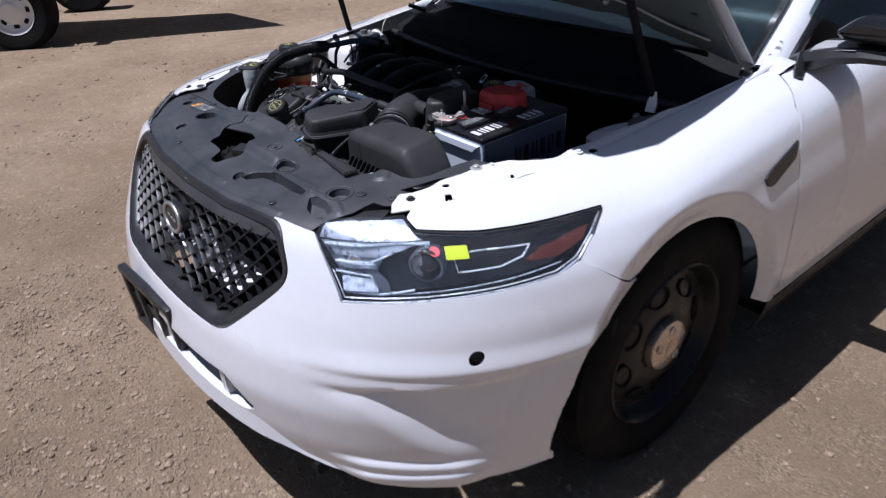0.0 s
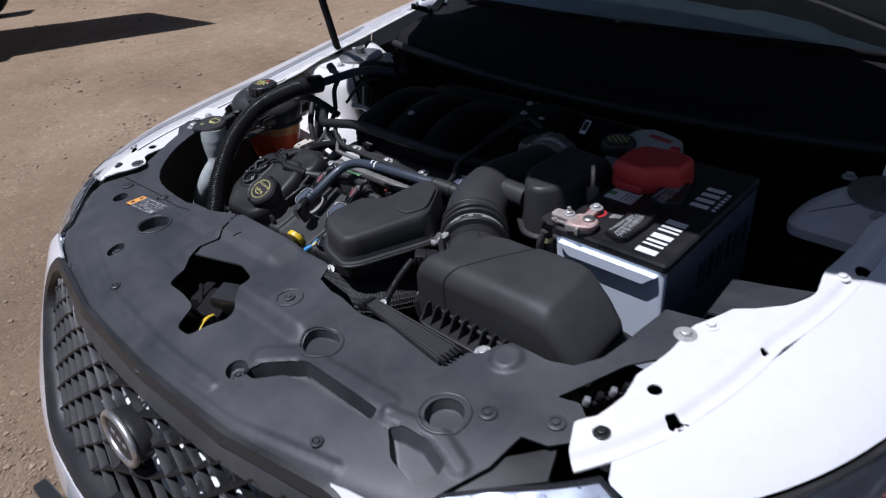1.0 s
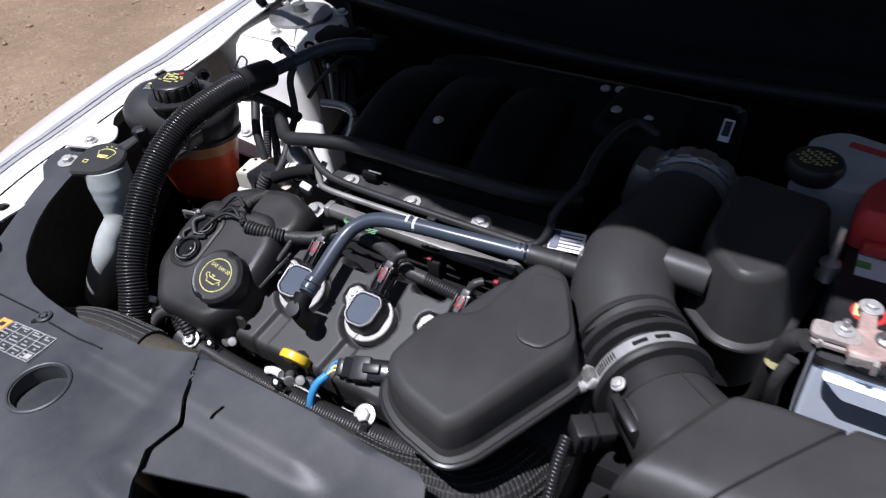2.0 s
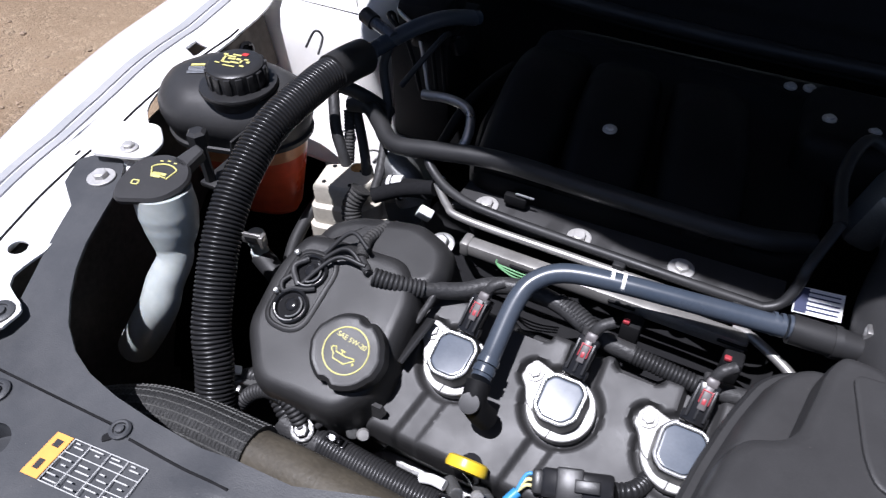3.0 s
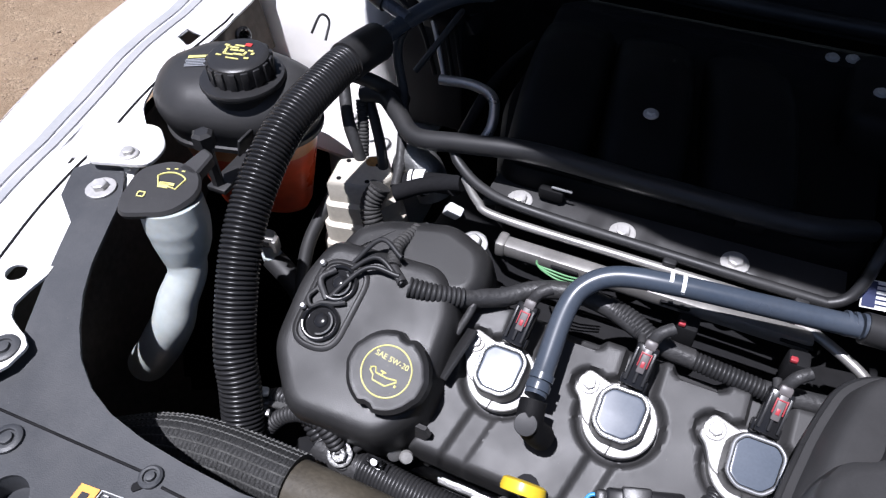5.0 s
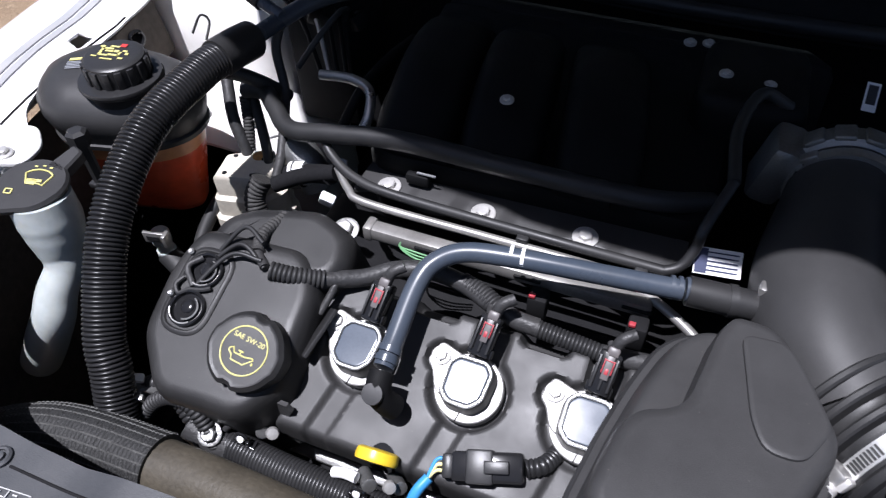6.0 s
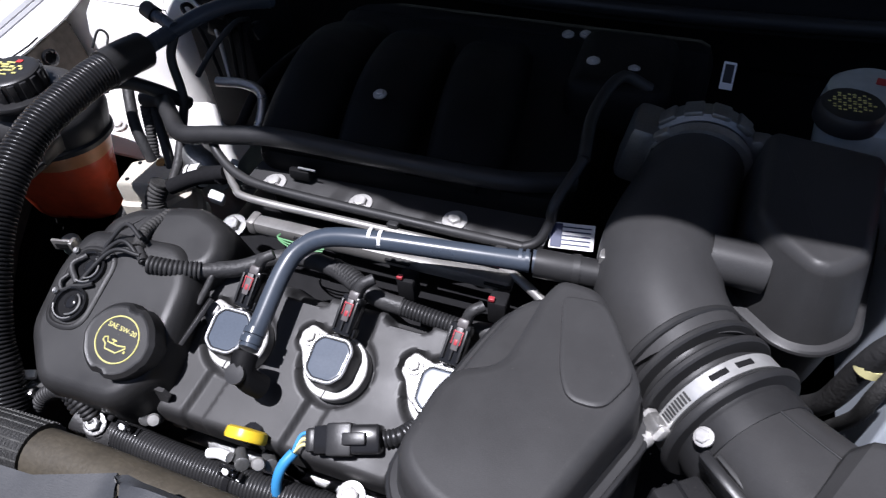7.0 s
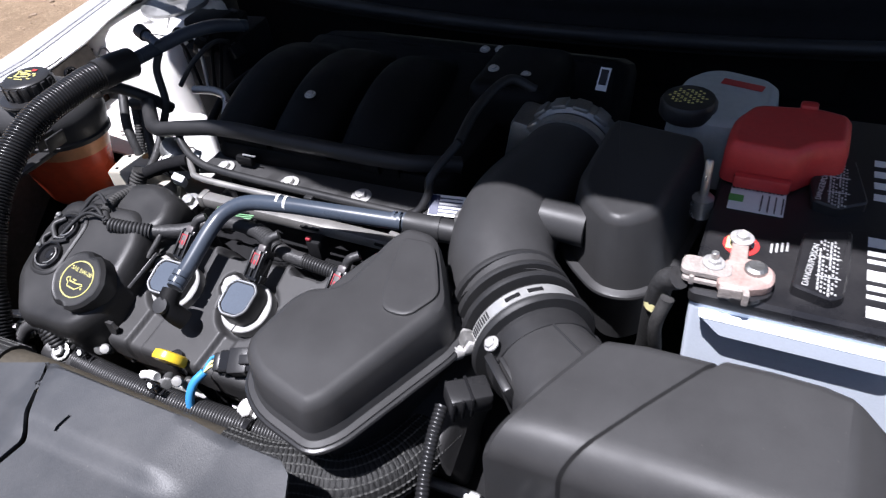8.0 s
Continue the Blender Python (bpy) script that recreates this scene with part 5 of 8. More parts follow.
# latch inside the opening, with the yellow release
latch = thing("hood_latch", "dark steel hood latch with a yellow release lever", "latch")
b = BM()
box(b, (0.16, 0.13, 0.012), pose(-0.05, -0.71, 0.80), 0.003)
box(b, (0.05, 0.06, 0.05), pose(-0.055, -0.69, 0.835, 10, 0, 25), 0.008)
box(b, (0.02, 0.05, 0.06), pose(-0.095, -0.69, 0.83, 0, 0, 25), 0.004)
part("body", b, VOID, latch)
hose("spring", [(-0.125, -0.68, 0.85), (-0.10, -0.69, 0.86), (-0.07, -0.71, 0.855)], 0.004, VOID, latch)
hose("release_lever", [(-0.036, -0.700, 0.842), (-0.031, -0.713, 0.854), (-0.026, -0.730, 0.856), (-0.016, -0.752, 0.846), (-0.012, -0.765, 0.830)], 0.0034, YELLOW, latch, flat=0.5)
b = BM()
moulded(b, rounded([(-0.035, -0.02), (0.04, -0.02), (0.035, 0.025), (-0.03, 0.025)], 0.008, 3), [(0, 0), (0.03, 0.002), (0.036, 0.006)], frame_at((-0.022, -0.672, 0.846), (0, -0.25, 1), (1, 0.35, 0)))
part("guard", b, PLASTIC, latch)

# black bracket above each headlight
for sg in (1, -1):
    b = BM()
    skin(b, [[Vector((sg * x, y, z)) for x, y, z in r] for r in (
        ((0.425, -0.77, 0.858), (0.435, -0.745, 0.866), (0.435, -0.745, 0.856), (0.425, -0.77, 0.848)),
        ((0.50, -0.705, 0.868), (0.495, -0.665, 0.876), (0.495, -0.665, 0.866), (0.50, -0.705, 0.858)),
        ((0.555, -0.650, 0.872), (0.54, -0.610, 0.878), (0.54, -0.610, 0.868), (0.555, -0.650, 0.862)))])
    tagged(part("headlight_bracket", b, PLASTIC), "black plastic bracket above the headlight", "bracket")

# ---- battery ----
bat = thing("car_battery", "pale grey car battery with black lid, printed labels and brass clamp", "battery")
bx, by = 0.4125, -0.150
b = BM()
case = rounded([(-0.090, -0.150), (0.090, -0.150), (0.090, 0.150), (-0.090, 0.150)], 0.006, 3)
moulded(b, case, [(0.735, 0.004), (0.90, 0.0), (0.926, 0.0)], pose(bx, by, 0))
part("case", b, BATTERY_GREY, bat, "pale grey battery case")
for sg in (-1, 1):
    b = BM()
    moulded(b, rounded([(-0.062, -0.006), (0.062, -0.006), (0.082, 0.014), (-0.082, 0.014)], 0.004, 2), [(0, 0), (0.007, 0), (0.0095, 0.002)], frame_at((bx, by + sg * 0.1495, 0.904), (0, sg, 0), (-sg, 0, 0)))
    grip = part("grip", b, BATTERY_GREY, bat)
b = BM()
lid = rounded([(-0.093, -0.153), (0.093, -0.153), (0.093, 0.153), (-0.093, 0.153)], 0.008, 3)
moulded(b, lid, [(0.9235, 0.002), (0.926, 0.001), (0.9345, 0.001), (0.938, 0.004)], pose(bx, by, 0))
lidp = part("lid", b, BATTERY_BLACK, bat)
for poly in ([(-0.014, -0.063), (0.023, -0.050), (0.023, -0.090), (0.019, -0.134), (0.010, -0.140), (-0.018, -0.132), (-0.016, -0.103)], [(-0.004, 0.052), (0.022, 0.060), (0.034, -0.006), (0.010, -0.022), (-0.010, -0.016), (-0.014, 0.02)]):
    b = BM()
    moulded(b, rounded(poly, 0.004, 2), [(0.936, 0), (0.9470, 0), (0.9488, 0.0015), (0.949, 0.003)], pose(bx, by, 0))
    cb0 = part("cap_block", b, BATTERY_BLACK, lidp)
    cx, cy = sum(p[0] for p in poly) / len(poly), sum(p[1] for p in poly) / len(poly)
    bars("print", [(cx - 0.004 + 0.0026 * (k % 6), cy - 0.034 + 0.0052 * (k // 6) + 0.0012 * ((k * 5) % 3), 0.0014, 0.0040 - 0.0012 * ((k * 7) % 3)) for k in range(78) if k % 11], pose(bx, by, 0.9488), LABEL_INK, cb0)
    for dy in (-0.014, 0.010):
        bars("rule", [(cx + 0.003, cy + dy, 0.018, 0.0008)], pose(bx, by, 0.9489), LABEL_INK, cb0)
    writing("warning_text", "DANGER/POISON", 0.0068, pose(bx + cx - 0.010, by + cy - 0.002, 0.9493, 0, 0, 84), LABEL_INK, cb0, "white warning print")
# the maker's name becomes plain white blocks of its size
for k in range(5):
    bars("print_block", [(0.0520, -0.138 + 0.0215 * k, 0.031, 0.0045), (0.0520, -0.1275 + 0.0215 * k, 0.031, 0.0060)] if k % 2 else [(0.0520, -0.134 + 0.0215 * k, 0.031, 0.0125)], pose(bx, by, 0.9384), WHITE_INK, lidp)
for k in range(4):
    bars("print_block", [(0.054, 0.018 + 0.0185 * k, 0.028, 0.0100)], pose(bx, by, 0.9384), WHITE_INK, lidp)
bars("print_block", [(0.077, 0.016 + 0.0105 * k, 0.006, 0.006) for k in range(6)], pose(bx, by, 0.9384), WHITE_INK, lidp)
# dark sheet over nearly the whole +x side of the pale case
bars("side_sheet", [(0.0, 0.0, 0.168, 0.288)], frame_at((bx + 0.0900, by, 0.838), (1, 0, 0), (0, 0, 1)), BATTERY_DARK, bat, "dark blue grey sheet over the case side")
for k in range(6):
    bars("print_block", [(0.0, -0.118 + 0.030 * k - 0.008, 0.046, 0.006), (0.0, -0.118 + 0.030 * k + 0.006, 0.046, 0.008)] if k % 2 else [(0.0, -0.118 + 0.030 * k, 0.046, 0.017)], frame_at((bx + 0.0908, by, 0.858), (1, 0, 0), (0, 0, 1)), DARK_INK, bat)
# labels on the lid
for x0, y0, w, d in ((-0.055, -0.015, 0.048, 0.042),):
    st = bars("label", [(x0, y0, w, d)], pose(bx, by, 0.9384), PAPER, lidp)
    bars("print", [(x0 - 0.022 + 0.0035 * k, y0 + 0.015, 0.0016 if k % 3 else 0.0026, 0.008) for k in range(13)] + [(x0 + 0.004 + 0.006 * k, y0 - 0.006, 0.0012, 0.024) for k in range(4)], pose(bx, by, 0.9391), DARK_INK, st)
    bars("dot", [(x0 - 0.018, y0 - 0.004, 0.013, 0.010)], pose(bx, by, 0.9391), GREEN_INK, st)
turned("warning_print", [(0.0150, 0.0), (0.0150, 0.0006), (0.004, 0.0008)], pose(bx - 0.060, by - 0.084, 0.9381), RED, lidp, 24, "round red and yellow warning print")
bars("print", [(-0.069, -0.084, 0.006, 0.016)], pose(bx, by, 0.9388), YELLOW_WIRE, lidp)
bars("print", [(-0.066 + 0.005 * k, -0.077 - 0.006 * (k % 2), 0.0030, 0.007) for k in range(4)] + [(-0.036 + 0.0040 * k, -0.082 + 0.002 * k, 0.0018, 0.012) for k in range(4)], pose(bx, by, 0.9390), LABEL_INK, lidp)
# negative post and clamp
b = BM()
moulded(b, rounded([(0.340, -0.304), (0.360, -0.304), (0.382, -0.294), (0.382, -0.272), (0.362, -0.264), (0.342, -0.270)], 0.009, 4), [(0.943, 0.001), (0.9445, 0.0), (0.951, 0.0), (0.953, 0.002)])
moulded(b, rounded([(0.346, -0.270), (0.360, -0.266), (0.358, -0.228), (0.345, -0.228)], 0.004, 3), [(0.9395, 0), (0.946, 0), (0.947, 0.001)])
clamp = part("clamp", b, COPPER, bat, "tarnished brass terminal clamp")
b = BM()
moulded(b, rounded([(-0.024, -0.010), (0.016, -0.011), (0.017, 0.008), (-0.022, 0.010)], 0.007, 4), [(0, 0), (0.004, 0), (0.005, 0.001)], pose(0.334, -0.286, 0.9495, 0, 3, 6))
moulded(b, rounded([(-0.022, -0.011), (0.012, -0.012), (0.014, 0.006), (-0.020, 0.008)], 0.005, 3), [(0, 0), (0.003, 0), (0.004, 0.001)], pose(0.334, -0.287, 0.9435, 0, 3, 6))
box(b, (0.004, 0.006, 0.009), pose(0.321, -0.297, 0.946, 0, 0, 8), 0.001)
box(b, (0.018, 0.005, 0.011), pose(0.352, -0.304, 0.946, 0, 0, 6), 0.0015)
box(b, (0.005, 0.008, 0.012), pose(0.3635, -0.305, 0.945, 0, 0, 8), 0.001)
part("jaw", b, CORRODED, clamp, "pale corroded jaw")
b = BM()
moulded(b, rounded([(0.350, -0.307), (0.366, -0.307), (0.382, -0.296), (0.382, -0.284), (0.352, -0.290)], 0.006, 3), [(0.9385, 0), (0.9430, 0)])
part("washer", b, BATTERY_BLACK, clamp)
turned("post", [(0.0092, 0.950), (0.0088, 0.956), (0.006, 0.958), (0.002, 0.9575)], pose(0.367, -0.279, 0), ALU, clamp, 20)
bolt(clamp, (0.335, -0.283, 0.9545), (0.1, 0, 1), 0.0055, 0.009)
turned("stud", [(0.0030, 0.956), (0.0030, 0.966), (0.002, 0.967)], pose(0.335, -0.283, 0), STEEL, clamp, 10)
bolt(clamp, (0.352, -0.236, 0.947), (0.05, 0, 1), 0.0060, 0.010)
hose("cable", [(0.312, -0.298, 0.945), (0.300, -0.292, 0.930), (0.294, -0.285, 0.89), (0.290, -0.27, 0.82), (0.28, -0.24, 0.76)], 0.010, TAPE, bat)
hose("cable", [(0.306, -0.305, 0.925), (0.300, -0.310, 0.895), (0.302, -0.300, 0.85), (0.30, -0.27, 0.78)], 0.006, LOOM, bat)
turned("sleeve", [(0.0105, -0.004), (0.0105, 0.004)], frame_at((0.296, -0.288, 0.900), (0.1, 0.1, 1)), YELLOW_WIRE, bat, 14)
turned("hold_down_rod", [(0.010, 0.925), (0.010, 0.945), (0.004, 0.948), (0.0035, 0.985), (0.002, 0.987)], pose(0.312, -0.185, 0), STEEL, bat, 12)
bat.location = (-0.001, -0.009, -0.002)
# red cover over the positive post
b = BM()
moulded(b, rounded([(0.320, -0.146), (0.382, -0.150), (0.400, -0.126), (0.424, -0.122), (0.426, -0.066), (0.395, -0.056), (0.335, -0.064), (0.320, -0.095)], 0.012, 5), [(0.940, -0.001), (0.966, 0.0), (0.976, 0.002), (0.981, 0.006), (0.982, 0.010)])
redc = part("positive_cover", b, RED, bat, "red plastic cover over the positive post")
block("hinge", (0.05, 0.010, 0.014), pose(0.358, -0.152, 0.948), RED, redc, 0.003)
block("tab", (0.016, 0.012, 0.010), pose(0.385, -0.062, 0.981), RED, redc, 0.003)

# ---- brake fluid reservoir ----
brake = thing("brake_reservoir", "milky brake fluid reservoir with black screw cap", "reservoir")
b = BM()
moulded(b, rounded([(-0.050, -0.060), (0.030, -0.065), (0.062, -0.01), (0.060, 0.045), (-0.01, 0.065), (-0.045, 0.04)], 0.022, 5), [(0.86, 0.01), (0.925, 0.0), (0.945, 0.003), (0.952, 0.012)], pose(0.298, -0.012, 0))
part("tank", b, MILKY, brake)
cp = turned("cap", [(0.028, 0.942), (0.030, 0.945), (0.030, 0.957), (0.027, 0.962), (0.012, 0.963)], pose(0.270, -0.050, 0), PLASTIC, brake, 36)
bars("print", [(-0.020 + 0.0042 * k, 0.014 - 0.0038 * j, 0.0026, 0.0014) for k in range(10) for j in range(8) if (k + 2 * j) % 3 and (k - 4.5) ** 2 + (j - 3.5) ** 2 < 22], pose(0.270, -0.050, 0.9631), YELLOW_INK, cp)
bars("warning_strip", [(0, 0, 0.045, 0.012)], pose(0.318, 0.008, 0.9525, 0, 0, -12), RED, brake)

# ---- air filter box ----
af = thing("air_filter_box", "black plastic air filter box with ribbed flange", "air filter box")


def airbox_ring(x, k, top, y0, y1, r=0.030, tilt=0.006):
    """A cross-section: steep front, rounded front shoulder, nearly flat top, steep back; k slants it in plan."""
    pts = [(y0, 0.845), (y0 + 0.001, top - tilt - r)]
    for a in np.linspace(0, math.pi / 2, 7)[1:]:
        pts.append((y0 + 0.001 + r * (1 - math.cos(a)), top - tilt - r + r * math.sin(a)))
    pts += [(0.5 * (y0 + y1), top - tilt * 0.4), (y1 - 0.014, top)]
    for a in np.linspace(0, math.pi / 2, 5)[1:]:
        pts.append((y1 - 0.014 + 0.012 * math.sin(a), top - 0.012 + 0.012 * math.cos(a)))
    pts += [(y1 + 0.001, 0.845)]
    return [Vector((x + k * (y + 0.40), y, z)) for y, z in pts]


b = BM()
sec = [(0.262, 0.50, 0.905, -0.497, -0.402), (0.263, 0.50, 0.932, -0.500, -0.398), (0.266, 0.51, 0.942, -0.503, -0.394), (0.274, 0.53, 0.949, -0.505, -0.390), (0.300, 0.60, 0.952, -0.506, -0.388), (0.3455, 0.72, 0.952, -0.506, -0.387), (0.3470, 0.72, 0.9485, -0.504, -0.389), (0.3505, 0.72, 0.9485, -0.504, -0.389), (0.3525, 0.72, 0.9545, -0.508, -0.385),
       (0.385, 0.40, 0.956, -0.508, -0.385), (0.420, 0.15, 0.957, -0.508, -0.387), (0.438, 0.04, 0.956, -0.508, -0.390), (0.446, 0.0, 0.951, -0.508, -0.391), (0.470, 0.0, 0.926, -0.507, -0.392), (0.490, 0.0, 0.902, -0.503, -0.396), (0.4955, 0.0, 0.893, -0.500, -0.400), (0.498, 0.0, 0.884, -0.496, -0.404)]
skin(b, [airbox_ring(*s) for s in sec])
part("lid", b, PLASTIC_SOFT, af, "smooth black lid with a moulded step", angle=24)
hose("lip", [(0.262, -0.506, 0.872), (0.304, -0.509, 0.872), (0.40, -0.511, 0.871), (0.458, -0.511, 0.871), (0.484, -0.506, 0.871), (0.499, -0.488, 0.871), (0.501, -0.44, 0.870)], 0.0035, PLASTIC, af, 5, 10)
b = BM()
moulded(b, rounded([(0.235, -0.535), (0.42, -0.538), (0.505, -0.505), (0.507, -0.38), (0.255, -0.375), (0.238, -0.42)], 0.02, 4), [(0.74, 0.02), (0.845, 0.006), (0.848, 0.0), (0.860, 0.0), (0.862, 0.003)])
part("tray", b, PLASTIC, af)
ribm = None
for k in range(9):
    m = pose(0.246 + 0.0175 * k, -0.521, 0.872, 0, 0, 0)
    if ribm is None:
        b = BM()
        moulded(b, [Vector(q) for q in ((-0.012, -0.010), (0.012, -0.010), (0.012, 0.012), (0.004, 0.012))], [(-0.0015, 0), (0.0015, 0)], frame_at((0, 0, 0), (1, 0, 0), (0, 1, 0)))
        ro = part("rib", b, PLASTIC, af, smooth=False)
        ribm = ro.data
        ro.matrix_basis = m
    else:
        shared("rib", ribm, af, m)
bolt(af, (0.376, -0.545, 0.880), (0, -0.1, 1), 0.007, 0.012)
hose("clip_wire", [(0.395, -0.54, 0.866), (0.42, -0.555, 0.878), (0.455, -0.54, 0.876), (0.475, -0.525, 0.866)], 0.0022, STEEL, af)
# flat rail in front of the box
rail = thing("intake_rail", "long black plastic rail beside the air filter box", "bracket")
for y0, y1, r in ((-0.569, -0.573, 0.0016), (-0.5815, -0.600, 0.0020)):
    hose("rib", [(0.198, y0, 0.9005), (0.27, (y0 + y1) / 2, 0.9015), (0.354, y1, 0.9015)], r, PLASTIC_SOFT, rail, flat=0.7)
b = BM()
skin(b, [[Vector((x, ya, 0.893)), Vector((x, yb, 0.893)), Vector((x, yb, 0.900)), Vector((x, ya, 0.900))] for x, ya, yb in ((0.196, -0.567, -0.585), (0.27, -0.569, -0.594), (0.356, -0.571, -0.606))])
part("web", b, PLASTIC_SOFT, rail)
for x0, y0, n in ((0.360, -0.576, 5), (0.192, -0.570, 4)):
    for k in range(n):
        block("tooth", (0.012, 0.0028, 0.010), pose(x0 - 0.001 * k, y0 - 0.0065 * k, 0.898, 0, 20 if x0 > 0.3 else -20, 10), PLASTIC, rail, 0.0006)

# ---- intake duct with bellows ----
duct = thing("intake_duct_hose", "thick black rubber intake duct with bellows and steel clamps", "duct")
LINE = [(0.150, -0.085, 0.895), (0.143, -0.15, 0.897), (0.134, -0.225, 0.899), (0.141, -0.280, 0.892), (0.168, -0.324, 0.881)]
b = BM()
tube(b, spline(LINE, 8), lambda i, s: 0.0455 + 0.007 * float(smooth01(s / 0.5)), 36)
part("elbow", b, PLASTIC_SOFT, duct, "smooth satin black rubber elbow")
axis = Vector((0.668, -0.743, 0.03)).normalized()
b = BM()
o = Vector((0.160, -0.316, 0.880))
prof = [(0.0510, -0.004)]
for s0 in (0.004, 0.020, 0.036):
    prof += [(0.0465, s0 - 0.003), (0.0562, s0 - 0.0018), (0.0576, s0 - 0.0002), (0.0576, s0 + 0.0030), (0.0562, s0 + 0.0045), (0.0465, s0 + 0.0058), (0.0455, s0 + 0.0095)]
prof += [(0.0520, 0.047), (0.0520, 0.064), (0.0560, 0.065), (0.0578, 0.067), (0.0578, 0.070), (0.0560, 0.0725), (0.0475, 0.0735), (0.0475, 0.076), (0.0485, 0.078), (0.0485, 0.094), (0.045, 0.095)]
lathe(b, [(0.03, 0.0)] + prof + [(0.03, 0.095)], frame_at(o, axis), 48)
bel = part("bellows", b, RUBBER, duct)
turned("clamp", [(0.0520, 0.0495), (0.0533, 0.0495), (0.0533, 0.0615), (0.0520, 0.0615)], frame_at(o, axis), BAND, bel, 48, "steel worm-drive clamp")
cm = frame_at((0.152, -0.394, 0.892), (-0.55, -0.5, 0.4), axis)
block("clamp_screw", (0.014, 0.020, 0.012), cm, STEEL, bel, 0.003)
turned("screw_head", [(0.0065, 0), (0.0065, 0.007), (0.004, 0.008)], frame_at((0.150, -0.401, 0.888), (-0.5, -0.8, 0.3)), BOLT, bel, 12)
block("worm_housing", (0.022, 0.012, 0.011), frame_at((0.154, -0.392, 0.893), (-0.6, -0.5, 0.6), axis), BOLT, bel, 0.002)
for k in range(9):
    a = 0.75 + 0.055 * k
    q = frame_at(o, axis, (0, 0, 1))
    block("worm_slot", (0.0012, 0.0016, 0.008), q @ pose(0.0533 * math.cos(a), 0.0533 * math.sin(a), 0.0555, 0, 0, math.degrees(a)), FIN, bel, 0)
for a in (0.25, -0.15):
    block("long_slot", (0.0014, 0.014, 0.0045), q @ pose(0.0531 * math.cos(a), 0.0531 * math.sin(a), 0.0555, 0, 0, math.degrees(a)), VOID, bel, 0.0005)
b = BM()
rings = []
for t in np.linspace(0, 1, 9):
    c = Vector((0.216, -0.379, 0.884)).lerp(Vector((0.262, -0.428, 0.892)), t)
    d = axis.lerp(Vector((0.74, -0.67, 0)), t).normalized()
    u = Vector((-d.y, d.x, 0))
    e = 1 - 0.45 * t
    rings.append([c + u * (0.0440 + 0.002 * t) * math.copysign(abs(math.cos(a)) ** e, math.cos(a)) + Vector((0, 0, 1)) * (0.0450 + 0.003 * t - 0.002 * t * t) * math.copysign(abs(math.sin(a)) ** e, math.sin(a)) for a in np.linspace(0, math.tau, 40, endpoint=False)])
mid = sum(rings[-1], Vector()) / len(rings[-1])
rings.append([mid + (q2 - mid) * 0.86 + Vector((0.030, -0.012, 0)) for q2 in rings[-1]])
skin(b, rings)
snout = part("snout", b, PLASTIC_SOFT, duct, "satin black airbox snout", angle=50)
hose("seam", [rings[k][9] for k in range(0, 9, 2)], 0.0010, PLASTIC, snout)
# sensor on the snout
sb = block("flow_sensor", (0.008, 0.040, 0.034), pose(0.201, -0.429, 0.902, 0, -14, 45), PLASTIC, duct, 0.002, "black flow sensor")
block("gasket", (0.004, 0.030, 0.026), pose(0.207, -0.423, 0.902, 0, -14, 45), RUBBER, sb, 0.001)
block("plug", (0.036, 0.024, 0.020), pose(0.178, -0.447, 0.896, 0, 8, 40), PLASTIC, sb, 0.003)
for k in range(3):
    block("plug_ridge", (0.003, 0.026, 0.022), pose(0.166 + 0.006 * k, -0.457 + 0.005 * k, 0.8955, 0, 8, 40), GLOSSY, sb, 0.001)
bolt(sb, (0.184, -0.407, 0.918), (-0.5, -0.3, 0.8), 0.005, 0.007)
ribbed("wire_sleeve", [(0.161, -0.462, 0.893), (0.163, -0.485, 0.885), (0.168, -0.512, 0.875), (0.176, -0.541, 0.862)], 0.0056, 0.0034, 0.0009, CONDUIT, sb)
bolt(sb, (0.179, -0.545, 0.868), (-0.2, -0.5, 0.85), 0.005, 0.008)
# throttle body
tb = thing("throttle_body", "cast aluminium throttle body with duct clamp", "throttle body")
turned("flange", [(0.052, 0.0), (0.055, 0.004), (0.055, 0.022), (0.050, 0.026), (0.044, 0.026)], frame_at((0.150, -0.060, 0.895), (0.02, -1, 0.0)), ALU, tb, 40)
turned("clamp", [(0.0485, 0.03), (0.0505, 0.03), (0.0505, 0.042), (0.0485, 0.042)], frame_at((0.150, -0.060, 0.895), (0.02, -1, 0.0)), STEEL, tb, 40)
block("actuator", (0.035, 0.055, 0.07), pose(0.092, -0.070, 0.895, 0, 12, 0), ALU, tb, 0.01)
block("ear", (0.02, 0.02, 0.02), pose(0.203, -0.075, 0.920), ALU, tb, 0.006)
for k in range(6):
    a = 0.45 + 0.46 * k
    block("lug", (0.018, 0.020, 0.006), pose(0.150 + 0.0550 * math.cos(a), -0.074, 0.895 + 0.0550 * math.sin(a), 0, 90 - math.degrees(a), 0), ALU, tb, 0.002)
block("clip", (0.016, 0.010, 0.008), pose(0.112, -0.098, 0.930, 0, -40, 0), STEEL, tb, 0.002)

# ---- resonator boxes ----
resB = thing("intake_resonator", "black plastic resonator box joined to the intake duct", "resonator")
b = BM()
poly = rounded([(0.186, -0.222), (0.204, -0.246), (0.238, -0.277), (0.266, -0.276), (0.292, -0.252), (0.314, -0.10), (0.192, -0.09)], 0.014, 5)
ptop = rounded([(0.198, -0.212), (0.211, -0.240), (0.240, -0.268), (0.260, -0.264), (0.279, -0.244), (0.298, -0.115), (0.203, -0.10)], 0.012, 5)


def box_level(t, z, d=0.0):
    return [Vector((q.x, q.y, z)) for q in inset([a.lerp(c, t) for a, c in zip(poly, ptop)], d)]


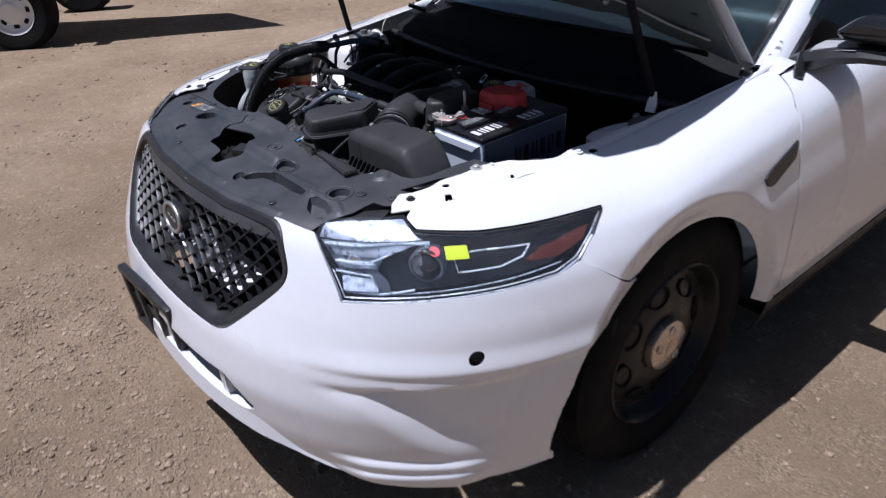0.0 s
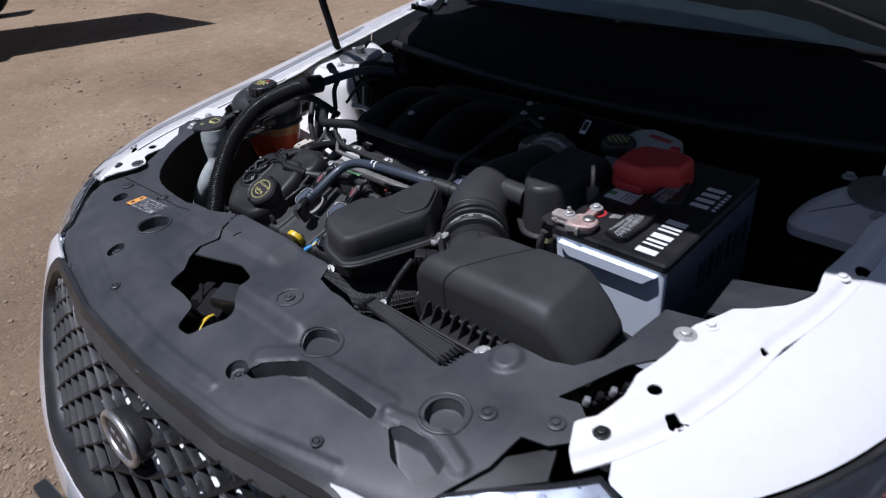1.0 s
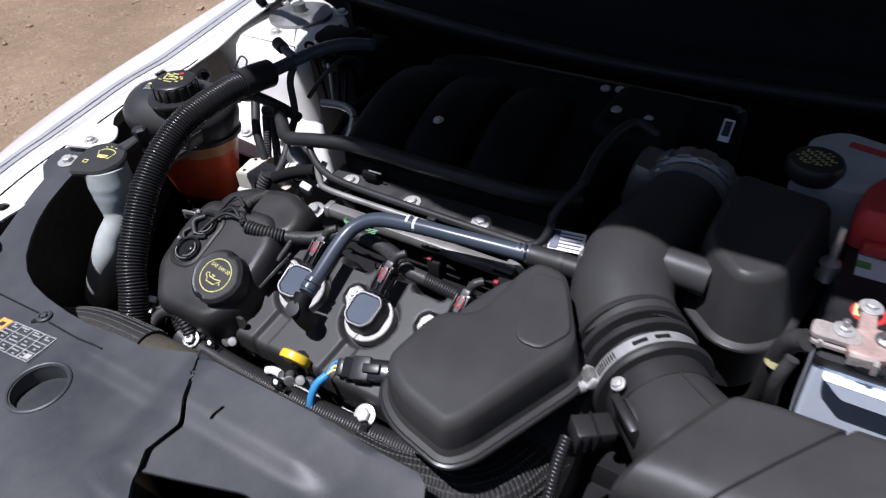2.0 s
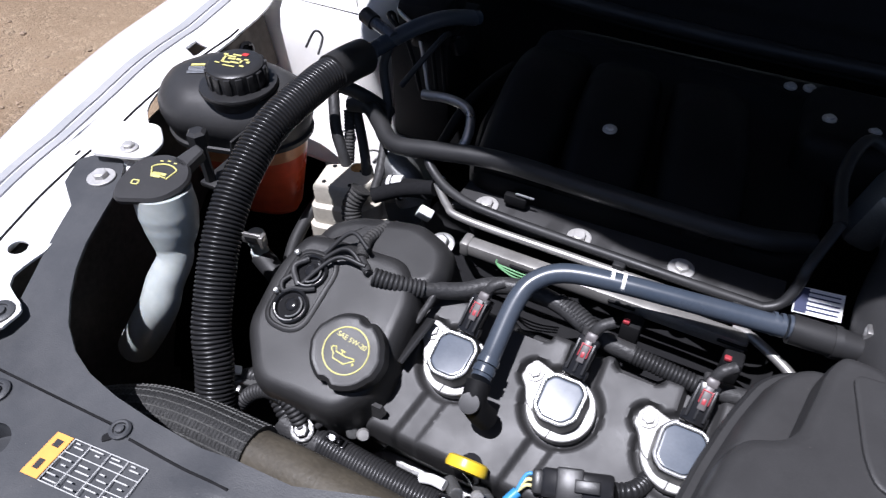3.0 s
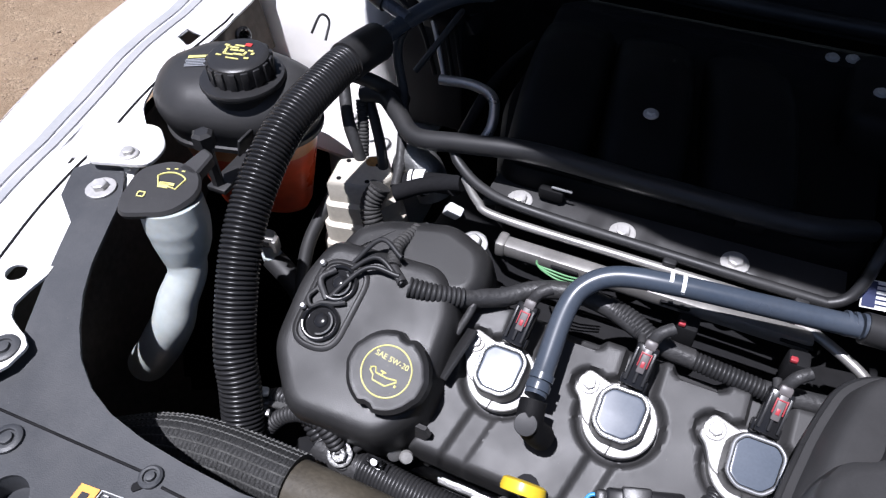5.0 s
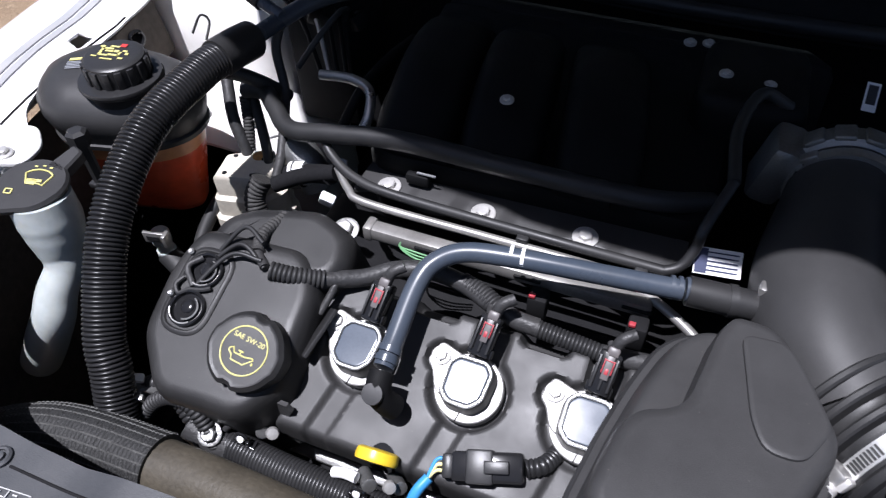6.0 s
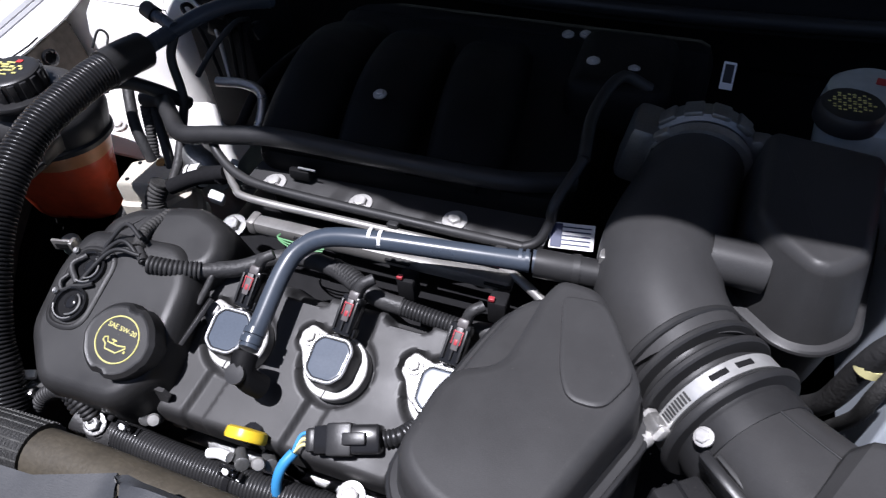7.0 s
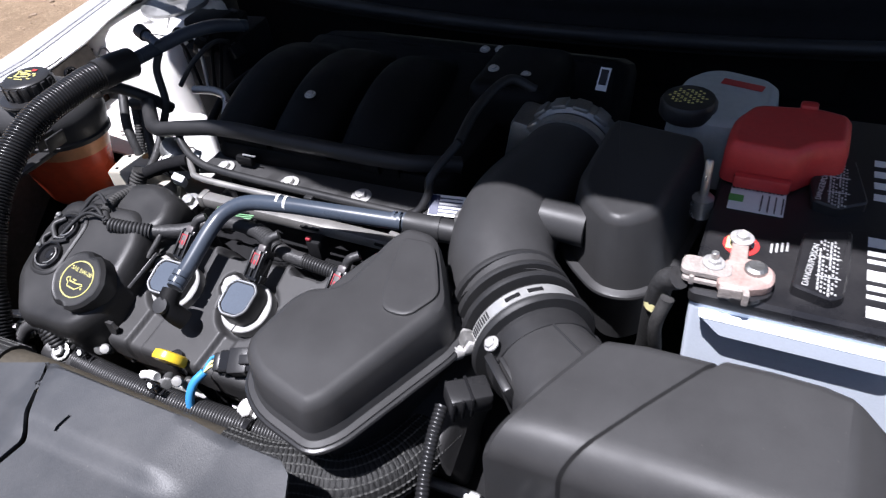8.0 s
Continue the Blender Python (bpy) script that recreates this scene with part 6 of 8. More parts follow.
skin(b, [box_level(0, 0.80, 0.012), box_level(0, 0.869, 0.003), box_level(0, 0.871, -0.004), box_level(0, 0.878, -0.004), box_level(0, 0.880, 0.001), box_level(0.3, 0.90), box_level(0.9, 0.949), box_level(1.0, 0.954, 0.0015), box_level(1.0, 0.9575, 0.005), box_level(1.0, 0.9585, 0.009)])
part("shell", b, PLASTIC_SOFT, resB)
b = BM()
rings = [[p.lerp(Vector((0.248, -0.17)), k) for p in poly] for k in (0, 0)]
tube(b, [Vector((q.x, q.y, 0.875)) for q in inset(poly, -0.004)] + [Vector((inset(poly, -0.004)[0].x, inset(poly, -0.004)[0].y, 0.875))], 0.0030, 8)
part("seam", b, PLASTIC, resB)
hose("neck", [(0.170, -0.240, 0.920), (0.215, -0.240, 0.918)], 0.020, PLASTIC_SOFT, resB, 3, 24)

resA = thing("air_resonator", "matt black plastic air resonator over the engine", "resonator")
pa = rounded([(-0.012, -0.492), (0.000, -0.430), (0.012, -0.412), (0.038, -0.402), (0.050, -0.336), (0.062, -0.314), (0.102, -0.316), (0.124, -0.354), (0.150, -0.400), (0.098, -0.520), (0.082, -0.535), (0.020, -0.520)], [0.03, 0.012, 0.012, 0.012, 0.012, 0.014, 0.02, 0.02, 0.02, 0.02, 0.02, 0.03], 5)
pfoot = rounded([(-0.012, -0.492), (0.000, -0.425), (0.012, -0.375), (0.028, -0.330), (0.052, -0.310), (0.102, -0.316), (0.124, -0.354), (0.150, -0.400), (0.098, -0.520), (0.082, -0.535), (0.020, -0.520)], [0.03, 0.01, 0.02, 0.02, 0.02, 0.02, 0.02, 0.02, 0.02, 0.02, 0.03], 5)


def resa_top(x, y):
    return 0.055 * (y + 0.52)


b = BM()
moulded(b, pa, [(0.893, 0.004), (0.912, 0.004), (0.927, 0.006), (0.9325, 0.008), (0.936, 0.012), (0.9372, 0.017)], None, resa_top)
moulded(b, pfoot, [(0.80, 0.030), (0.885, 0.012), (0.887, -0.003), (0.8955, -0.003), (0.8970, 0.002), (0.908, 0.005), (0.917, 0.009), (0.920, 0.013), (0.921, 0.018)])
shellA = part("shell", b, PLASTIC_SOFT, resA, angle=32)
b = BM()
pad = rounded([(0.072, -0.340), (0.104, -0.338), (0.118, -0.36), (0.136, -0.395), (0.120, -0.425), (0.095, -0.425), (0.085, -0.405)], 0.010, 4)
moulded(b, pad, [(0.930, 0), (0.9395, 0.001), (0.9410, 0.004)], pose(-0.002, 0, 0), resa_top)
part("raised_pad", b, PLASTIC_SOFT, shellA)
b = BM()
sA = inset(pfoot, -0.004)
tube(b, [Vector((q.x, q.y, 0.8915)) for q in sA + sA[:1]], 0.0028, 8)
part("seam", b, PLASTIC, resA)

# ---- coolant reservoir ----
cool = thing("coolant_reservoir", "coolant tank with black upper half, black cap and orange coolant", "reservoir")
pc = rounded([(-0.112, 0.007), (-0.086, -0.040), (-0.047, -0.060), (0.048, -0.036), (0.083, 0.005), (0.073, 0.057), (0.018, 0.077), (-0.077, 0.072)], 0.03, 5)
cmx = pose(-0.582, -0.223, 0)
b = BM()
moulded(b, pc, [(0.867, 0.010), (0.869, 0.003), (0.875, 0.002), (0.877, 0.005), (0.890, 0.001), (0.903, -0.002), (0.914, -0.001), (0.923, 0.004), (0.931, 0.012), (0.937, 0.022), (0.9395, 0.032), (0.940, 0.040)], cmx)
part("upper_half", b, PLASTIC_SOFT, cool, "smooth black upper half")
b = BM()
moulded(b, pc, [(0.742, 0.048), (0.747, 0.040), (0.760, 0.033), (0.800, 0.024), (0.846, 0.014)], cmx)
part("lower_half", b, COOLANT, cool, "translucent lower half full of orange coolant")
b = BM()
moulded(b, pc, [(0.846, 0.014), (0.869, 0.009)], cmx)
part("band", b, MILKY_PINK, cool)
neck = turned("neck", [(0.037, 0.925), (0.037, 0.934), (0.043, 0.938), (0.044, 0.941), (0.043, 0.944), (0.033, 0.946)], pose(-0.569, -0.225, 0), PLASTIC, cool, 36)
b = BM()
lathe(b, [(0.030, 0.943), (0.032, 0.946), (0.032, 0.962), (0.031, 0.966), (0.027, 0.969), (0.006, 0.9695)], pose(-0.568, -0.225, 0), 40)
cap = part("cap", b, PLASTIC, cool, "ribbed black screw cap with yellow print")
for k in range(16):
    a = k * math.tau / 16
    block("grip", (0.004, 0.0075, 0.019), pose(-0.568, -0.225, 0.955) @ pose(0.0318 * math.cos(a), 0.0318 * math.sin(a), 0, 0, 0, math.degrees(a)), PLASTIC, cap, 0.001)
tmx = pose(-0.568, -0.225, 0.9697, 0, 0, 8)
bars("print", [(-0.010, 0.008, 0.016, 0.003), (-0.015, 0.004, 0.003, 0.009), (-0.005, 0.003, 0.010, 0.003), (0.004, -0.004, 0.014, 0.003), (0.010, -0.001, 0.003, 0.008), (-0.008, -0.006, 0.012, 0.0025), (-0.014, -0.003, 0.003, 0.006), (0.000, -0.013, 0.016, 0.002), (0.014, 0.006, 0.006, 0.0025), (-0.018, -0.010, 0.007, 0.002), (-0.003, 0.013, 0.012, 0.0025), (0.016, -0.009, 0.006, 0.003), (-0.018, 0.011, 0.006, 0.003), (0.004, 0.004, 0.006, 0.004), (0.019, 0.001, 0.004, 0.004)], tmx @ Matrix.Scale(0.88, 4), YELLOW_INK, cap)
bars("warning_print", [(0.006, 0.017, 0.008, 0.006)], tmx @ Matrix.Scale(0.88, 4), RED, cap)
lmx = pose(-0.632, -0.220, 0.9408, 0, 0, 28)
bars("label_head", [(0.001, 0.0085, 0.023, 0.0045)], lmx, YELLOW_INK, cool)
bars("label", [(0, 0.003, 0.024, 0.0016), (-0.001, 0.000, 0.022, 0.0016), (0.001, -0.003, 0.024, 0.0016), (-0.002, -0.006, 0.020, 0.0016), (0, -0.009, 0.023, 0.0016)], lmx, SILVER, cool)
block("peg_foot", (0.022, 0.070, 0.006), pose(-0.554, -0.285, 0.868), PLASTIC, cool, 0.001)
# peg and fins in front, hose stub behind
pg = turned("peg", [(0.006, 0.860), (0.006, 0.918), (0.011, 0.920), (0.011, 0.934), (0.007, 0.937)], pose(-0.556, -0.312, 0), PLASTIC, cool, 6)
for k in range(3):
    block("fin", (0.003, 0.030, 0.022), pose(-0.545 + 0.015 * k, -0.268 + 0.004 * k, 0.897, 0, 14, 0), PLASTIC, cool, 0.001)
hose("overflow_hose", [(-0.500, -0.19, 0.935), (-0.475, -0.17, 0.935), (-0.45, -0.15, 0.915), (-0.44, -0.12, 0.88)], 0.008, RUBBER, cool)
turned("hose_clip", [(0.0095, -0.006), (0.0095, 0.006)], frame_at((-0.492, -0.185, 0.936), (1, 0.6, 0)), STEEL, cool, 14)
turned("drain_neck", [(0.0095, 0.72), (0.0095, 0.735), (0.0115, 0.737), (0.0115, 0.745), (0.0095, 0.747), (0.0095, 0.757), (0.0115, 0.759), (0.0115, 0.772), (0.0095, 0.775)], pose(-0.540, -0.285, 0), MILKY, cool, 18)
clip = block("spring_clip", (0.030, 0.004, 0.016), pose(-0.531, -0.298, 0.780, 0, 0, 12), STEEL, cool, 0.001, "bright spring clip")
block("clip_slot", (0.015, 0.002, 0.006), pose(-0.533, -0.3005, 0.780, 0, 0, 12), VOID, clip, 0)
block("clip_ear", (0.005, 0.012, 0.018), pose(-0.517, -0.297, 0.781, 0, 0, 12), STEEL, clip, 0.001)
hose("outlet_hose", [(-0.540, -0.285, 0.735), (-0.50, -0.300, 0.72), (-0.45, -0.32, 0.66)], 0.014, RUBBER, cool)

# ---- washer bottle ----
wash = thing("washer_filler", "milky washer fluid filler neck with black flip cap", "filler neck")
wm = frame_at((-0.545, -0.388, 0.940), (0.10, -0.12, 1), (1, 0.25, 0))
b = BM()
moulded(b, rounded([(-0.018, -0.041), (0.026, -0.031), (0.043, -0.004), (0.034, 0.020), (0.008, 0.029), (-0.021, 0.013), (-0.025, -0.022)], 0.013, 6), [(-0.011, 0.006), (-0.008, 0.001), (-0.003, 0.0), (0.0, 0.002), (0.0, 0.006)], wm)
moulded(b, rounded([(0.012, 0.018), (0.031, 0.012), (0.038, 0.040), (0.026, 0.047)], 0.004, 3), [(-0.012, 0), (-0.002, 0), (0.0, 0.002)], wm)
wc = part("cap", b, PLASTIC_SOFT, wash, "black oval flip cap with yellow symbol")
arc = [wm @ Vector((0.013 + 0.015 * math.cos(a), 0.000 + 0.012 * math.sin(a), 0.0006)) for a in np.linspace(0.6, 2.6, 10)]
low = [wm @ Vector((0.013 + 0.009 * math.cos(a), -0.008 + 0.004 * math.sin(a), 0.0006)) for a in np.linspace(2.6, 0.6, 6)]
b = BM()
tube(b, arc + low + arc[:1], 0.0008, 6)
part("symbol", b, YELLOW_INK, wc)
bars("symbol_fill", [(0.009, -0.003, 0.009, 0.006), (0.012, -0.001, 0.012, 0.003), (0.006, 0.015, 0.003, 0.0014), (0.013, 0.0165, 0.003, 0.0014), (0.020, 0.015, 0.003, 0.0014)], wm @ pose(0, 0, 0.0004), YELLOW_INK, wc)
bars("symbol_box", [(-0.006, -0.0135, 0.006, 0.0012), (-0.006, -0.0185, 0.006, 0.0012), (-0.009, -0.016, 0.0012, 0.005), (-0.003, -0.016, 0.0012, 0.005)], wm @ pose(0, 0, 0.0004), YELLOW_INK, wc)
b = BM()
tube(b, spline([(-0.531, -0.392, 0.926), (-0.528, -0.396, 0.895), (-0.525, -0.404, 0.870), (-0.522, -0.412, 0.853), (-0.526, -0.430, 0.833), (-0.529, -0.443, 0.812), (-0.546, -0.450, 0.782), (-0.562, -0.452, 0.757), (-0.592, -0.452, 0.715)], 8),
     lambda i, s: float(np.interp(s, [0.0, 0.09, 0.18, 0.29, 0.39, 0.52, 0.75, 1.0], [0.028, 0.029, 0.026, 0.0185, 0.0175, 0.0190, 0.021, 0.021])), 28)
part("neck", b, MILKY, wash, "milky translucent filler neck")

# plastic apron edge beside the battery, and small brackets under the cover's arm
b = BM()
skin(b, [[Vector(q) for q in r] for r in (((0.548, -0.185, 0.862), (0.562, -0.300, 0.880), (0.562, -0.300, 0.876), (0.548, -0.185, 0.858)), ((0.60, -0.20, 0.882), (0.600, -0.310, 0.896), (0.600, -0.310, 0.892), (0.60, -0.20, 0.878)), ((0.66, -0.190, 0.890), (0.625, -0.300, 0.900), (0.625, -0.300, 0.896), (0.66, -0.190, 0.886)))])
tagged(part("apron_trim", b, SHIELD), "grey black plastic apron trim beside the battery", "trim")
comb = thing("adjuster_rack", "dark toothed metal strip under the radiator cover's arm", "bracket")
for k in range(8):
    block("tooth", (0.008, 0.010, 0.012), pose(0.515 + 0.008 * k, -0.545 + 0.0165 * k, 0.872, 0, 20, 30), SILVER if k % 2 else VOID, comb, 0.002)
block("strip", (0.012, 0.15, 0.006), pose(0.540, -0.485, 0.862, 0, 0, -26), VOID, comb, 0.001)


# ---- engine ----
eng = thing("engine", "black-topped transverse petrol engine with ignition coils", "engine")
VM = frame_at((-0.146, -0.385, 0.838), (0, -0.36, 0.933), (1, 0, 0))
b = BM()
poly = rounded([(-0.13, -0.090), (0.30, -0.088), (0.30, 0.066), (0.235, 0.066), (0.225, 0.050), (0.190, 0.050), (0.180, 0.066), (0.108, 0.066), (0.100, 0.050), (0.066, 0.050), (0.058, 0.066), (0.006, 0.066), (-0.002, 0.050), (-0.034, 0.050), (-0.042, 0.066), (-0.13, 0.066)], 0.008, 3)
moulded(b, poly, [(-0.11, 0.0), (-0.036, 0.001), (-0.030, 0.004)], VM)
vc = part("valve_cover", b, MATTE, eng, "satin black plastic valve cover")
# moulded top with a hollow round each coil, channels down the front and pockets along the back
def cover_top(x, y):
    h = np.full(np.shape(x), -0.0015) - 0.002 * smooth01((-y - 0.02) / 0.05)
    for xc in (-0.101, 0.0, 0.101):
        rec = smooth01((0.0375 - np.hypot(x - xc - 0.031, y + 0.002)) / 0.005)
        rec = np.maximum(rec, smooth01((0.0165 - np.hypot(x - xc, y - 0.017)) / 0.005))
        rec = np.maximum(rec, smooth01((0.0175 - np.abs(x - xc - 0.036)) / 0.005) * smooth01((y - 0.005) / 0.01))
        chan = smooth01((0.0125 - np.abs(x - xc - 0.024 - 0.25 * (y + 0.05))) / 0.004) * smooth01((-0.020 - y) / 0.008)
        h = h - 0.0125 * rec - 0.006 * np.maximum(chan - rec, 0)
    for xp in (-0.020, 0.082, 0.207):
        h = h - 0.022 * smooth01((0.024 - np.abs(x - xp)) / 0.008) * smooth01((y - 0.046 - 0.25 * np.maximum(np.abs(x - xp) - 0.012, 0)) / 0.006)
    rim = np.minimum(np.minimum(x + 0.132, 0.302 - x), np.minimum(y + 0.092, 0.068 - y))
    h = h - 0.034 * (1 - smooth01(rim / 0.016)) ** 2
    q = np.stack([x, y, h], -1)
    r, o = np.array(VM.to_3x3()), np.array(VM.translation)
    return q @ r.T + o


sheet("moulded_top", cover_top, [(-0.13, -0.090), (0.30, -0.090), (0.30, 0.066), (-0.13, 0.066)], [], (0.0022, 0.0022), 0.0, MATTE, vc, angle=55)
# head and block below, near black to carry the bay's shade
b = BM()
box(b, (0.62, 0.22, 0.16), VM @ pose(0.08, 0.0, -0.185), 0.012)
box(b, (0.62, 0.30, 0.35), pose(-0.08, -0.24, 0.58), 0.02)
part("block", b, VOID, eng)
block("head_edge", (0.56, 0.012, 0.020), VM @ pose(0.04, -0.096, -0.10), ALU, eng, 0.004)
# oil filler housing
b = BM()
po = rounded([(-0.262, -0.050), (-0.266, 0.014), (-0.254, 0.058), (-0.146, 0.064), (-0.122, 0.034), (-0.116, -0.060), (-0.142, -0.094), (-0.224, -0.097)], 0.016, 6)
moulded(b, po, [(-0.10, -0.014), (-0.05, -0.010), (0.0, -0.0055), (0.018, -0.0025), (0.0255, 0.0003), (0.0298, 0.0038), (0.0318, 0.008), (0.0326, 0.014)], VM)
oh = part("filler_housing", b, HOUSING, eng, "satin black oil filler housing")
b = BM()
pr2 = rounded([(-0.256, 0.030), (-0.248, 0.078), (-0.222, 0.098), (-0.158, 0.114), (-0.116, 0.098), (-0.104, 0.066), (-0.112, 0.040), (-0.150, 0.025)], 0.014, 5)
moulded(b, pr2, [(-0.09, -0.006), (-0.006, -0.001), (0.006, 0.002), (0.0125, 0.006), (0.0160, 0.012), (0.0172, 0.018)], VM @ pose(0, 0.035, 0.0105, -7) @ pose(0, -0.035, 0))
part("rear_step", b, HOUSING, oh)
b = BM()
tube(b, [VM @ Vector(q) for q in ((-0.205, -0.012, 0.0305), (-0.188, -0.045, 0.0305), (-0.172, -0.080, 0.029), (-0.150, -0.092, 0.018))], 0.0016, 6)
part("parting_line", b, GLOSSY, oh)
# two sunk wells in one raised oval rim, with bright arcs and a looped black seal
pl = rounded([(-0.250, -0.044), (-0.204, -0.044), (-0.200, 0.040), (-0.250, 0.040)], 0.022, 7)
b = BM()
moulded(b, pl, [(0.026, -0.002), (0.0335, -0.0005), (0.0350, 0.0015), (0.0350, 0.0035), (0.0335, 0.0050)], VM)
wp = part("well_plate", b, HOUSING, oh)
for x, y in ((-0.226, 0.017), (-0.226, -0.020)):
    turned("well", [(0.0172, 0.033), (0.0172, 0.0378), (0.0158, 0.0386), (0.0146, 0.0378), (0.0138, 0.0346), (0.0134, 0.0342)], VM @ pose(x, y, 0), GLOSSY, wp, 32)
    # flat black disc stands for the dark depth of the well
    turned("hollow", [(0.0137, 0.0340), (0.0118, 0.0344), (0.003, 0.0344)], VM @ pose(x, y, 0), PAD, wp, 24)
    turned("core", [(0.0062, 0.0340), (0.0066, 0.0352), (0.0055, 0.0362), (0.002, 0.0366)], VM @ pose(x - 0.001, y + 0.002, 0), GLOSSY, wp, 20)
    for r0, a0, a1 in ((0.0108, -1.5, 1.2), (0.0152, 3.4, 5.4)):
        b = BM()
        tube(b, [VM @ Vector((x + r0 * math.cos(a), y + r0 * math.sin(a), 0.0372 if r0 < 0.012 else 0.0388)) for a in np.linspace(a0, a1, 16)], 0.0008, 6)
        part("bright_arc", b, STEEL, wp)
b = BM()
tube(b, spline([VM @ Vector(q) for q in ((-0.243, 0.006, 0.036), (-0.246, -0.003, 0.038), (-0.240, -0.010, 0.0375), (-0.232, -0.004, 0.037), (-0.220, -0.001, 0.037), (-0.212, 0.003, 0.037))], 6), 0.0022, 8)
part("seal_loop", b, RUBBER, wp)
for x, y in ((-0.248, 0.030), (-0.247, -0.012)):
    turned("pin", [(0.0030, 0.032), (0.0034, 0.038), (0.002, 0.0395)], VM @ pose(x, y, 0), ALU, wp, 10)
# oil cap
om = VM @ pose(-0.150, -0.038, 0.032, 6, 4, -7)
b = BM()
tabs = [Vector((0.0345 + (0.0012 if k % 24 in (0, 1, 2, 23, 22) else 0.0) - (0.003 if k % 24 in (11, 12) else 0.0), 0)) for k in range(48)]
ring = [Vector((r.x * math.cos(k * math.tau / 48), r.x * math.sin(k * math.tau / 48))) for k, r in enumerate(tabs)]
moulded(b, ring, [(-0.014, 0.004), (0.002, 0.0), (0.016, 0.0005), (0.0195, 0.004), (0.0185, 0.007)], om)
oc = part("oil_cap", b, HOUSING, eng, "black oil filler cap with yellow print")
b = BM()
tube(b, [om @ Vector((0.0208 * math.cos(a), 0.0208 * math.sin(a), 0.0188)) for a in np.linspace(0, math.tau, 49)], 0.0007, 6)
part("print_ring", b, YELLOW_INK, oc)
writing("print", "SAE 5W-20", 0.0064, om @ pose(0, 0.0098, 0.0187), YELLOW_INK, oc, "yellow print on the cap")
can = [(-0.016, 0.001), (-0.012, 0.003), (-0.009, -0.002), (0.004, -0.002), (0.014, 0.0005), (0.015, -0.001), (0.006, -0.010), (-0.009, -0.010), (-0.011, -0.005), (-0.016, -0.002), (-0.016, 0.001)]
b = BM()
tube(b, [om @ Vector((x * 0.78, y * 0.78 - 0.0030, 0.0188)) for x, y in can], 0.0007, 6)
tube(b, [om @ Vector((x * 0.78, y * 0.78 - 0.0030, 0.0188)) for x, y in ((-0.005, 0.002), (0.001, 0.002))], 0.0008, 6)
tube(b, [om @ Vector((x * 0.78, y * 0.78 - 0.0030, 0.0188)) for x, y in ((-0.002, -0.002), (-0.002, 0.002))], 0.0006, 6)
tube(b, [om @ Vector((x * 0.78, y * 0.78 - 0.0030, 0.0188)) for x, y in ((0.0155, -0.004), (0.0155, -0.007))], 0.0010, 6)
part("print_can", b, YELLOW_INK, oc)


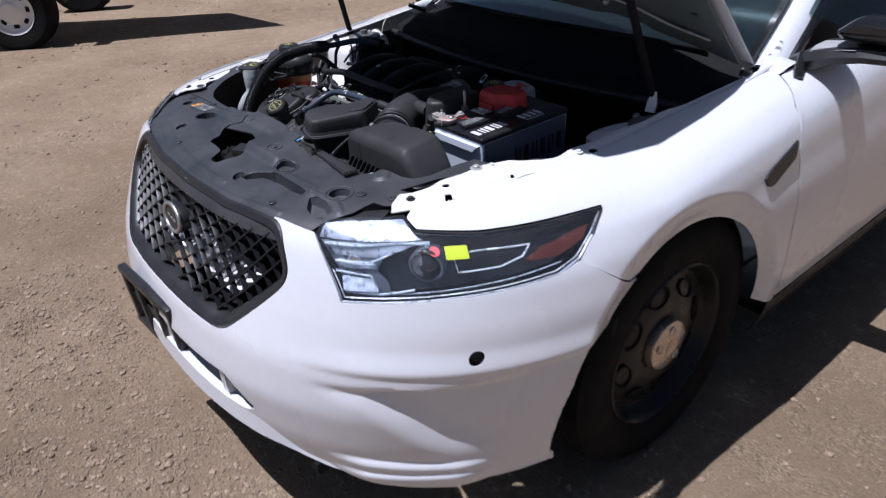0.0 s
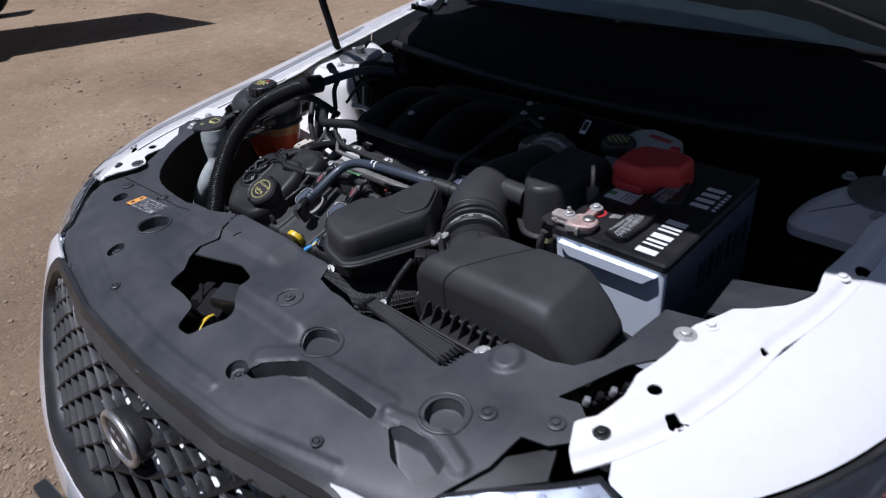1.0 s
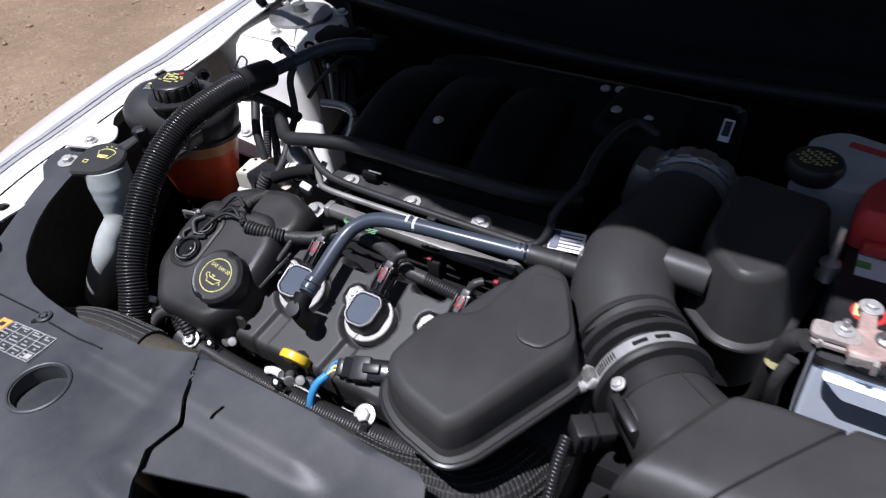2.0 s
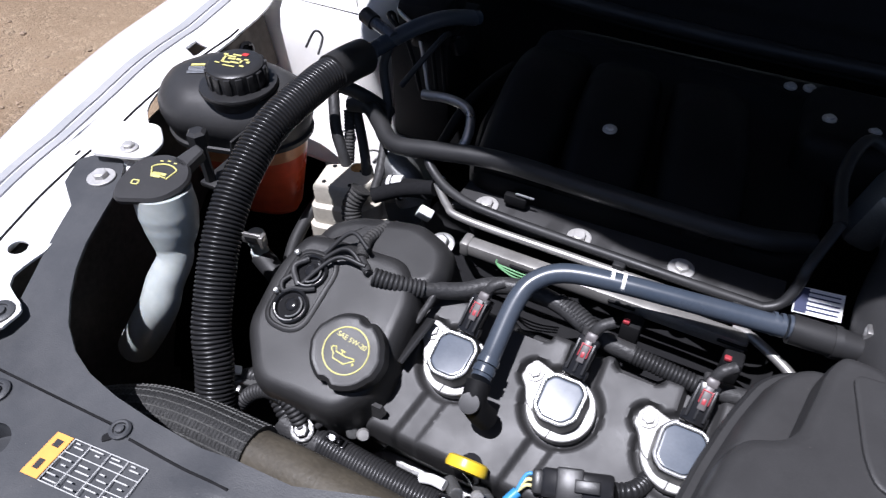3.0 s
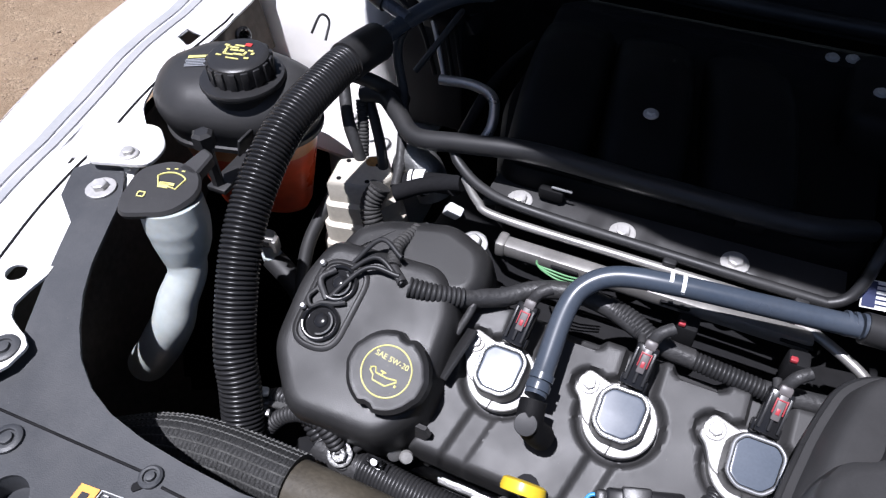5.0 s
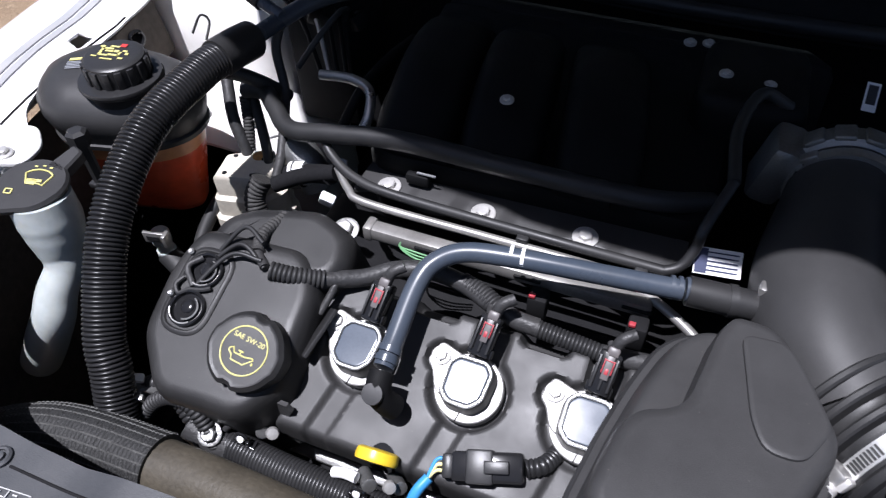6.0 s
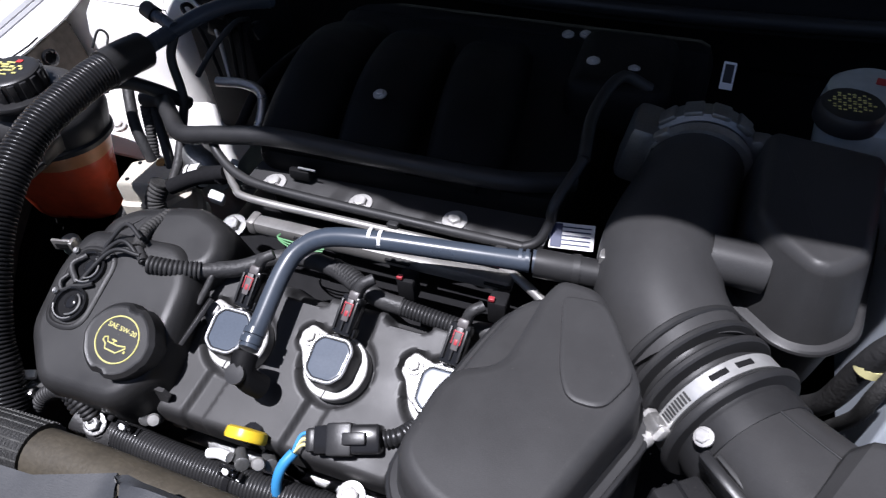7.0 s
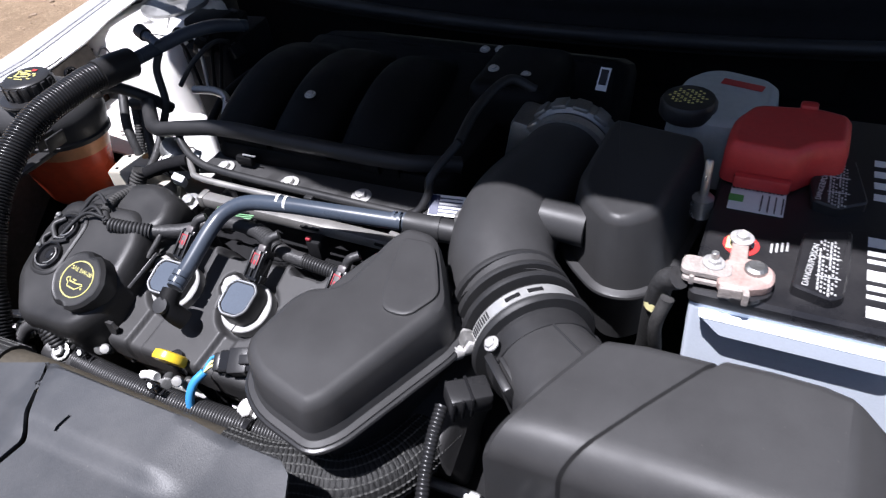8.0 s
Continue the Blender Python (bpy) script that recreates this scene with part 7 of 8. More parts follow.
# ---- ignition coils ----
def coil(x):
    m = VM @ pose(x, 0, -0.004)
    b = BM()
    ringp = [Vector((0.031 + 0.030 * math.cos(a), -0.002 + 0.030 * math.sin(a))) for a in np.linspace(0, 6.2832, 40, endpoint=False)]
    moulded(b, ringp, [(-0.010, 0), (0.003, 0), (0.004, 0.001)], m)
    moulded(b, rounded([(-0.011, 0.010), (-0.004, 0.030), (0.008, 0.026), (0.030, 0.020), (0.030, -0.02), (0.004, -0.014), (-0.004, 0.004)], 0.008, 4), [(-0.004, 0), (0.0055, 0), (0.0065, 0.001)], m)
    base = part("coil", b, COIL_BASE, eng, "ignition coil with bright metal base plate")
    block("base_joint", (0.0010, 0.012, 0.0006), m @ pose(0.030, -0.0265, 0.0041, 0, 0, -12), VOID, base, 0)
    bolt(base, m @ Vector((0.0, 0.017, 0.0065)), m.to_3x3() @ Vector((0, 0, 1)), 0.0058, 0.0085)
    q = rounded([(0.010, -0.014), (0.020, -0.023), (0.040, -0.023), (0.050, -0.013), (0.052, 0.012), (0.044, 0.021), (0.018, 0.021), (0.010, 0.012)], 0.005, 4)
    b = BM()
    moulded(b, q, [(0.004, -0.0015), (0.020, 0.0), (0.024, 0.001), (0.024, 0.004), (0.0225, 0.0045)], m)
    part("body", b, PLASTIC, base)
    b = BM()
    moulded(b, inset(q, 0.0042), [(0.0222, 0), (0.0236, 0.0006), (0.0238, 0.002)], m)
    part("potting", b, COILTOP, base, "glossy slate resin top")
    b = BM()
    tube(b, [m @ Vector((p.x, p.y, 0.0242)) for p in inset(q, 0.0025) + inset(q, 0.0025)[:1]], 0.0009, 6)
    part("rim", b, SILVER, base)
    # plug with a red lock
    cmx = m @ pose(0.034, 0.042, 0.020, 18, 0, -6)
    pg = part("plug", (lambda k: (box(k, (0.018, 0.036, 0.017), cmx, 0.002), box(k, (0.022, 0.010, 0.012), cmx @ pose(0, -0.014, -0.002), 0.002), k)[2])(BM()), GLOSSY, base)
    for dx in (-0.007, 0.0, 0.007):
        block("ridge", (0.0022, 0.028, 0.003), cmx @ pose(dx, 0.0, 0.0095), PLASTIC, pg, 0.0005)
    block("tip", (0.010, 0.008, 0.006), cmx @ pose(0.001, 0.0185, 0.0065), LOCK_GREY, pg, 0.002)
    lk = block("lock", (0.0062, 0.020, 0.0025), cmx @ pose(0.001, 0.005, 0.0105), LOCK_GREY, pg, 0.0006, "grey lock with red edges")
    for dx, dy, w, d in ((-0.0028, 0.006, 0.0010, 0.012), (0.0048, 0.006, 0.0010, 0.012), (0.001, 0.011, 0.0090, 0.0012), (0.001, 0.002, 0.0030, 0.0050)):
        block("red_edge", (w, d, 0.0026), cmx @ pose(dx, dy, 0.0109), REDCLIP, lk, 0.0003)
    hose("lead", [cmx @ Vector((0, 0.018, 0.0)), cmx @ Vector((0.004, 0.030, 0.006)), cmx @ Vector((0.012, 0.038, 0.004))], 0.005, TAPE, pg)
    return base


for x in (-0.101, 0.0, 0.101):
    coil(x)

# ---- breather hose ----
br = thing("breather_hose", "slate blue plastic breather hose with black ends", "hose")
hose("pipe", [(-0.180, -0.412, 0.868), (-0.181, -0.385, 0.875), (-0.181, -0.340, 0.891), (-0.173, -0.318, 0.901), (-0.150, -0.304, 0.909), (-0.105, -0.297, 0.912), (-0.04, -0.288, 0.910), (0.030, -0.277, 0.906)], 0.0089, BLUEHOSE, br, 10, 18)
for d in (0, 1):
    hose("bead", [(-0.180, -0.408 + 0.008 * d, 0.8702 + 0.0028 * d), (-0.180, -0.403 + 0.008 * d, 0.8722 + 0.0028 * d)], 0.0099, BLUEHOSE, br, 2, 18)
for d in (0, 1, 2):
    hose("bead", [(0.020 + 0.006 * d, -0.277 + 0.001 * d, 0.906), (0.023 + 0.006 * d, -0.2765 + 0.001 * d, 0.906)], 0.0102, BLUEHOSE, br, 2, 18)
hose("elbow", [(-0.1795, -0.416, 0.8675), (-0.1785, -0.425, 0.8635), (-0.1765, -0.430, 0.857), (-0.172, -0.430, 0.848), (-0.166, -0.427, 0.838)], 0.0108, SHADE_PLASTIC, br, 6, 20)
turned("end_cap", [(0.0085, -0.006), (0.0092, 0.0), (0.0086, 0.0026), (0.003, 0.0030)], frame_at((-0.1785, -0.436, 0.8655), (0.05, -0.55, 0.83)), PLASTIC, br, 24)
hose("end_sleeve", [(0.034, -0.275, 0.905), (0.060, -0.272, 0.903), (0.088, -0.268, 0.900)], 0.0128, RUBBER, br, 4, 18)
hose("end_bead", [(0.066, -0.271, 0.902), (0.072, -0.270, 0.902)], 0.0140, RUBBER, br, 2, 18)
for d in (-0.006, 0.004):
    hose("print_band", [(-0.106 + d, -0.2962, 0.913), (-0.103 + d, -0.2958, 0.913)], 0.0091, PAPER, br, 2, 18)
hose("spigot", [(0.085, -0.268, 0.900), (0.105, -0.262, 0.905)], 0.005, STEEL, br, 2, 12)
block("spigot_clip", (0.008, 0.012, 0.018), pose(0.090, -0.262, 0.912), STEEL, br, 0.002)

# ---- fuel rail and lines ----
fr = thing("fuel_rail", "bright steel fuel rail with black fuel lines", "fuel rail")
hose("steel_pipe", [(-0.325, -0.214, 0.880), (-0.302, -0.236, 0.876), (-0.275, -0.247, 0.875), (-0.15, -0.2475, 0.874), (-0.05, -0.247, 0.873), (0.02, -0.250, 0.872)], 0.0042, RAIL_STEEL, fr, 8, 14)
hose("cross_pipe", [(-0.002, -0.254, 0.862), (0.010, -0.259, 0.865), (0.027, -0.270, 0.866), (0.048, -0.284, 0.864), (0.060, -0.292, 0.858)], 0.0045, RAIL_STEEL, fr, 6, 12)
block("rail", (0.275, 0.016, 0.016), pose(-0.125, -0.2655, 0.860), RAIL_STEEL, fr, 0.004, "bright square steel rail")
block("rail_cap", (0.010, 0.019, 0.018), pose(-0.264, -0.2650, 0.860), RAIL_STEEL, fr, 0.003)
for k in range(3):
    block("rail_slot", (0.026, 0.004, 0.003), pose(-0.20 + 0.10 * k, -0.2738, 0.862), VOID, fr, 0.001)
hose("black_line", [(-0.345, -0.200, 0.905), (-0.332, -0.212, 0.895), (-0.30, -0.227, 0.886), (-0.25, -0.2345, 0.883), (-0.10, -0.2375, 0.882), (0.0, -0.2385, 0.882), (0.016, -0.238, 0.883), (0.028, -0.232, 0.890), (0.034, -0.222, 0.905), (0.036, -0.214, 0.922), (0.05, -0.17, 0.94)], 0.0050, RUBBER, fr, 8, 12)
b = BM()
edge_pts = [(x, -0.2255 + 0.006 * math.cos((x + 0.164) * math.tau / 0.102)) for x in np.linspace(-0.30, 0.03, 45)]
skin(b, [[Vector((x, -0.185, 0.866)), Vector((x, y, 0.866)), Vector((x, y, 0.871)), Vector((x, y + 0.002, 0.8725)), Vector((x, -0.185, 0.8725))] for x, y in edge_pts])
part("manifold_flange", b, MATTE, fr, "black wavy manifold flange")
for x, y, z in ((-0.266, -0.215, 0.8725), (-0.163, -0.2185, 0.8725), (-0.062, -0.2145, 0.8725)):
    bolt(fr, (x, y, z), (0, -0.1, 1), 0.007, 0.0125)
for x in (-0.115, -0.005):
    block("line_clip", (0.012, 0.014, 0.010), pose(x, -0.241, 0.878), PLASTIC, fr, 0.002)
bolt(fr, (-0.293, -0.266, 0.848), (0, -0.3, 1), 0.0085, 0.014, ALU)
hose("joint_hose", [(-0.395, -0.236, 0.852), (-0.372, -0.224, 0.860), (-0.348, -0.216, 0.866), (-0.328, -0.214, 0.872)], 0.0088, PAD, fr)
jc = hose("joint_clamp", [(-0.390, -0.207, 0.846), (-0.381, -0.205, 0.848), (-0.372, -0.204, 0.850)], 0.0138, WHITE_INK, fr, 3, 20, "pale clamp ring")
for k in range(2):
    hose("clamp_slot", [(-0.386 + 0.008 * k, -0.206, 0.8472), (-0.3845 + 0.008 * k, -0.2057, 0.8475)], 0.0141, VOID, jc, 2, 20)
hose("joint_neck", [(-0.405, -0.214, 0.842), (-0.385, -0.206, 0.847), (-0.352, -0.208, 0.858), (-0.335, -0.214, 0.866)], 0.0105, PAD, fr, 6, 16)
block("connector", (0.009, 0.014, 0.012), pose(-0.330, -0.199, 0.868, 0, 30, 20), PAPER, fr, 0.002)
block("joint_tab", (0.016, 0.010, 0.024), pose(-0.325, -0.243, 0.860, 30, 25, 10), PAPER, fr, 0.002)
for k in range(3):
    hose("green_wire", [(-0.226, -0.277, 0.866), (-0.222 + 0.001 * k, -0.286 - 0.001 * k, 0.871), (-0.209 + 0.002 * k, -0.288 - 0.0035 * k, 0.872), (-0.192, -0.287 - 0.0035 * k, 0.870), (-0.172, -0.282 - 0.003 * k, 0.868)], 0.0009, GREEN_WIRE, fr)
for x in (-0.085, 0.005):
    block("injector", (0.018, 0.018, 0.03), pose(x, -0.285, 0.845), VOID, fr, 0.003)
    block("injector_clip", (0.006, 0.005, 0.004), pose(x - 0.005, -0.291, 0.862), REDCLIP, fr, 0.001)
bars("paper_tag", [(0, 0, 0.040, 0.024)], pose(0.055, -0.222, 0.892, 35, 0, 8), PAPER, fr)
bars("tag_print", [(0.004, 0.004 * k - 0.008, 0.026, 0.0012) for k in range(5)] + [(-0.014, 0, 0.010, 0.022)], pose(0.055, -0.2224, 0.8928, 35, 0, 8), NAVY_INK, fr)

# ---- intake manifold ----
man = thing("intake_manifold", "broad black plastic intake manifold with three domed runners", "intake manifold")
# base, runners and plenum carry the hood's shade in their colour
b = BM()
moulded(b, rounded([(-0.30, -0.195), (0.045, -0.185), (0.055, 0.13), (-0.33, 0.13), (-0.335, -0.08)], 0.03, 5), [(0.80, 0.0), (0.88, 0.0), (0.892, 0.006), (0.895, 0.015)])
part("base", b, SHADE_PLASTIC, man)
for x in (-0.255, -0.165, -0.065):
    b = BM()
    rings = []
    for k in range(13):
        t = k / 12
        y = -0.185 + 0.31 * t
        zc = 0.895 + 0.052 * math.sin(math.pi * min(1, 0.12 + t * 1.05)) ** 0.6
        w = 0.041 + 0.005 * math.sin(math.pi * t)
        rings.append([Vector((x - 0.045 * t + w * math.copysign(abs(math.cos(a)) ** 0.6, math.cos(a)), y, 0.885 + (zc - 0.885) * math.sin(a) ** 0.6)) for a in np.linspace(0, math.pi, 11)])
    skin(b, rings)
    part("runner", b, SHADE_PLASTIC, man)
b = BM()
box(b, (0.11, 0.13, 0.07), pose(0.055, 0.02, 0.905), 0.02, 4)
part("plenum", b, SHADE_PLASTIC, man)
for p in ((-0.172, -0.128, 0.944), (0.024, -0.001, 0.940), (0.068, -0.004, 0.938), (-0.02, 0.075, 0.925), (0.00, 0.08, 0.925)):
    bolt(man, p, (0, -0.1, 1), 0.0045, 0.0072)
hose("front_pipe", [(-0.475, -0.150, 0.900), (-0.448, -0.150, 0.903), (-0.418, -0.175, 0.905), (-0.385, -0.200, 0.903), (-0.33, -0.203, 0.914), (-0.258, -0.201, 0.924), (-0.15, -0.195, 0.918), (-0.02, -0.186, 0.912), (0.04, -0.150, 0.895)], 0.0100, RUBBER, man, 8, 14)
for x, y, z in ((-0.228, -0.218, 0.905), (-0.05, -0.200, 0.918)):
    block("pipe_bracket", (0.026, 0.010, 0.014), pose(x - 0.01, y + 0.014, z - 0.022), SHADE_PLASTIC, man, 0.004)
    block("bracket_edge", (0.020, 0.002, 0.0014), pose(x, y + 0.012, z - 0.012), SILVER, man, 0)
bars("tag_plate", [(0, 0, 0.013, 0.030)], frame_at((0.162, 0.010, 0.938), (0.1, -0.6, 0.8), (1, 0, 0)), PAPER, man)
bars("tag_print", [(0, 0.002, 0.009, 0.020)], frame_at((0.162, 0.0094, 0.9388), (0.1, -0.6, 0.8), (1, 0, 0)), DARK_INK, man)
hose("loop_pipe", [(-0.405, -0.098, 0.903), (-0.365, -0.098, 0.906), (-0.338, -0.108, 0.902), (-0.330, -0.130, 0.886), (-0.335, -0.145, 0.870)], 0.006, STEEL, man, 8, 10)
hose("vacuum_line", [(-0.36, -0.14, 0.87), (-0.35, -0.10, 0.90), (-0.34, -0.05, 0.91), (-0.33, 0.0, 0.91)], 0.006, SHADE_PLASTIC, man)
hose("rear_line", [(0.05, -0.17, 0.94), (0.045, -0.10, 0.945), (0.06, -0.04, 0.95), (0.09, -0.03, 0.935)], 0.006, RUBBER, man)
# back bank, low in the shade, which its near-black colour carries
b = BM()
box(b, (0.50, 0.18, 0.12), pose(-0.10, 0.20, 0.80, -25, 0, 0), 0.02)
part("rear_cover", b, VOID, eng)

# ---- corrugated hose ----
ch = thing("corrugated_hose", "thick black corrugated conduit arching over the bay", "conduit")
CORR = [(-0.405, -0.512, 0.778), (-0.420, -0.482, 0.822), (-0.435, -0.456, 0.856), (-0.456, -0.388, 0.919), (-0.464, -0.307, 0.959), (-0.461, -0.225, 0.969), (-0.459, -0.190, 0.967)]
ribbed("corrugation", CORR, 0.0184, 0.0041, 0.0027, CONDUIT, ch, seg=28)
hose("end_sleeve", [(-0.460, -0.196, 0.968), (-0.457, -0.168, 0.966), (-0.455, -0.143, 0.962)], 0.0202, RUBBER, ch, 6, 24)
hose("inner_pipe", [(-0.456, -0.155, 0.963), (-0.444, -0.095, 0.964), (-0.427, -0.055, 0.967), (-0.410, -0.015, 0.962), (-0.395, 0.03, 0.945)], 0.0095, BLUEHOSE, ch, 6, 16)
hose("branch", [(-0.440, -0.100, 0.969), (-0.462, -0.092, 0.973), (-0.480, -0.086, 0.976)], 0.007, BLUEHOSE, ch, 4, 14)
turned("branch_cap", [(0.0095, -0.002), (0.0095, 0.016), (0.007, 0.018)], frame_at((-0.474, -0.088, 0.975), (-1, 0.35, 0.25)), RUBBER, ch, 16)

# ---- cables by the strut tower ----
cb = thing("tower_cables", "black taped cables hanging beside the white strut tower", "cable")
hose("cable", [(-0.446, -0.096, 0.960), (-0.449, -0.112, 0.935), (-0.435, -0.130, 0.895), (-0.420, -0.165, 0.875), (-0.407, -0.200, 0.858), (-0.40, -0.225, 0.85)], 0.0055, TAPE, cb)
hose("cable", [(-0.505, -0.14, 0.905), (-0.485, -0.17, 0.870), (-0.465, -0.185, 0.83), (-0.46, -0.20, 0.78)], 0.007, TAPE, cb)
ribbed("sleeve", [(-0.478, -0.150, 0.89), (-0.470, -0.165, 0.862), (-0.466, -0.178, 0.835)], 0.0065, 0.004, 0.001, LOOM, cb)
hose("thin_wire", [(-0.545, -0.13, 0.945), (-0.538, -0.118, 0.962), (-0.530, -0.115, 0.955), (-0.528, -0.13, 0.94)], 0.0014, RUBBER, cb)
hose("cable", [(-0.49, -0.20, 0.80), (-0.50, -0.26, 0.76), (-0.49, -0.31, 0.72)], 0.008, RUBBER, cb)
hose("bracket_arm", [(-0.47, -0.145, 0.885), (-0.44, -0.18, 0.85), (-0.43, -0.20, 0.80)], 0.006, RUBBER, cb)

# ---- dark module added over the tower's shaded side ----
dark_unit = thing("added_dark_module", "added dark module with steel lines, covering the strut tower's shaded side", "module")
# added dark box hides the tower's inner side, too pale in shade
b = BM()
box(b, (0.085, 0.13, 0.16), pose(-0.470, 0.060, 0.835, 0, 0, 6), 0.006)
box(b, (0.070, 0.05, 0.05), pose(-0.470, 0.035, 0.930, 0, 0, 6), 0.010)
part("body", b, VOID, dark_unit)
for k in range(4):
    y0 = 0.012 + 0.026 * k
    hose("line", [(-0.502, y0, 0.912), (-0.506, y0 - 0.004, 0.936), (-0.496, y0 - 0.030, 0.945 - 0.004 * k), (-0.455, y0 - 0.055, 0.930), (-0.430 + 0.012 * k, -0.060, 0.880)], 0.0028, STEEL if k == 1 else SHADE_PLASTIC, dark_unit, 6, 8)
for x, y, z, a in ((-0.448, -0.012, 0.925, 20), (-0.420, 0.020, 0.905, -25), (-0.452, 0.075, 0.932, 10)):
    pl3 = block("connector", (0.030, 0.022, 0.020), pose(x, y, z, 10, a, a), SHADE_PLASTIC, dark_unit, 0.003)
    block("latch", (0.012, 0.006, 0.004), pose(x, y, z + 0.011, 10, a, a), PLASTIC, pl3, 0.001)
hose("wire", [(-0.430, 0.020, 0.920), (-0.415, -0.025, 0.940), (-0.420, -0.070, 0.930), (-0.440, -0.090, 0.900)], 0.0035, TAPE, dark_unit)
# sloping apron in front of the tower, with its bolts
b = BM()
skin(b, [[Vector((x, y, z)), Vector((x, y + 0.13, z + 0.012)), Vector((x, y + 0.13, z + 0.008)), Vector((x, y, z - 0.004))] for x, y, z in ((-0.690, -0.165, 0.800), (-0.620, -0.150, 0.800), (-0.560, -0.135, 0.785), (-0.505, -0.110, 0.755), (-0.470, -0.085, 0.715))])
apron = part("apron", b, WHITE_IN, car, "white painted apron before the strut tower")
for x, y, z in ((-0.600, -0.100, 0.801), (-0.545, -0.075, 0.792)):
    bolt(apron, (x, y, z), (0.15, -0.1, 1), 0.006, 0.010)
# dark plate with a round plug between the coolant tank and the fender
b = BM()
box(b, (0.012, 0.11, 0.075), pose(-0.695, -0.075, 0.868, 0, -8, 8), 0.003)
plate2 = part("side_plate", b, INNER, car, "black plate on the inner fender")
turned("plug", [(0.011, 0.0), (0.012, 0.004), (0.009, 0.006), (0.007, 0.004), (0.003, 0.004)], frame_at((-0.687, -0.085, 0.885), (1, -0.25, 0.25)), GLOSSY, plate2, 20)

# ---- engine mount ----
mt = thing("engine_mount", "cream cast engine mount with stepped ribs", "engine mount")
b = BM()
pm2 = rounded([(-0.038, -0.026), (0.020, -0.034), (0.046, -0.010), (0.030, 0.034), (-0.030, 0.022)], 0.008, 3)
mm = pose(-0.458, -0.202, 0, 0, 0, 20)
moulded(b, pm2, [(0.72, -0.012), (0.748, -0.010), (0.752, -0.006), (0.776, -0.006), (0.780, -0.001), (0.804, -0.001), (0.808, 0.004), (0.832, 0.004), (0.836, 0.007)], mm)
cast = part("casting", b, CREAM, mt, "cream coloured casting")
for x, y in ((-0.020, -0.016), (0.012, -0.020), (0.020, 0.008), (-0.014, 0.014)):
    turned("hole", [(0.0028, 0.8358), (0.0028, 0.8366)], mm @ pose(x, y, 0), VOID, cast, 10)
turned("rust_patch", [(0.010, 0.8357), (0.007, 0.8363), (0.002, 0.8363)], mm @ pose(0.014, 0.014, 0), mat("rust", (0.42, 0.22, 0.07), 0.8, vary=0.4, scale=80), cast, 14)
hose("dome", [(-0.42, -0.165, 0.80), (-0.405, -0.175, 0.845), (-0.385, -0.185, 0.850), (-0.37, -0.19, 0.82)], 0.020, ALU, mt, 5, 16)
ribbed("braid", [(-0.418, -0.225, 0.845), (-0.425, -0.238, 0.825), (-0.415, -0.25, 0.80)], 0.012, 0.005, 0.0016, LOOM, mt)

# ---- wiring harness over the cover ----
hn = thing("wiring_harness", "taped black wiring harness with corrugated sleeves", "wiring")
hose("branch", [(-0.330, -0.290, 0.880), (-0.338, -0.318, 0.888), (-0.338, -0.345, 0.886), (-0.318, -0.365, 0.886)], 0.0045, TAPE, hn)
ribbed("sleeve", [(-0.335, -0.300, 0.884), (-0.340, -0.330, 0.888), (-0.333, -0.352, 0.887)], 0.0065, 0.004, 0.001, LOOM, hn)
ribbed("sleeve", [(-0.312, -0.365, 0.884), (-0.290, -0.360, 0.880), (-0.268, -0.350, 0.874)], 0.0088, 0.0042, 0.0017, RUBBER, hn)
hose("trunk", [(-0.272, -0.350, 0.872), (-0.240, -0.330, 0.866), (-0.215, -0.312, 0.868), (-0.185, -0.303, 0.870), (-0.150, -0.305, 0.868), (-0.120, -0.316, 0.866)], 0.0085, TAPE, hn)
ribbed("sleeve", [(-0.152, -0.303, 0.868), (-0.130, -0.310, 0.868), (-0.108, -0.322, 0.866)], 0.0092, 0.0036, 0.0013, RUBBER, hn)
hose("trunk", [(-0.115, -0.318, 0.866), (-0.095, -0.322, 0.862), (-0.075, -0.322, 0.860)], 0.0085, TAPE, hn)
ribbed("sleeve", [(-0.085, -0.322, 0.860), (-0.05, -0.324, 0.858), (-0.015, -0.326, 0.856)], 0.0082, 0.0034, 0.0012, RUBBER, hn)
hose("trunk", [(-0.018, -0.326, 0.856), (0.02, -0.322, 0.856), (0.06, -0.315, 0.855)], 0.0085, TAPE, hn)
for p, q in (((-0.375, -0.372, 0.876), (-0.318, -0.366, 0.886)), ((-0.380, -0.402, 0.866), (-0.322, -0.362, 0.890)), ((-0.372, -0.362, 0.880), (-0.325, -0.350, 0.900))):
    mid = (Vector(p) + Vector(q)) / 2 + Vector((-0.002, 0.016, 0.012))
    hose("wire", [p, mid, q], 0.0022, RUBBER, hn)
hose("wire", [(-0.376, -0.398, 0.872), (-0.388, -0.385, 0.880), (-0.380, -0.372, 0.882)], 0.003, TAPE, hn)
for x0 in (-0.262, -0.118, -0.012):
    hose("drop", [(x0, -0.345 if x0 < -0.2 else -0.322, 0.870), (x0 + 0.004, -0.350, 0.868), (x0 - 0.002, -0.372, 0.852)], 0.0035, TAPE, hn)
block("ring_clip", (0.020, 0.014, 0.004), pose(-0.326, -0.292, 0.878), PLASTIC, hn, 0.002)
b = BM()
tube(b, [Vector((-0.322 + 0.008 * math.cos(a), -0.296 + 0.006 * math.sin(a), 0.884)) for a in np.linspace(0, 6.2832, 17)], 0.002, 6)
part("ring", b, GLOSSY, hn)
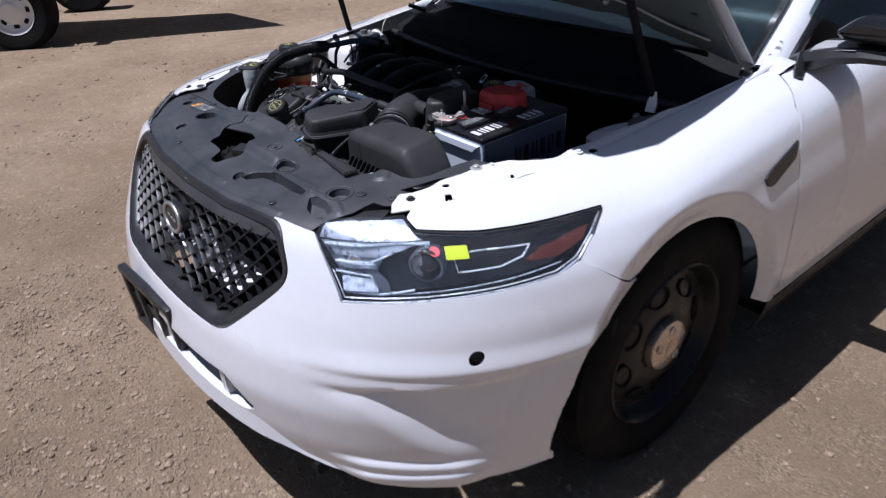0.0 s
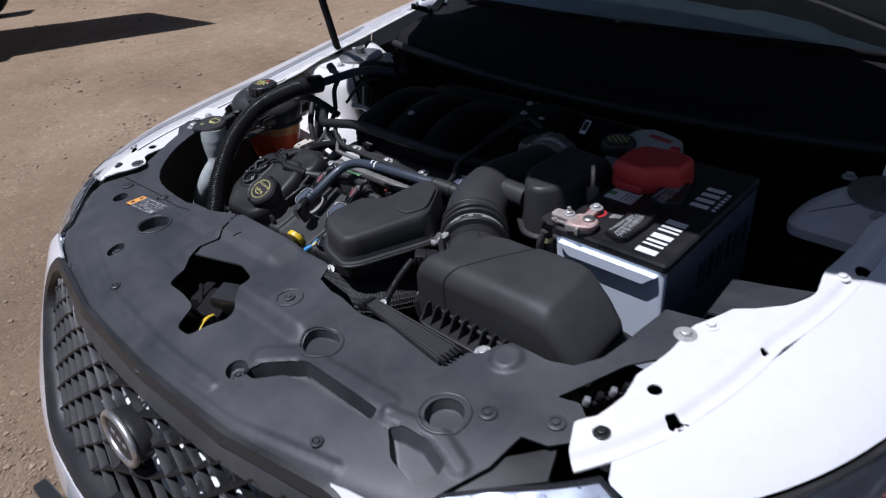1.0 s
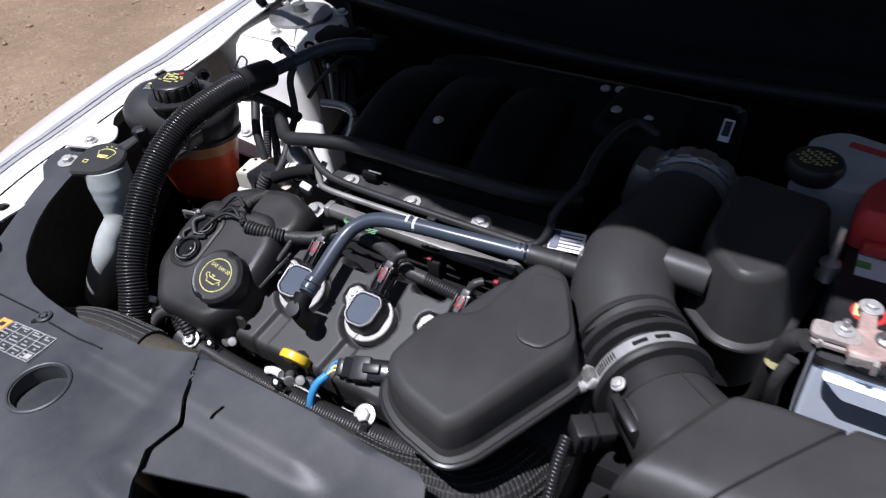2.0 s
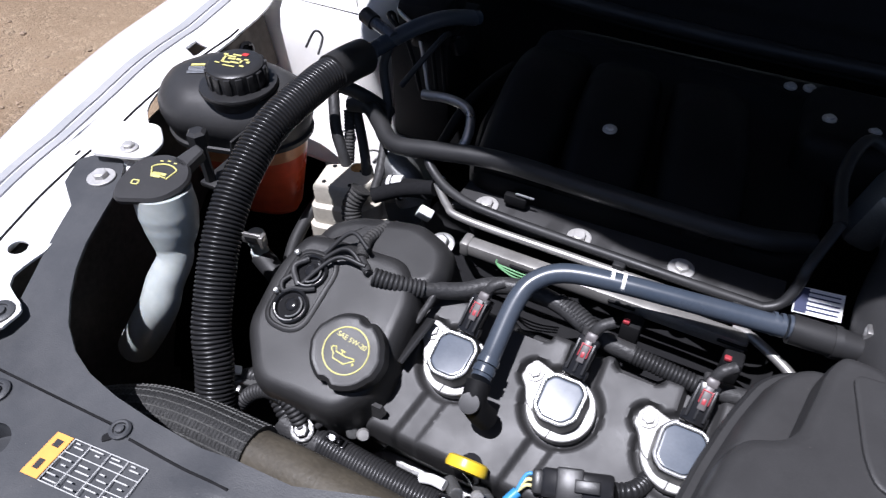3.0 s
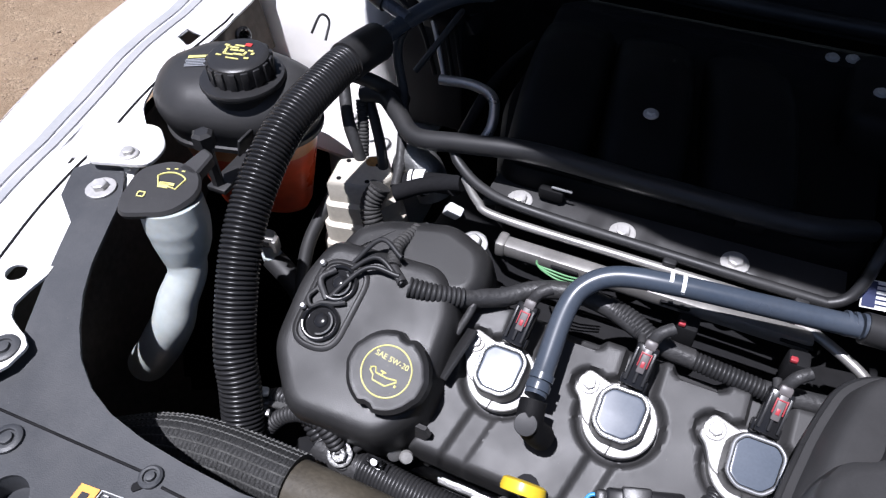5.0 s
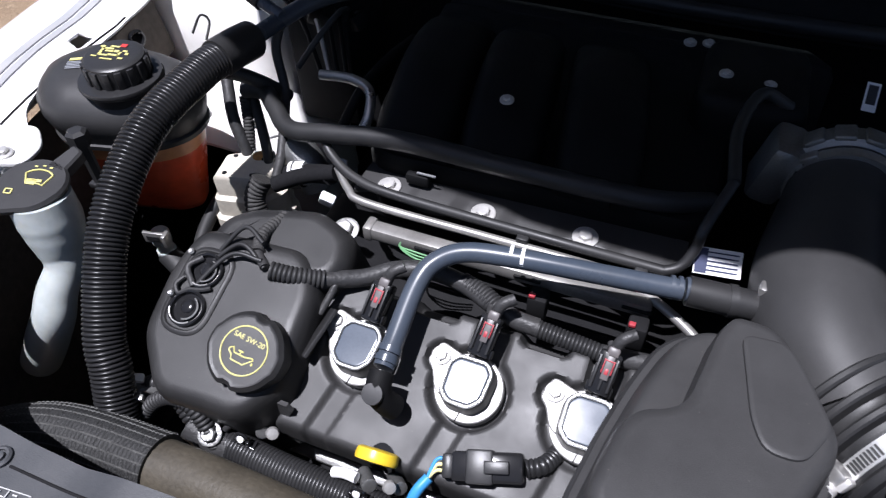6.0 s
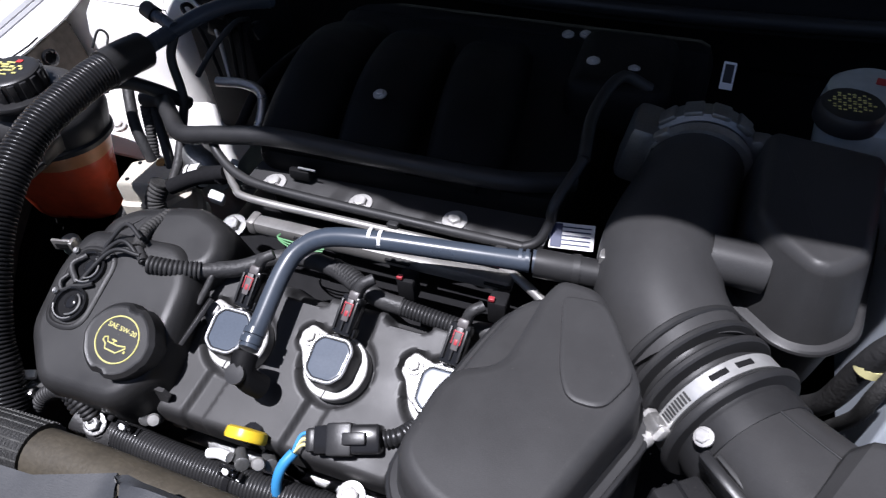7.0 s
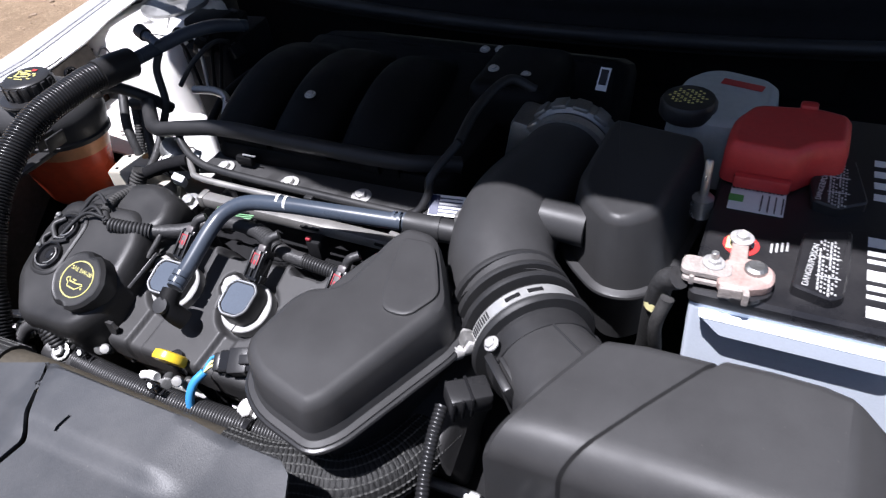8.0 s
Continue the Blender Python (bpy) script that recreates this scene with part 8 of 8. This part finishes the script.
# slanted clip plate between housing and first coil
block("clip_plate", (0.016, 0.050, 0.004), VM @ pose(-0.110, 0.000, 0.012, 0, -50, -12), PLASTIC, hn, 0.001)

# ---- front of the engine: hoses, loom and dipstick ----
rh = thing("radiator_hose", "dusty brown radiator hose with braided black sleeves", "hose")
hose("hose", [(-0.375, -0.532, 0.798), (-0.28, -0.533, 0.808), (-0.16, -0.539, 0.821), (-0.02, -0.545, 0.834)], 0.0245, HOSE_BROWN, rh, 6, 22)
for pts in ([(-0.560, -0.585, 0.748), (-0.510, -0.560, 0.776), (-0.460, -0.541, 0.790), (-0.410, -0.533, 0.796), (-0.335, -0.5315, 0.802)], [(-0.022, -0.545, 0.834), (0.02, -0.541, 0.829), (0.056, -0.526, 0.819), (0.088, -0.513, 0.812), (0.112, -0.480, 0.804), (0.125, -0.42, 0.785)]):
    sleeve = ribbed("braided_sleeve", pts, 0.0282, 0.0042, 0.0008, BRAID, rh, seg=28)
    line = even(spline(pts, 12), 0.0021)
    tang = [(line[min(i + 1, len(line) - 1)] - line[max(i - 1, 0)]).normalized() for i in range(len(line))]
    b = BM()
    for k in range(22):
        a, run = math.tau * k / 22, []
        for i, (q, d) in enumerate(zip(line, tang)):
            u = d.cross(Vector((0, 0, 1))).normalized()
            w = u.cross(d)
            run.append(q + (u * math.cos(a) + w * math.sin(a)) * (0.0286 - (0.0012 if i % 2 else 0.0)))
        tube(b, run, 0.0008, 4)
    part("stitching", b, STITCH, sleeve, smooth=False)
lo = thing("front_loom", "black corrugated wiring loom clipped along the engine front", "wiring")
ribbed("sleeve", [(-0.315, -0.482, 0.772), (-0.25, -0.486, 0.772), (-0.17, -0.487, 0.772), (-0.10, -0.484, 0.770), (-0.03, -0.478, 0.766), (0.05, -0.470, 0.760)], 0.0145, 0.0034, 0.0009, PLASTIC, lo)
ribbed("sleeve", [(-0.425, -0.470, 0.770), (-0.40, -0.462, 0.792), (-0.370, -0.468, 0.800), (-0.345, -0.480, 0.785), (-0.325, -0.484, 0.770)], 0.0085, 0.0048, 0.0016, PLASTIC, lo)
hose("tape", [(-0.350, -0.482, 0.780), (-0.328, -0.484, 0.772), (-0.305, -0.484, 0.772)], 0.014, TAPE, lo)
for x in (-0.180, -0.06):
    hose("strap", [(x, -0.487, 0.772), (x + 0.006, -0.487, 0.772)], 0.0158, GLOSSY, lo, 2, 16)
for x, y, z in ((-0.290, -0.480, 0.797), (-0.172, -0.489, 0.803)):
    b = BM()
    tube(b, [Vector((x + 0.0058 * math.cos(a), y - 0.002, z + 0.0058 * math.sin(a))) for a in np.linspace(-0.6, math.pi + 0.6, 20)], 0.0015, 6)
    box(b, (0.022, 0.008, 0.0022), pose(x, y - 0.001, z - 0.010), 0.0006)
    box(b, (0.0030, 0.006, 0.010), pose(x - 0.006, y - 0.002, z - 0.006), 0.0005)
    box(b, (0.0030, 0.006, 0.010), pose(x + 0.006, y - 0.002, z - 0.006), 0.0005)
    clip_p = part("ring_clip", b, GLOSSY, lo)
    turned("stud", [(0.0030, -0.003), (0.0034, 0.002), (0.001, 0.003)], frame_at((x, y - 0.003, z), (0, -0.8, 0.6)), PAPER, clip_p, 10)
    turned("pale_stub", [(0.0050, -0.004), (0.0062, 0.0), (0.0050, 0.003), (0.002, 0.0035)], frame_at((x + 0.022, y + 0.012, z - 0.002), (0.5, -0.5, 0.7)), COIL_BASE, clip_p, 14)
b = BM()
skin(b, [[Vector((-0.262 + dx, -0.452 + dy, z)) for dx, dy in ((-w, -0.002), (w, -0.002), (w, 0.002), (-w, 0.002))] for z, w in ((0.76, 0.007), (0.79, 0.009), (0.806, 0.004), (0.818, 0.010), (0.826, 0.006))])
part("torn_tape", b, TAPE, lo)
for x, y in ((-0.285, -0.462), (-0.15, -0.465), (-0.175, -0.472), (-0.41, -0.47)):
    turned("bracket_stub", [(0.006, -0.012), (0.0065, 0.0), (0.0065, 0.010), (0.004, 0.011)], frame_at((x, y, 0.785), (0.6, -0.6, 0.5)), ALU, lo, 16)
hose("white_pipe", [(-0.203, -0.478, 0.790), (-0.192, -0.477, 0.794), (-0.180, -0.478, 0.796)], 0.0048, PAPER, lo)
hose("metal_strip", [(-0.09, -0.502, 0.776), (-0.055, -0.498, 0.778), (-0.03, -0.492, 0.778)], 0.0042, ALU, lo, flat=0.4)
bolt(lo, (-0.068, -0.470, 0.782), (0, -0.5, 0.9), 0.008, 0.013)
ribbed("sleeve", [(-0.400, -0.490, 0.775), (-0.385, -0.480, 0.796), (-0.366, -0.475, 0.808), (-0.344, -0.477, 0.812), (-0.328, -0.483, 0.799), (-0.318, -0.489, 0.778)], 0.0078, 0.0042, 0.0016, RUBBER, lo)
b = BM()
skin(b, [[Vector((x, y, z)), Vector((x + 0.004, y - 0.012, z + 0.006)), Vector((x + 0.006, y - 0.012, z + 0.004)), Vector((x + 0.002, y, z - 0.002))] for x, y, z in ((-0.432, -0.462, 0.755), (-0.415, -0.462, 0.785), (-0.390, -0.465, 0.800), (-0.372, -0.466, 0.806))])
part("bracket_strip", b, ALU, lo, "thin pale bracket strip")
for x, y, z, w in ((-0.420, -0.458, 0.775, 0.020), (-0.428, -0.462, 0.752, 0.014)):
    block("pale_tab", (w, 0.010, 0.004), pose(x, y, z, 40, -25, 12), PAPER, lo, 0.001)
hose("lead", [(-0.398, -0.470, 0.770), (-0.372, -0.460, 0.806), (-0.340, -0.461, 0.808), (-0.312, -0.470, 0.792)], 0.0035, TAPE, lo)
hose("lead", [(-0.312, -0.478, 0.790), (-0.296, -0.466, 0.806), (-0.284, -0.458, 0.800), (-0.270, -0.462, 0.78)], 0.0030, RUBBER, lo)
block("clip", (0.016, 0.008, 0.010), pose(-0.415, -0.468, 0.800, 20, 15, 30), PAPER, lo, 0.002)
block("clip", (0.008, 0.006, 0.016), pose(-0.398, -0.483, 0.795, 10, 0, 20), STEEL, lo, 0.001)
bolt(lo, (-0.322, -0.487, 0.790), (0.2, -0.5, 0.9), 0.007, 0.011, ALU)
dp = thing("dipstick", "yellow oil dipstick handle above its black tube", "dipstick")
dm = frame_at((-0.167, -0.466, 0.812), (-0.05, 0.90, 0.42))
turned("handle", [(0.013, -0.001), (0.0178, 0.0), (0.0187, 0.003), (0.0178, 0.009), (0.015, 0.0105), (0.004, 0.011)], dm, YELLOW, dp, 28)
hose("tube", [(-0.166, -0.458, 0.812), (-0.160, -0.450, 0.78), (-0.150, -0.44, 0.72)], 0.010, GLOSSY, dp)
pc2 = thing("wire_plug", "dark grey wire plug with blue sheathed lead", "connector")
km = frame_at((-0.078, -0.440, 0.820), (0, -0.45, 0.9), (0.95, 0.30, 0.05))
block("shell", (0.058, 0.024, 0.020), km, GLOSSY, pc2, 0.003)
block("collar", (0.022, 0.027, 0.023), km @ pose(-0.006, 0, 0), PLASTIC, pc2, 0.002)
block("latch", (0.020, 0.010, 0.006), km @ pose(0.008, 0, 0.012), PLASTIC, pc2, 0.001)
block("seal", (0.010, 0.020, 0.017), km @ pose(-0.032, 0, 0), PLASTIC, pc2, 0.003)
ribbed("tail", [km @ Vector((0.030, 0, 0)), km @ Vector((0.045, 0.004, -0.004)), km @ Vector((0.06, 0.02, -0.03))], 0.0075, 0.004, 0.0012, PLASTIC, pc2)
hose("blue_sleeve", [(-0.121, -0.462, 0.812), (-0.127, -0.474, 0.806), (-0.130, -0.484, 0.793), (-0.130, -0.490, 0.775), (-0.128, -0.49, 0.76)], 0.0046, BLUE_WIRE, pc2)
for k, mt2 in enumerate((BLUE_WIRE, YELLOW_WIRE, YELLOW_WIRE)):
    hose("wire", [km @ Vector((-0.034, 0.006 - 0.005 * k, 0.004)), km @ Vector((-0.042, 0.004 - 0.004 * k, 0.004 - 0.001 * k)), (-0.122, -0.463, 0.812)], 0.0016, mt2, pc2)


# ---- ground ----
def ground_z(x, y):
    return 0.012 * noise.noise(Vector((x * 0.8, y * 0.8, 1))) + 0.005 * noise.noise(Vector((x * 4, y * 4, 2))) if abs(x) < 12 and abs(y) < 12 else 0.0


gm = bpy.data.materials.new("dirt")
gm.use_nodes = True
gn, gl = gm.node_tree.nodes, gm.node_tree.links
gb = gn["Principled BSDF"]
gb.inputs["Roughness"].default_value = 0.95
gb.inputs["Specular IOR Level"].default_value = 0.15
gt = gn.new("ShaderNodeTexCoord")


def gnoise(scale, detail=6, rough=0.6):
    n = gn.new("ShaderNodeTexNoise")
    n.inputs["Scale"].default_value, n.inputs["Detail"].default_value, n.inputs["Roughness"].default_value = scale, detail, rough
    gl.new(gt.outputs["Object"], n.inputs["Vector"])
    return n


n1, n2, n3 = gnoise(0.7), gnoise(9, 9, 0.75), gnoise(170, 6, 0.8)
cr = gn.new("ShaderNodeValToRGB")
for pos, col in ((0.28, (0.168, 0.119, 0.076)), (0.5, (0.305, 0.222, 0.145)), (0.72, (0.445, 0.338, 0.232))):
    e = cr.color_ramp.elements.new(pos)
    e.color = (*col, 1)
cr.color_ramp.elements.remove(cr.color_ramp.elements[0])
cr.color_ramp.elements.remove(cr.color_ramp.elements[-1])
gadd = gn.new("ShaderNodeMath")
gadd.operation = "MULTIPLY_ADD"
gl.new(n3.outputs["Fac"], gadd.inputs[0])
gadd.inputs[1].default_value = 0.55
gmix = gn.new("ShaderNodeMath")
gmix.operation = "MULTIPLY_ADD"
gl.new(n2.outputs["Fac"], gmix.inputs[0])
gmix.inputs[1].default_value = 0.6
gfar = gn.new("ShaderNodeMath")
gfar.operation = "MULTIPLY_ADD"
gl.new(n1.outputs["Fac"], gfar.inputs[0])
gfar.inputs[1].default_value, gfar.inputs[2].default_value = 0.65, 0.1
gl.new(gfar.outputs[0], gmix.inputs[2])
gsub = gn.new("ShaderNodeMath")
gsub.operation = "SUBTRACT"
gl.new(gmix.outputs[0], gsub.inputs[0])
gsub.inputs[1].default_value = 0.48
gl.new(gsub.outputs[0], gadd.inputs[2])
gl.new(gadd.outputs[0], cr.inputs["Fac"])
gl.new(cr.outputs["Color"], gb.inputs["Base Color"])
gbump = gn.new("ShaderNodeBump")
gbump.inputs["Strength"].default_value, gbump.inputs["Distance"].default_value = 1.0, 0.014
peb = gn.new("ShaderNodeTexVoronoi")
peb.inputs["Scale"].default_value = 95
gwarp = gn.new("ShaderNodeVectorMath")
gwarp.operation = "MULTIPLY_ADD"
gl.new(n2.outputs["Color"], gwarp.inputs[0])
gwarp.inputs[1].default_value = (0.02, 0.02, 0.02)
gl.new(gt.outputs["Object"], gwarp.inputs[2])
gl.new(gwarp.outputs[0], peb.inputs["Vector"])
patch = gn.new("ShaderNodeMapRange")
patch.inputs["From Min"].default_value, patch.inputs["From Max"].default_value = 0.47, 0.66
gl.new(n2.outputs["Fac"], patch.inputs["Value"])
tone = gn.new("ShaderNodeSeparateColor")
gl.new(peb.outputs["Color"], tone.inputs["Color"])
spread = gn.new("ShaderNodeMapRange")
spread.inputs["To Min"].default_value, spread.inputs["To Max"].default_value = 0.60, 1.45
gl.new(tone.outputs[0], spread.inputs["Value"])
tint = gn.new("ShaderNodeMix")
tint.inputs["A"].default_value = 1.0
gl.new(patch.outputs[0], tint.inputs["Factor"])
gl.new(spread.outputs[0], tint.inputs["B"])
gcol = gn.new("ShaderNodeVectorMath")
gcol.operation = "SCALE"
gl.new(cr.outputs["Color"], gcol.inputs[0])
gl.new(tint.outputs["Result"], gcol.inputs["Scale"])
gl.new(gcol.outputs[0], gb.inputs["Base Color"])
ghigh = gn.new("ShaderNodeMath")
ghigh.operation = "MULTIPLY"
gl.new(peb.outputs["Distance"], ghigh.inputs[0])
gl.new(patch.outputs[0], ghigh.inputs[1])
gtop = gn.new("ShaderNodeMath")
gtop.operation = "MULTIPLY_ADD"
gl.new(ghigh.outputs[0], gtop.inputs[0])
gtop.inputs[1].default_value = -0.9
gl.new(gadd.outputs[0], gtop.inputs[2])
gl.new(gtop.outputs[0], gbump.inputs["Height"])
gl.new(gbump.outputs["Normal"], gb.inputs["Normal"])
xs = np.r_[np.array([-900, -300, -100, -40, -20]), np.arange(-12, 6.01, 0.15), np.array([12, 25, 60, 200, 900])]
ys = np.r_[np.array([-900, -300, -100, -40, -14]), np.arange(-6, 10.01, 0.15), np.array([16, 30, 60, 200, 900])]
verts = [(x, y, ground_z(x, y)) for x in xs for y in ys]
ny = len(ys)
faces = [(i * ny + j, (i + 1) * ny + j, (i + 1) * ny + j + 1, i * ny + j + 1) for i in range(len(xs) - 1) for j in range(ny - 1)]
me = bpy.data.meshes.new("ground")
me.from_pydata(verts, [], faces)
finish(me, gm)
tagged(new("ground", me), "dry tan dirt lot with loose gravel", "ground", kind="structure")

# loose stones, from a few millimetres to three centimetres
rng = np.random.default_rng(5)
stone_mat = mat("gravel", (0.30, 0.222, 0.156), 0.9, vary=0.6, scale=22, grain=160, bump=0.4)
ico = BM()
bmesh.ops.create_icosphere(ico, subdivisions=1, radius=1.0)
base_v = np.array([v.co[:] for v in ico.verts])
base_f = np.array([[v.index for v in f.verts] for f in ico.faces])
ico.free()


def gravel(name, count, xr, yr, size, label, level=-9.0):
    """Stones strewn over a stretch of ground; level above -1 gathers them in drifts."""
    vs, fs = [], []
    while len(vs) < count:
        x, y = rng.uniform(*xr), rng.uniform(*yr)
        if noise.noise(Vector((x * 1.3, y * 1.3, 5))) + 0.5 * noise.noise(Vector((x * 5, y * 5, 8))) < level + rng.uniform(-0.12, 0.12):
            continue
        r = size * (0.25 + rng.pareto(3.2) * 0.5)
        r = min(r, size * 2.2)
        sc = np.array([rng.uniform(0.7, 1.4), rng.uniform(0.7, 1.3), rng.uniform(0.6, 1.0)]) * r
        a = rng.uniform(0, 6.28)
        rot = np.array([[math.cos(a), -math.sin(a), 0], [math.sin(a), math.cos(a), 0], [0, 0, 1]])
        v = (base_v * rng.uniform(0.75, 1.2, (len(base_v), 1)) * sc) @ rot.T + (x, y, ground_z(x, y) + 0.12 * r)
        fs.append(base_f + len(vs) * len(base_v))
        vs.append(v)
    m = bpy.data.meshes.new(name)
    m.from_pydata(np.concatenate(vs).tolist(), [], np.concatenate(fs).tolist())
    finish(m, stone_mat, False)
    return tagged(new(name, m), label, "gravel", kind="stuff")


gravel("gravel", 34000, (-1.5, 0.7), (-2.2, -0.95), 0.0054, "small tan and grey stones loose on the dirt", -0.25)
gravel("gravel", 22000, (-3.4, 1.9), (-2.2, 1.4), 0.0056, "fine gravel strewn thinly over the dirt", -0.12)
gravel("gravel", 9000, (-9.0, -2.0), (-3.5, 4.5), 0.0095, "scattered stones and clods on the dirt lot", 0.08)

# ---- truck in the distance ----
truck = thing("flatbed_truck", "pale flatbed work truck parked on the dirt lot", "truck")
tm = frame_at((-6.28, -0.13, 0), (0, 0, 1), (0.57, 0.82, 0))
for x, y in ((0, 0), (0, 1.75), (-3.6, 0), (-3.6, 1.75)):
    m = tm @ frame_at((x, y, 0.36), (0, -1 if y < 1 else 1, 0), (1, 0, 0))
    w = new("wheel")
    w.parent = truck
    ty = [(0.21, -0.10), (0.33, -0.12), (0.375, -0.09), (0.38, 0.0), (0.375, 0.09), (0.33, 0.12), (0.235, 0.105), (0.215, 0.09)]
    b = BM()
    lathe(b, ty + ty[:1], m, 40, False)
    part("tyre", b, TYRE, w)
    rim = turned("rim", [(0.03, -0.06), (0.210, -0.05), (0.212, 0.07), (0.222, 0.105), (0.208, 0.10), (0.19, 0.06), (0.15, 0.045), (0.11, 0.06), (0.085, 0.07), (0.07, 0.10), (0.03, 0.105)], m, PAPER, w, 40)
    for k in range(8):
        a = k * math.pi / 4
        turned("slot", [(0.026, 0.0), (0.028, 0.006), (0.02, 0.006)], m @ pose(0.15 * math.cos(a), 0.15 * math.sin(a), 0.046), VOID, rim, 14)
b = BM()
moulded(b, rounded([(-0.6, -0.06), (2.2, 0.07), (1.50, 0.90), (-0.6, 1.10)], 0.03, 3), [(0.86, 0.01), (0.87, 0.0), (0.99, 0.0), (1.0, 0.01)], tm)
part("bed", b, TRUCK_PAINT, truck)
block("chassis_rail", (6.0, 0.10, 0.18), tm @ pose(-1.2, 0.50, 0.70), VOID, truck, 0.01)
block("chassis_rail", (5.4, 0.10, 0.18), tm @ pose(-1.5, 0.80, 0.70), VOID, truck, 0.01)
block("cab", (2.0, 2.0, 1.3), tm @ pose(-2.6, 0.88, 1.45), TRUCK_PAINT, truck, 0.12)
block("front_end", (1.3, 1.9, 0.7), tm @ pose(-4.1, 0.88, 1.0), TRUCK_PAINT, truck, 0.12)
block("mud_flap", (0.02, 0.34, 0.42), tm @ pose(0.55, 0.02, 0.62), RUBBER, truck, 0.004)
block("tow_hitch", (0.36, 0.09, 0.09), tm @ pose(1.35, 0.62, 0.52, 0, 12, 0), VOID, truck, 0.01)
block("rear_bumper", (0.10, 0.5, 0.14), tm @ pose(1.95, 0.34, 0.80, 0, 0, 42), TRUCK_PAINT, truck, 0.02)
